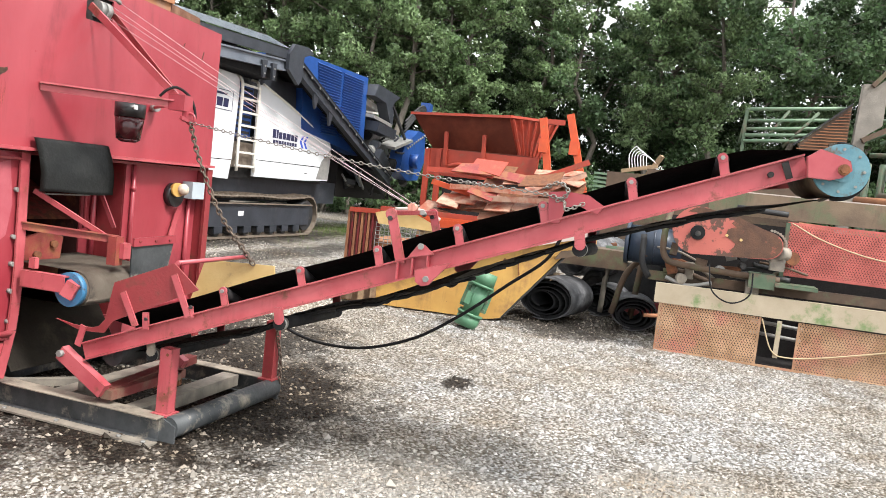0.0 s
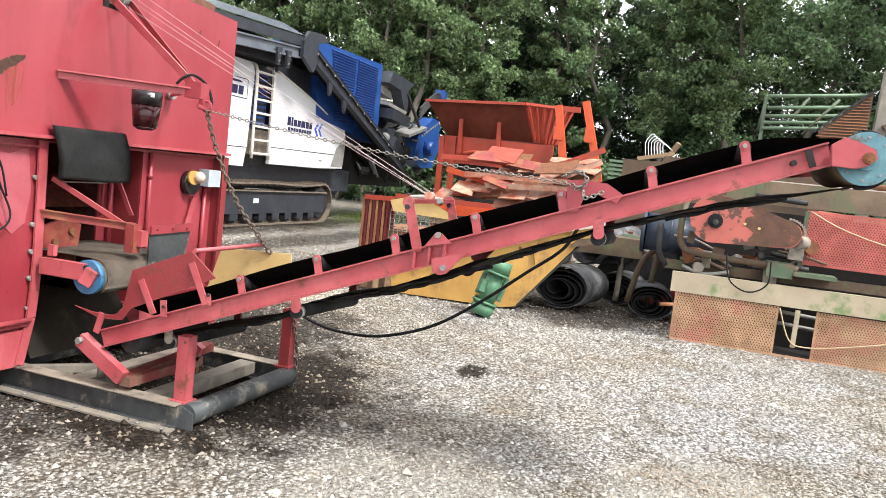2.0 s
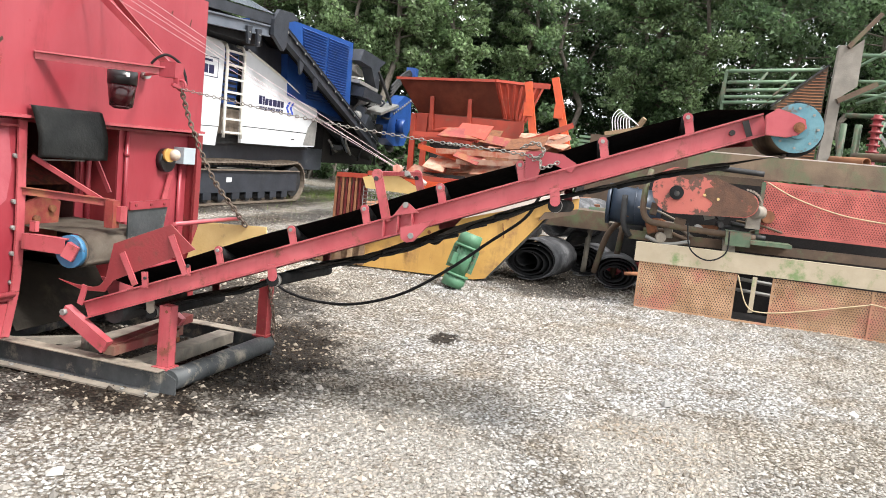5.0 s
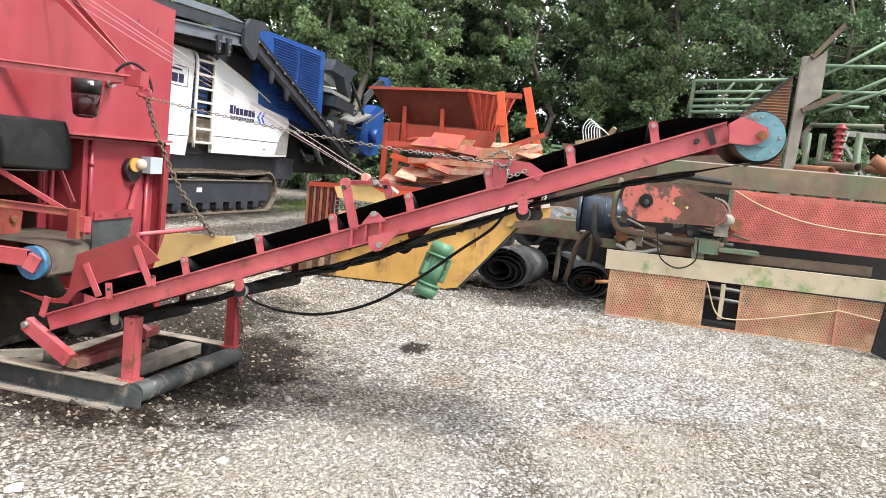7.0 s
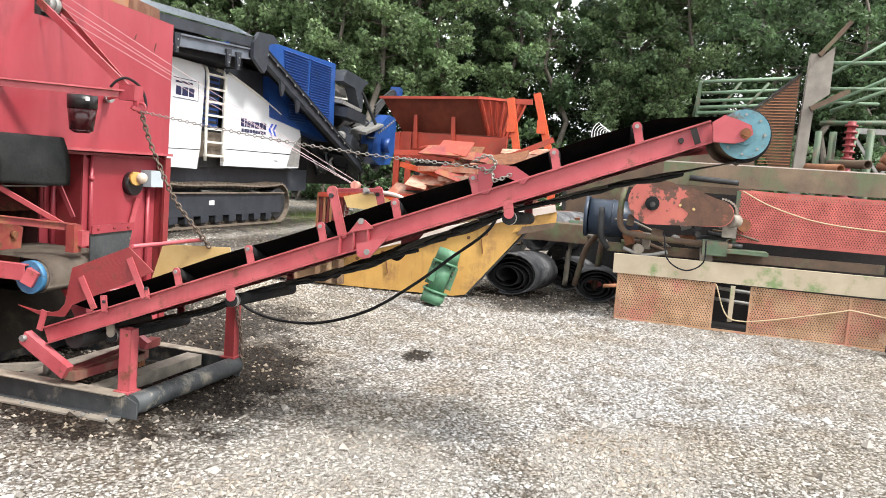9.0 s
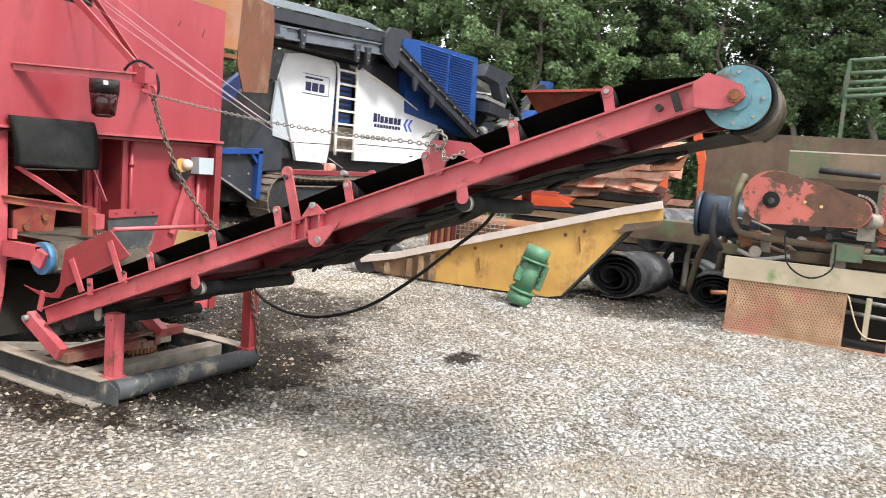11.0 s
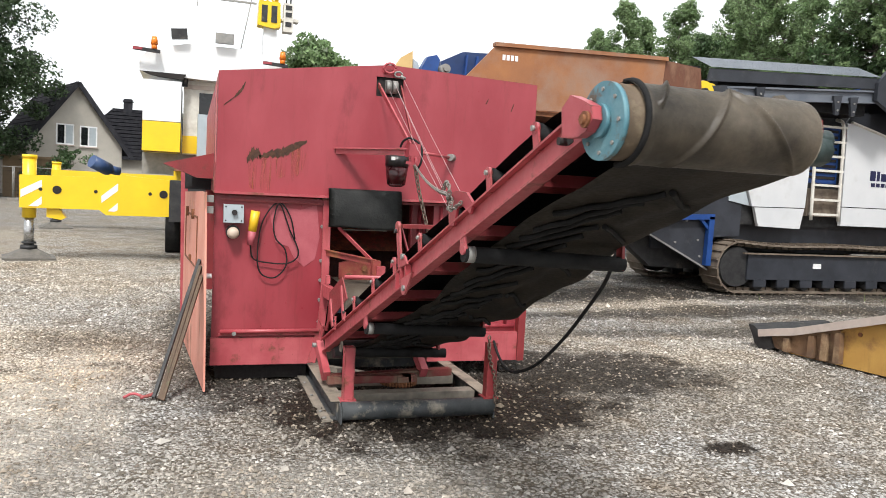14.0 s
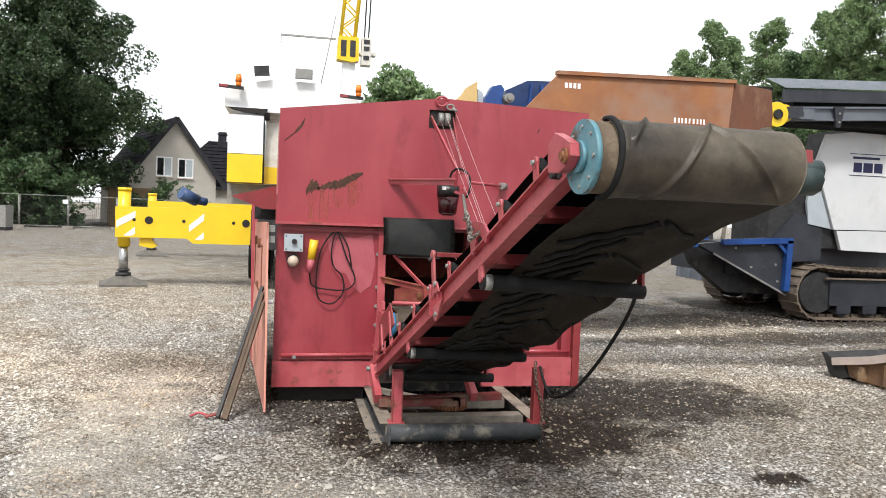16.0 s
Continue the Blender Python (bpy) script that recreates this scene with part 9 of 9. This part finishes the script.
for i in range(26):  # wood edge beyond the yard
    y = -16 + i * 1.9 + rt.uniform(-0.7, 0.7)
    spots.append((26 + rt.uniform(-1.5, 1.5) + 1.5 * math.sin(i), y, rt.choice((1, 3, 3)) if y < -5 else rt.choice((0, 1, 3, 1)) if y < 4 else rt.choice((3, 1, 1)), 0.95 if y > -9 else 0.8))
for x, y, s in ((22.6, 11.6, 0.95), (23.2, 10.0, 1.05), (22.4, 8.6, 0.9), (23.4, 13.4, 1.0), (22.8, 15.6, 1.0), (23.0, 18.4, 1.05), (22.5, 20.5, 1.0), (23.4, 22.6, 1.1), (22.6, 7.0, 0.95), (23.6, 5.4, 0.9), (24.5, 25.0, 1.1), (25.0, 28.0, 1.1)):  # airy birches before the wood
    spots.append((x, y, 1, s))
for x, y, s in ((30.5, -8.6, 0.72), (31.5, -10.4, 0.75), (29.0, -11.5, 0.7)):
    spots.append((x, y, 2, s))
for i in range(20):
    y = -16 + i * 2.6 + rt.uniform(-1.2, 1.2)
    if (y < -8 or 2 < y <= 14) and i % 2 or y > 14:
        continue
    spots.append((31 + rt.uniform(-2, 2), y, 2, 1.0 if y > 2 else 0.62))
for i in range(3):
    spots.append((37 + rt.uniform(-2, 3), 2 + i * 5.0 + rt.uniform(-2, 2), 2, 1.0))
first = set()
for i, (x, y, kind_, s) in enumerate(spots):
    kd = KINDS[kind_]
    s *= rt.uniform(0.88, 1.12) * (0.78 if y > 19.5 else 1.0)
    m = pose(x, y, -0.05, rt.uniform(-3, 3), rt.uniform(-3, 3), rt.uniform(0, 360)) @ Matrix.Scale(s, 4)
    if kd.name not in first:
        first.add(kd.name)
        kd.matrix_basis = m
        tagged(kd, group="trees at the wood edge")
    else:
        c_ = copy_thing(kd, m)
        c_.matrix_basis = m
        tagged(c_, group="trees at the wood edge")

OAK = tree("tree", 13.0, 5.4, 0.10, LEAF_DARK, 17, 190, 120000, 0.19, "broad dark green oak with a dense crown", 0.35, True)
OAK.matrix_basis = pose(-14.45, 41, -0.05, 0, 0, 40)
tagged(OAK, group="trees round the yard")
LIME = tree("tree", 12.5, 4.2, 0.22, LEAF_LIGHT, 23, 60, 12000, 0.30, "round green tree behind the crane", 0.25, True)
LIME.matrix_basis = pose(10.0, 62, 0) @ Matrix.Scale(1.12, 4)
tagged(LIME, group="trees round the yard")
for x, y, s, kd in ((-19.5, 42, 0.95, OAK), (-26, 44, 0.9, OAK), (-18.5, 47, 0.9, OAK), (26.5, 46, 0.95, KINDS[1]), (28.2, 45, 1.1, KINDS[1]), (30.8, 46, 1.05, KINDS[1]), (33.5, 45, 0.95, KINDS[1]), (37.0, 46, 1.0, KINDS[1]), (40.0, 47, 1.05, KINDS[1]), (44.0, 46, 1.0, KINDS[1]), (24.0, 63, 1.05, KINDS[3]), (41.5, 52, 0.9, KINDS[1]), (-31, 48, 1.0, OAK), (47.5, 44, 1.0, KINDS[1])):
    m = pose(x, y, -0.05, 0, 0, rt.uniform(0, 360)) @ Matrix.Scale(s, 4)
    c_ = copy_thing(kd, m)
    c_.matrix_basis = m
    tagged(c_, group="trees round the yard")
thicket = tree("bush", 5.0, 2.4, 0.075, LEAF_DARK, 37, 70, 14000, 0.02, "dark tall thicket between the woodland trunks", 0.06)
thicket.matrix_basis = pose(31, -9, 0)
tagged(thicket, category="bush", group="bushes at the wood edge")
bush = tree("bush", 2.6, 1.5, 0.085, LEAF, 31, 40, 4200, 0.02, "leafy green bush at the wood edge", 0.05, True)
bush.matrix_basis = pose(-8.3, 42.0, 0, 0, 0, 20)
tagged(bush, category="bush")
for x, y, s in ((-14, 37.5, 1.2), (-12.4, 38.2, 0.9), (-17, 37, 1.2), (-15.5, 39.5, 1.6), (-14.6, 40, 1.3), (-18.5, 39, 1.7), (21, 6, 0.9), (20.5, 3.0, 0.7), (22, 9.5, 1.0), (21, -1.5, 0.8), (23, -4, 1.1), (22.5, -7, 1.2), (24, 13, 1.2), (23, 18, 1.2), (23.5, 1, 1.3), (23.5, 5, 1.3), (24, -10, 1.3), (24.5, 22, 1.3)):
    m = pose(x, y, 0, 0, 0, rt.uniform(0, 360)) @ Matrix.Scale(s * rt.uniform(0.9, 1.2), 4)
    c_ = copy_thing(bush, m)
    c_.matrix_basis = m
    tagged(c_, group="bushes at the wood edge")
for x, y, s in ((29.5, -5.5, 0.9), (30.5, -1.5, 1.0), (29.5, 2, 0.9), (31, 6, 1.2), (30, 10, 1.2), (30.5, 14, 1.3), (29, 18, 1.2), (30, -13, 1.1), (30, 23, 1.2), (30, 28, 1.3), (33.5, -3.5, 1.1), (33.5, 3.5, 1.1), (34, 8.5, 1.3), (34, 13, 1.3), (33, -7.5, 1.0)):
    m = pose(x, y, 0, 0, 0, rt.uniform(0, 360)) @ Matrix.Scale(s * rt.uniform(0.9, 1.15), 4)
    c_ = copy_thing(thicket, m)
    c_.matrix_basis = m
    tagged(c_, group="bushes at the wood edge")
# grass tufts
rg = np.random.RandomState(9)
n_g = 5000
cx = np.concatenate([rg.normal(14.5, 1.5, n_g // 2), rg.normal(15.5, 2.5, n_g // 2)])
cy = np.concatenate([rg.normal(4.3, 0.5, n_g // 2), rg.normal(3.8, 1.2, n_g // 2)])
hh = rg.uniform(0.08, 0.32, n_g)
dx, dy = rg.normal(0, 0.09, n_g), rg.normal(0, 0.09, n_g)
gv = np.stack([np.stack([cx - 0.012, cy, 0 * cx], -1), np.stack([cx + 0.012, cy, 0 * cx], -1), np.stack([cx + dx, cy + dy, hh], -1)], 1).reshape(-1, 3)
tagged(mesh_np("grass", gv, np.arange(n_g * 3).reshape(-1, 3), GRASS), "tufts of green grass at the yard's edge", "grass", kind="stuff")
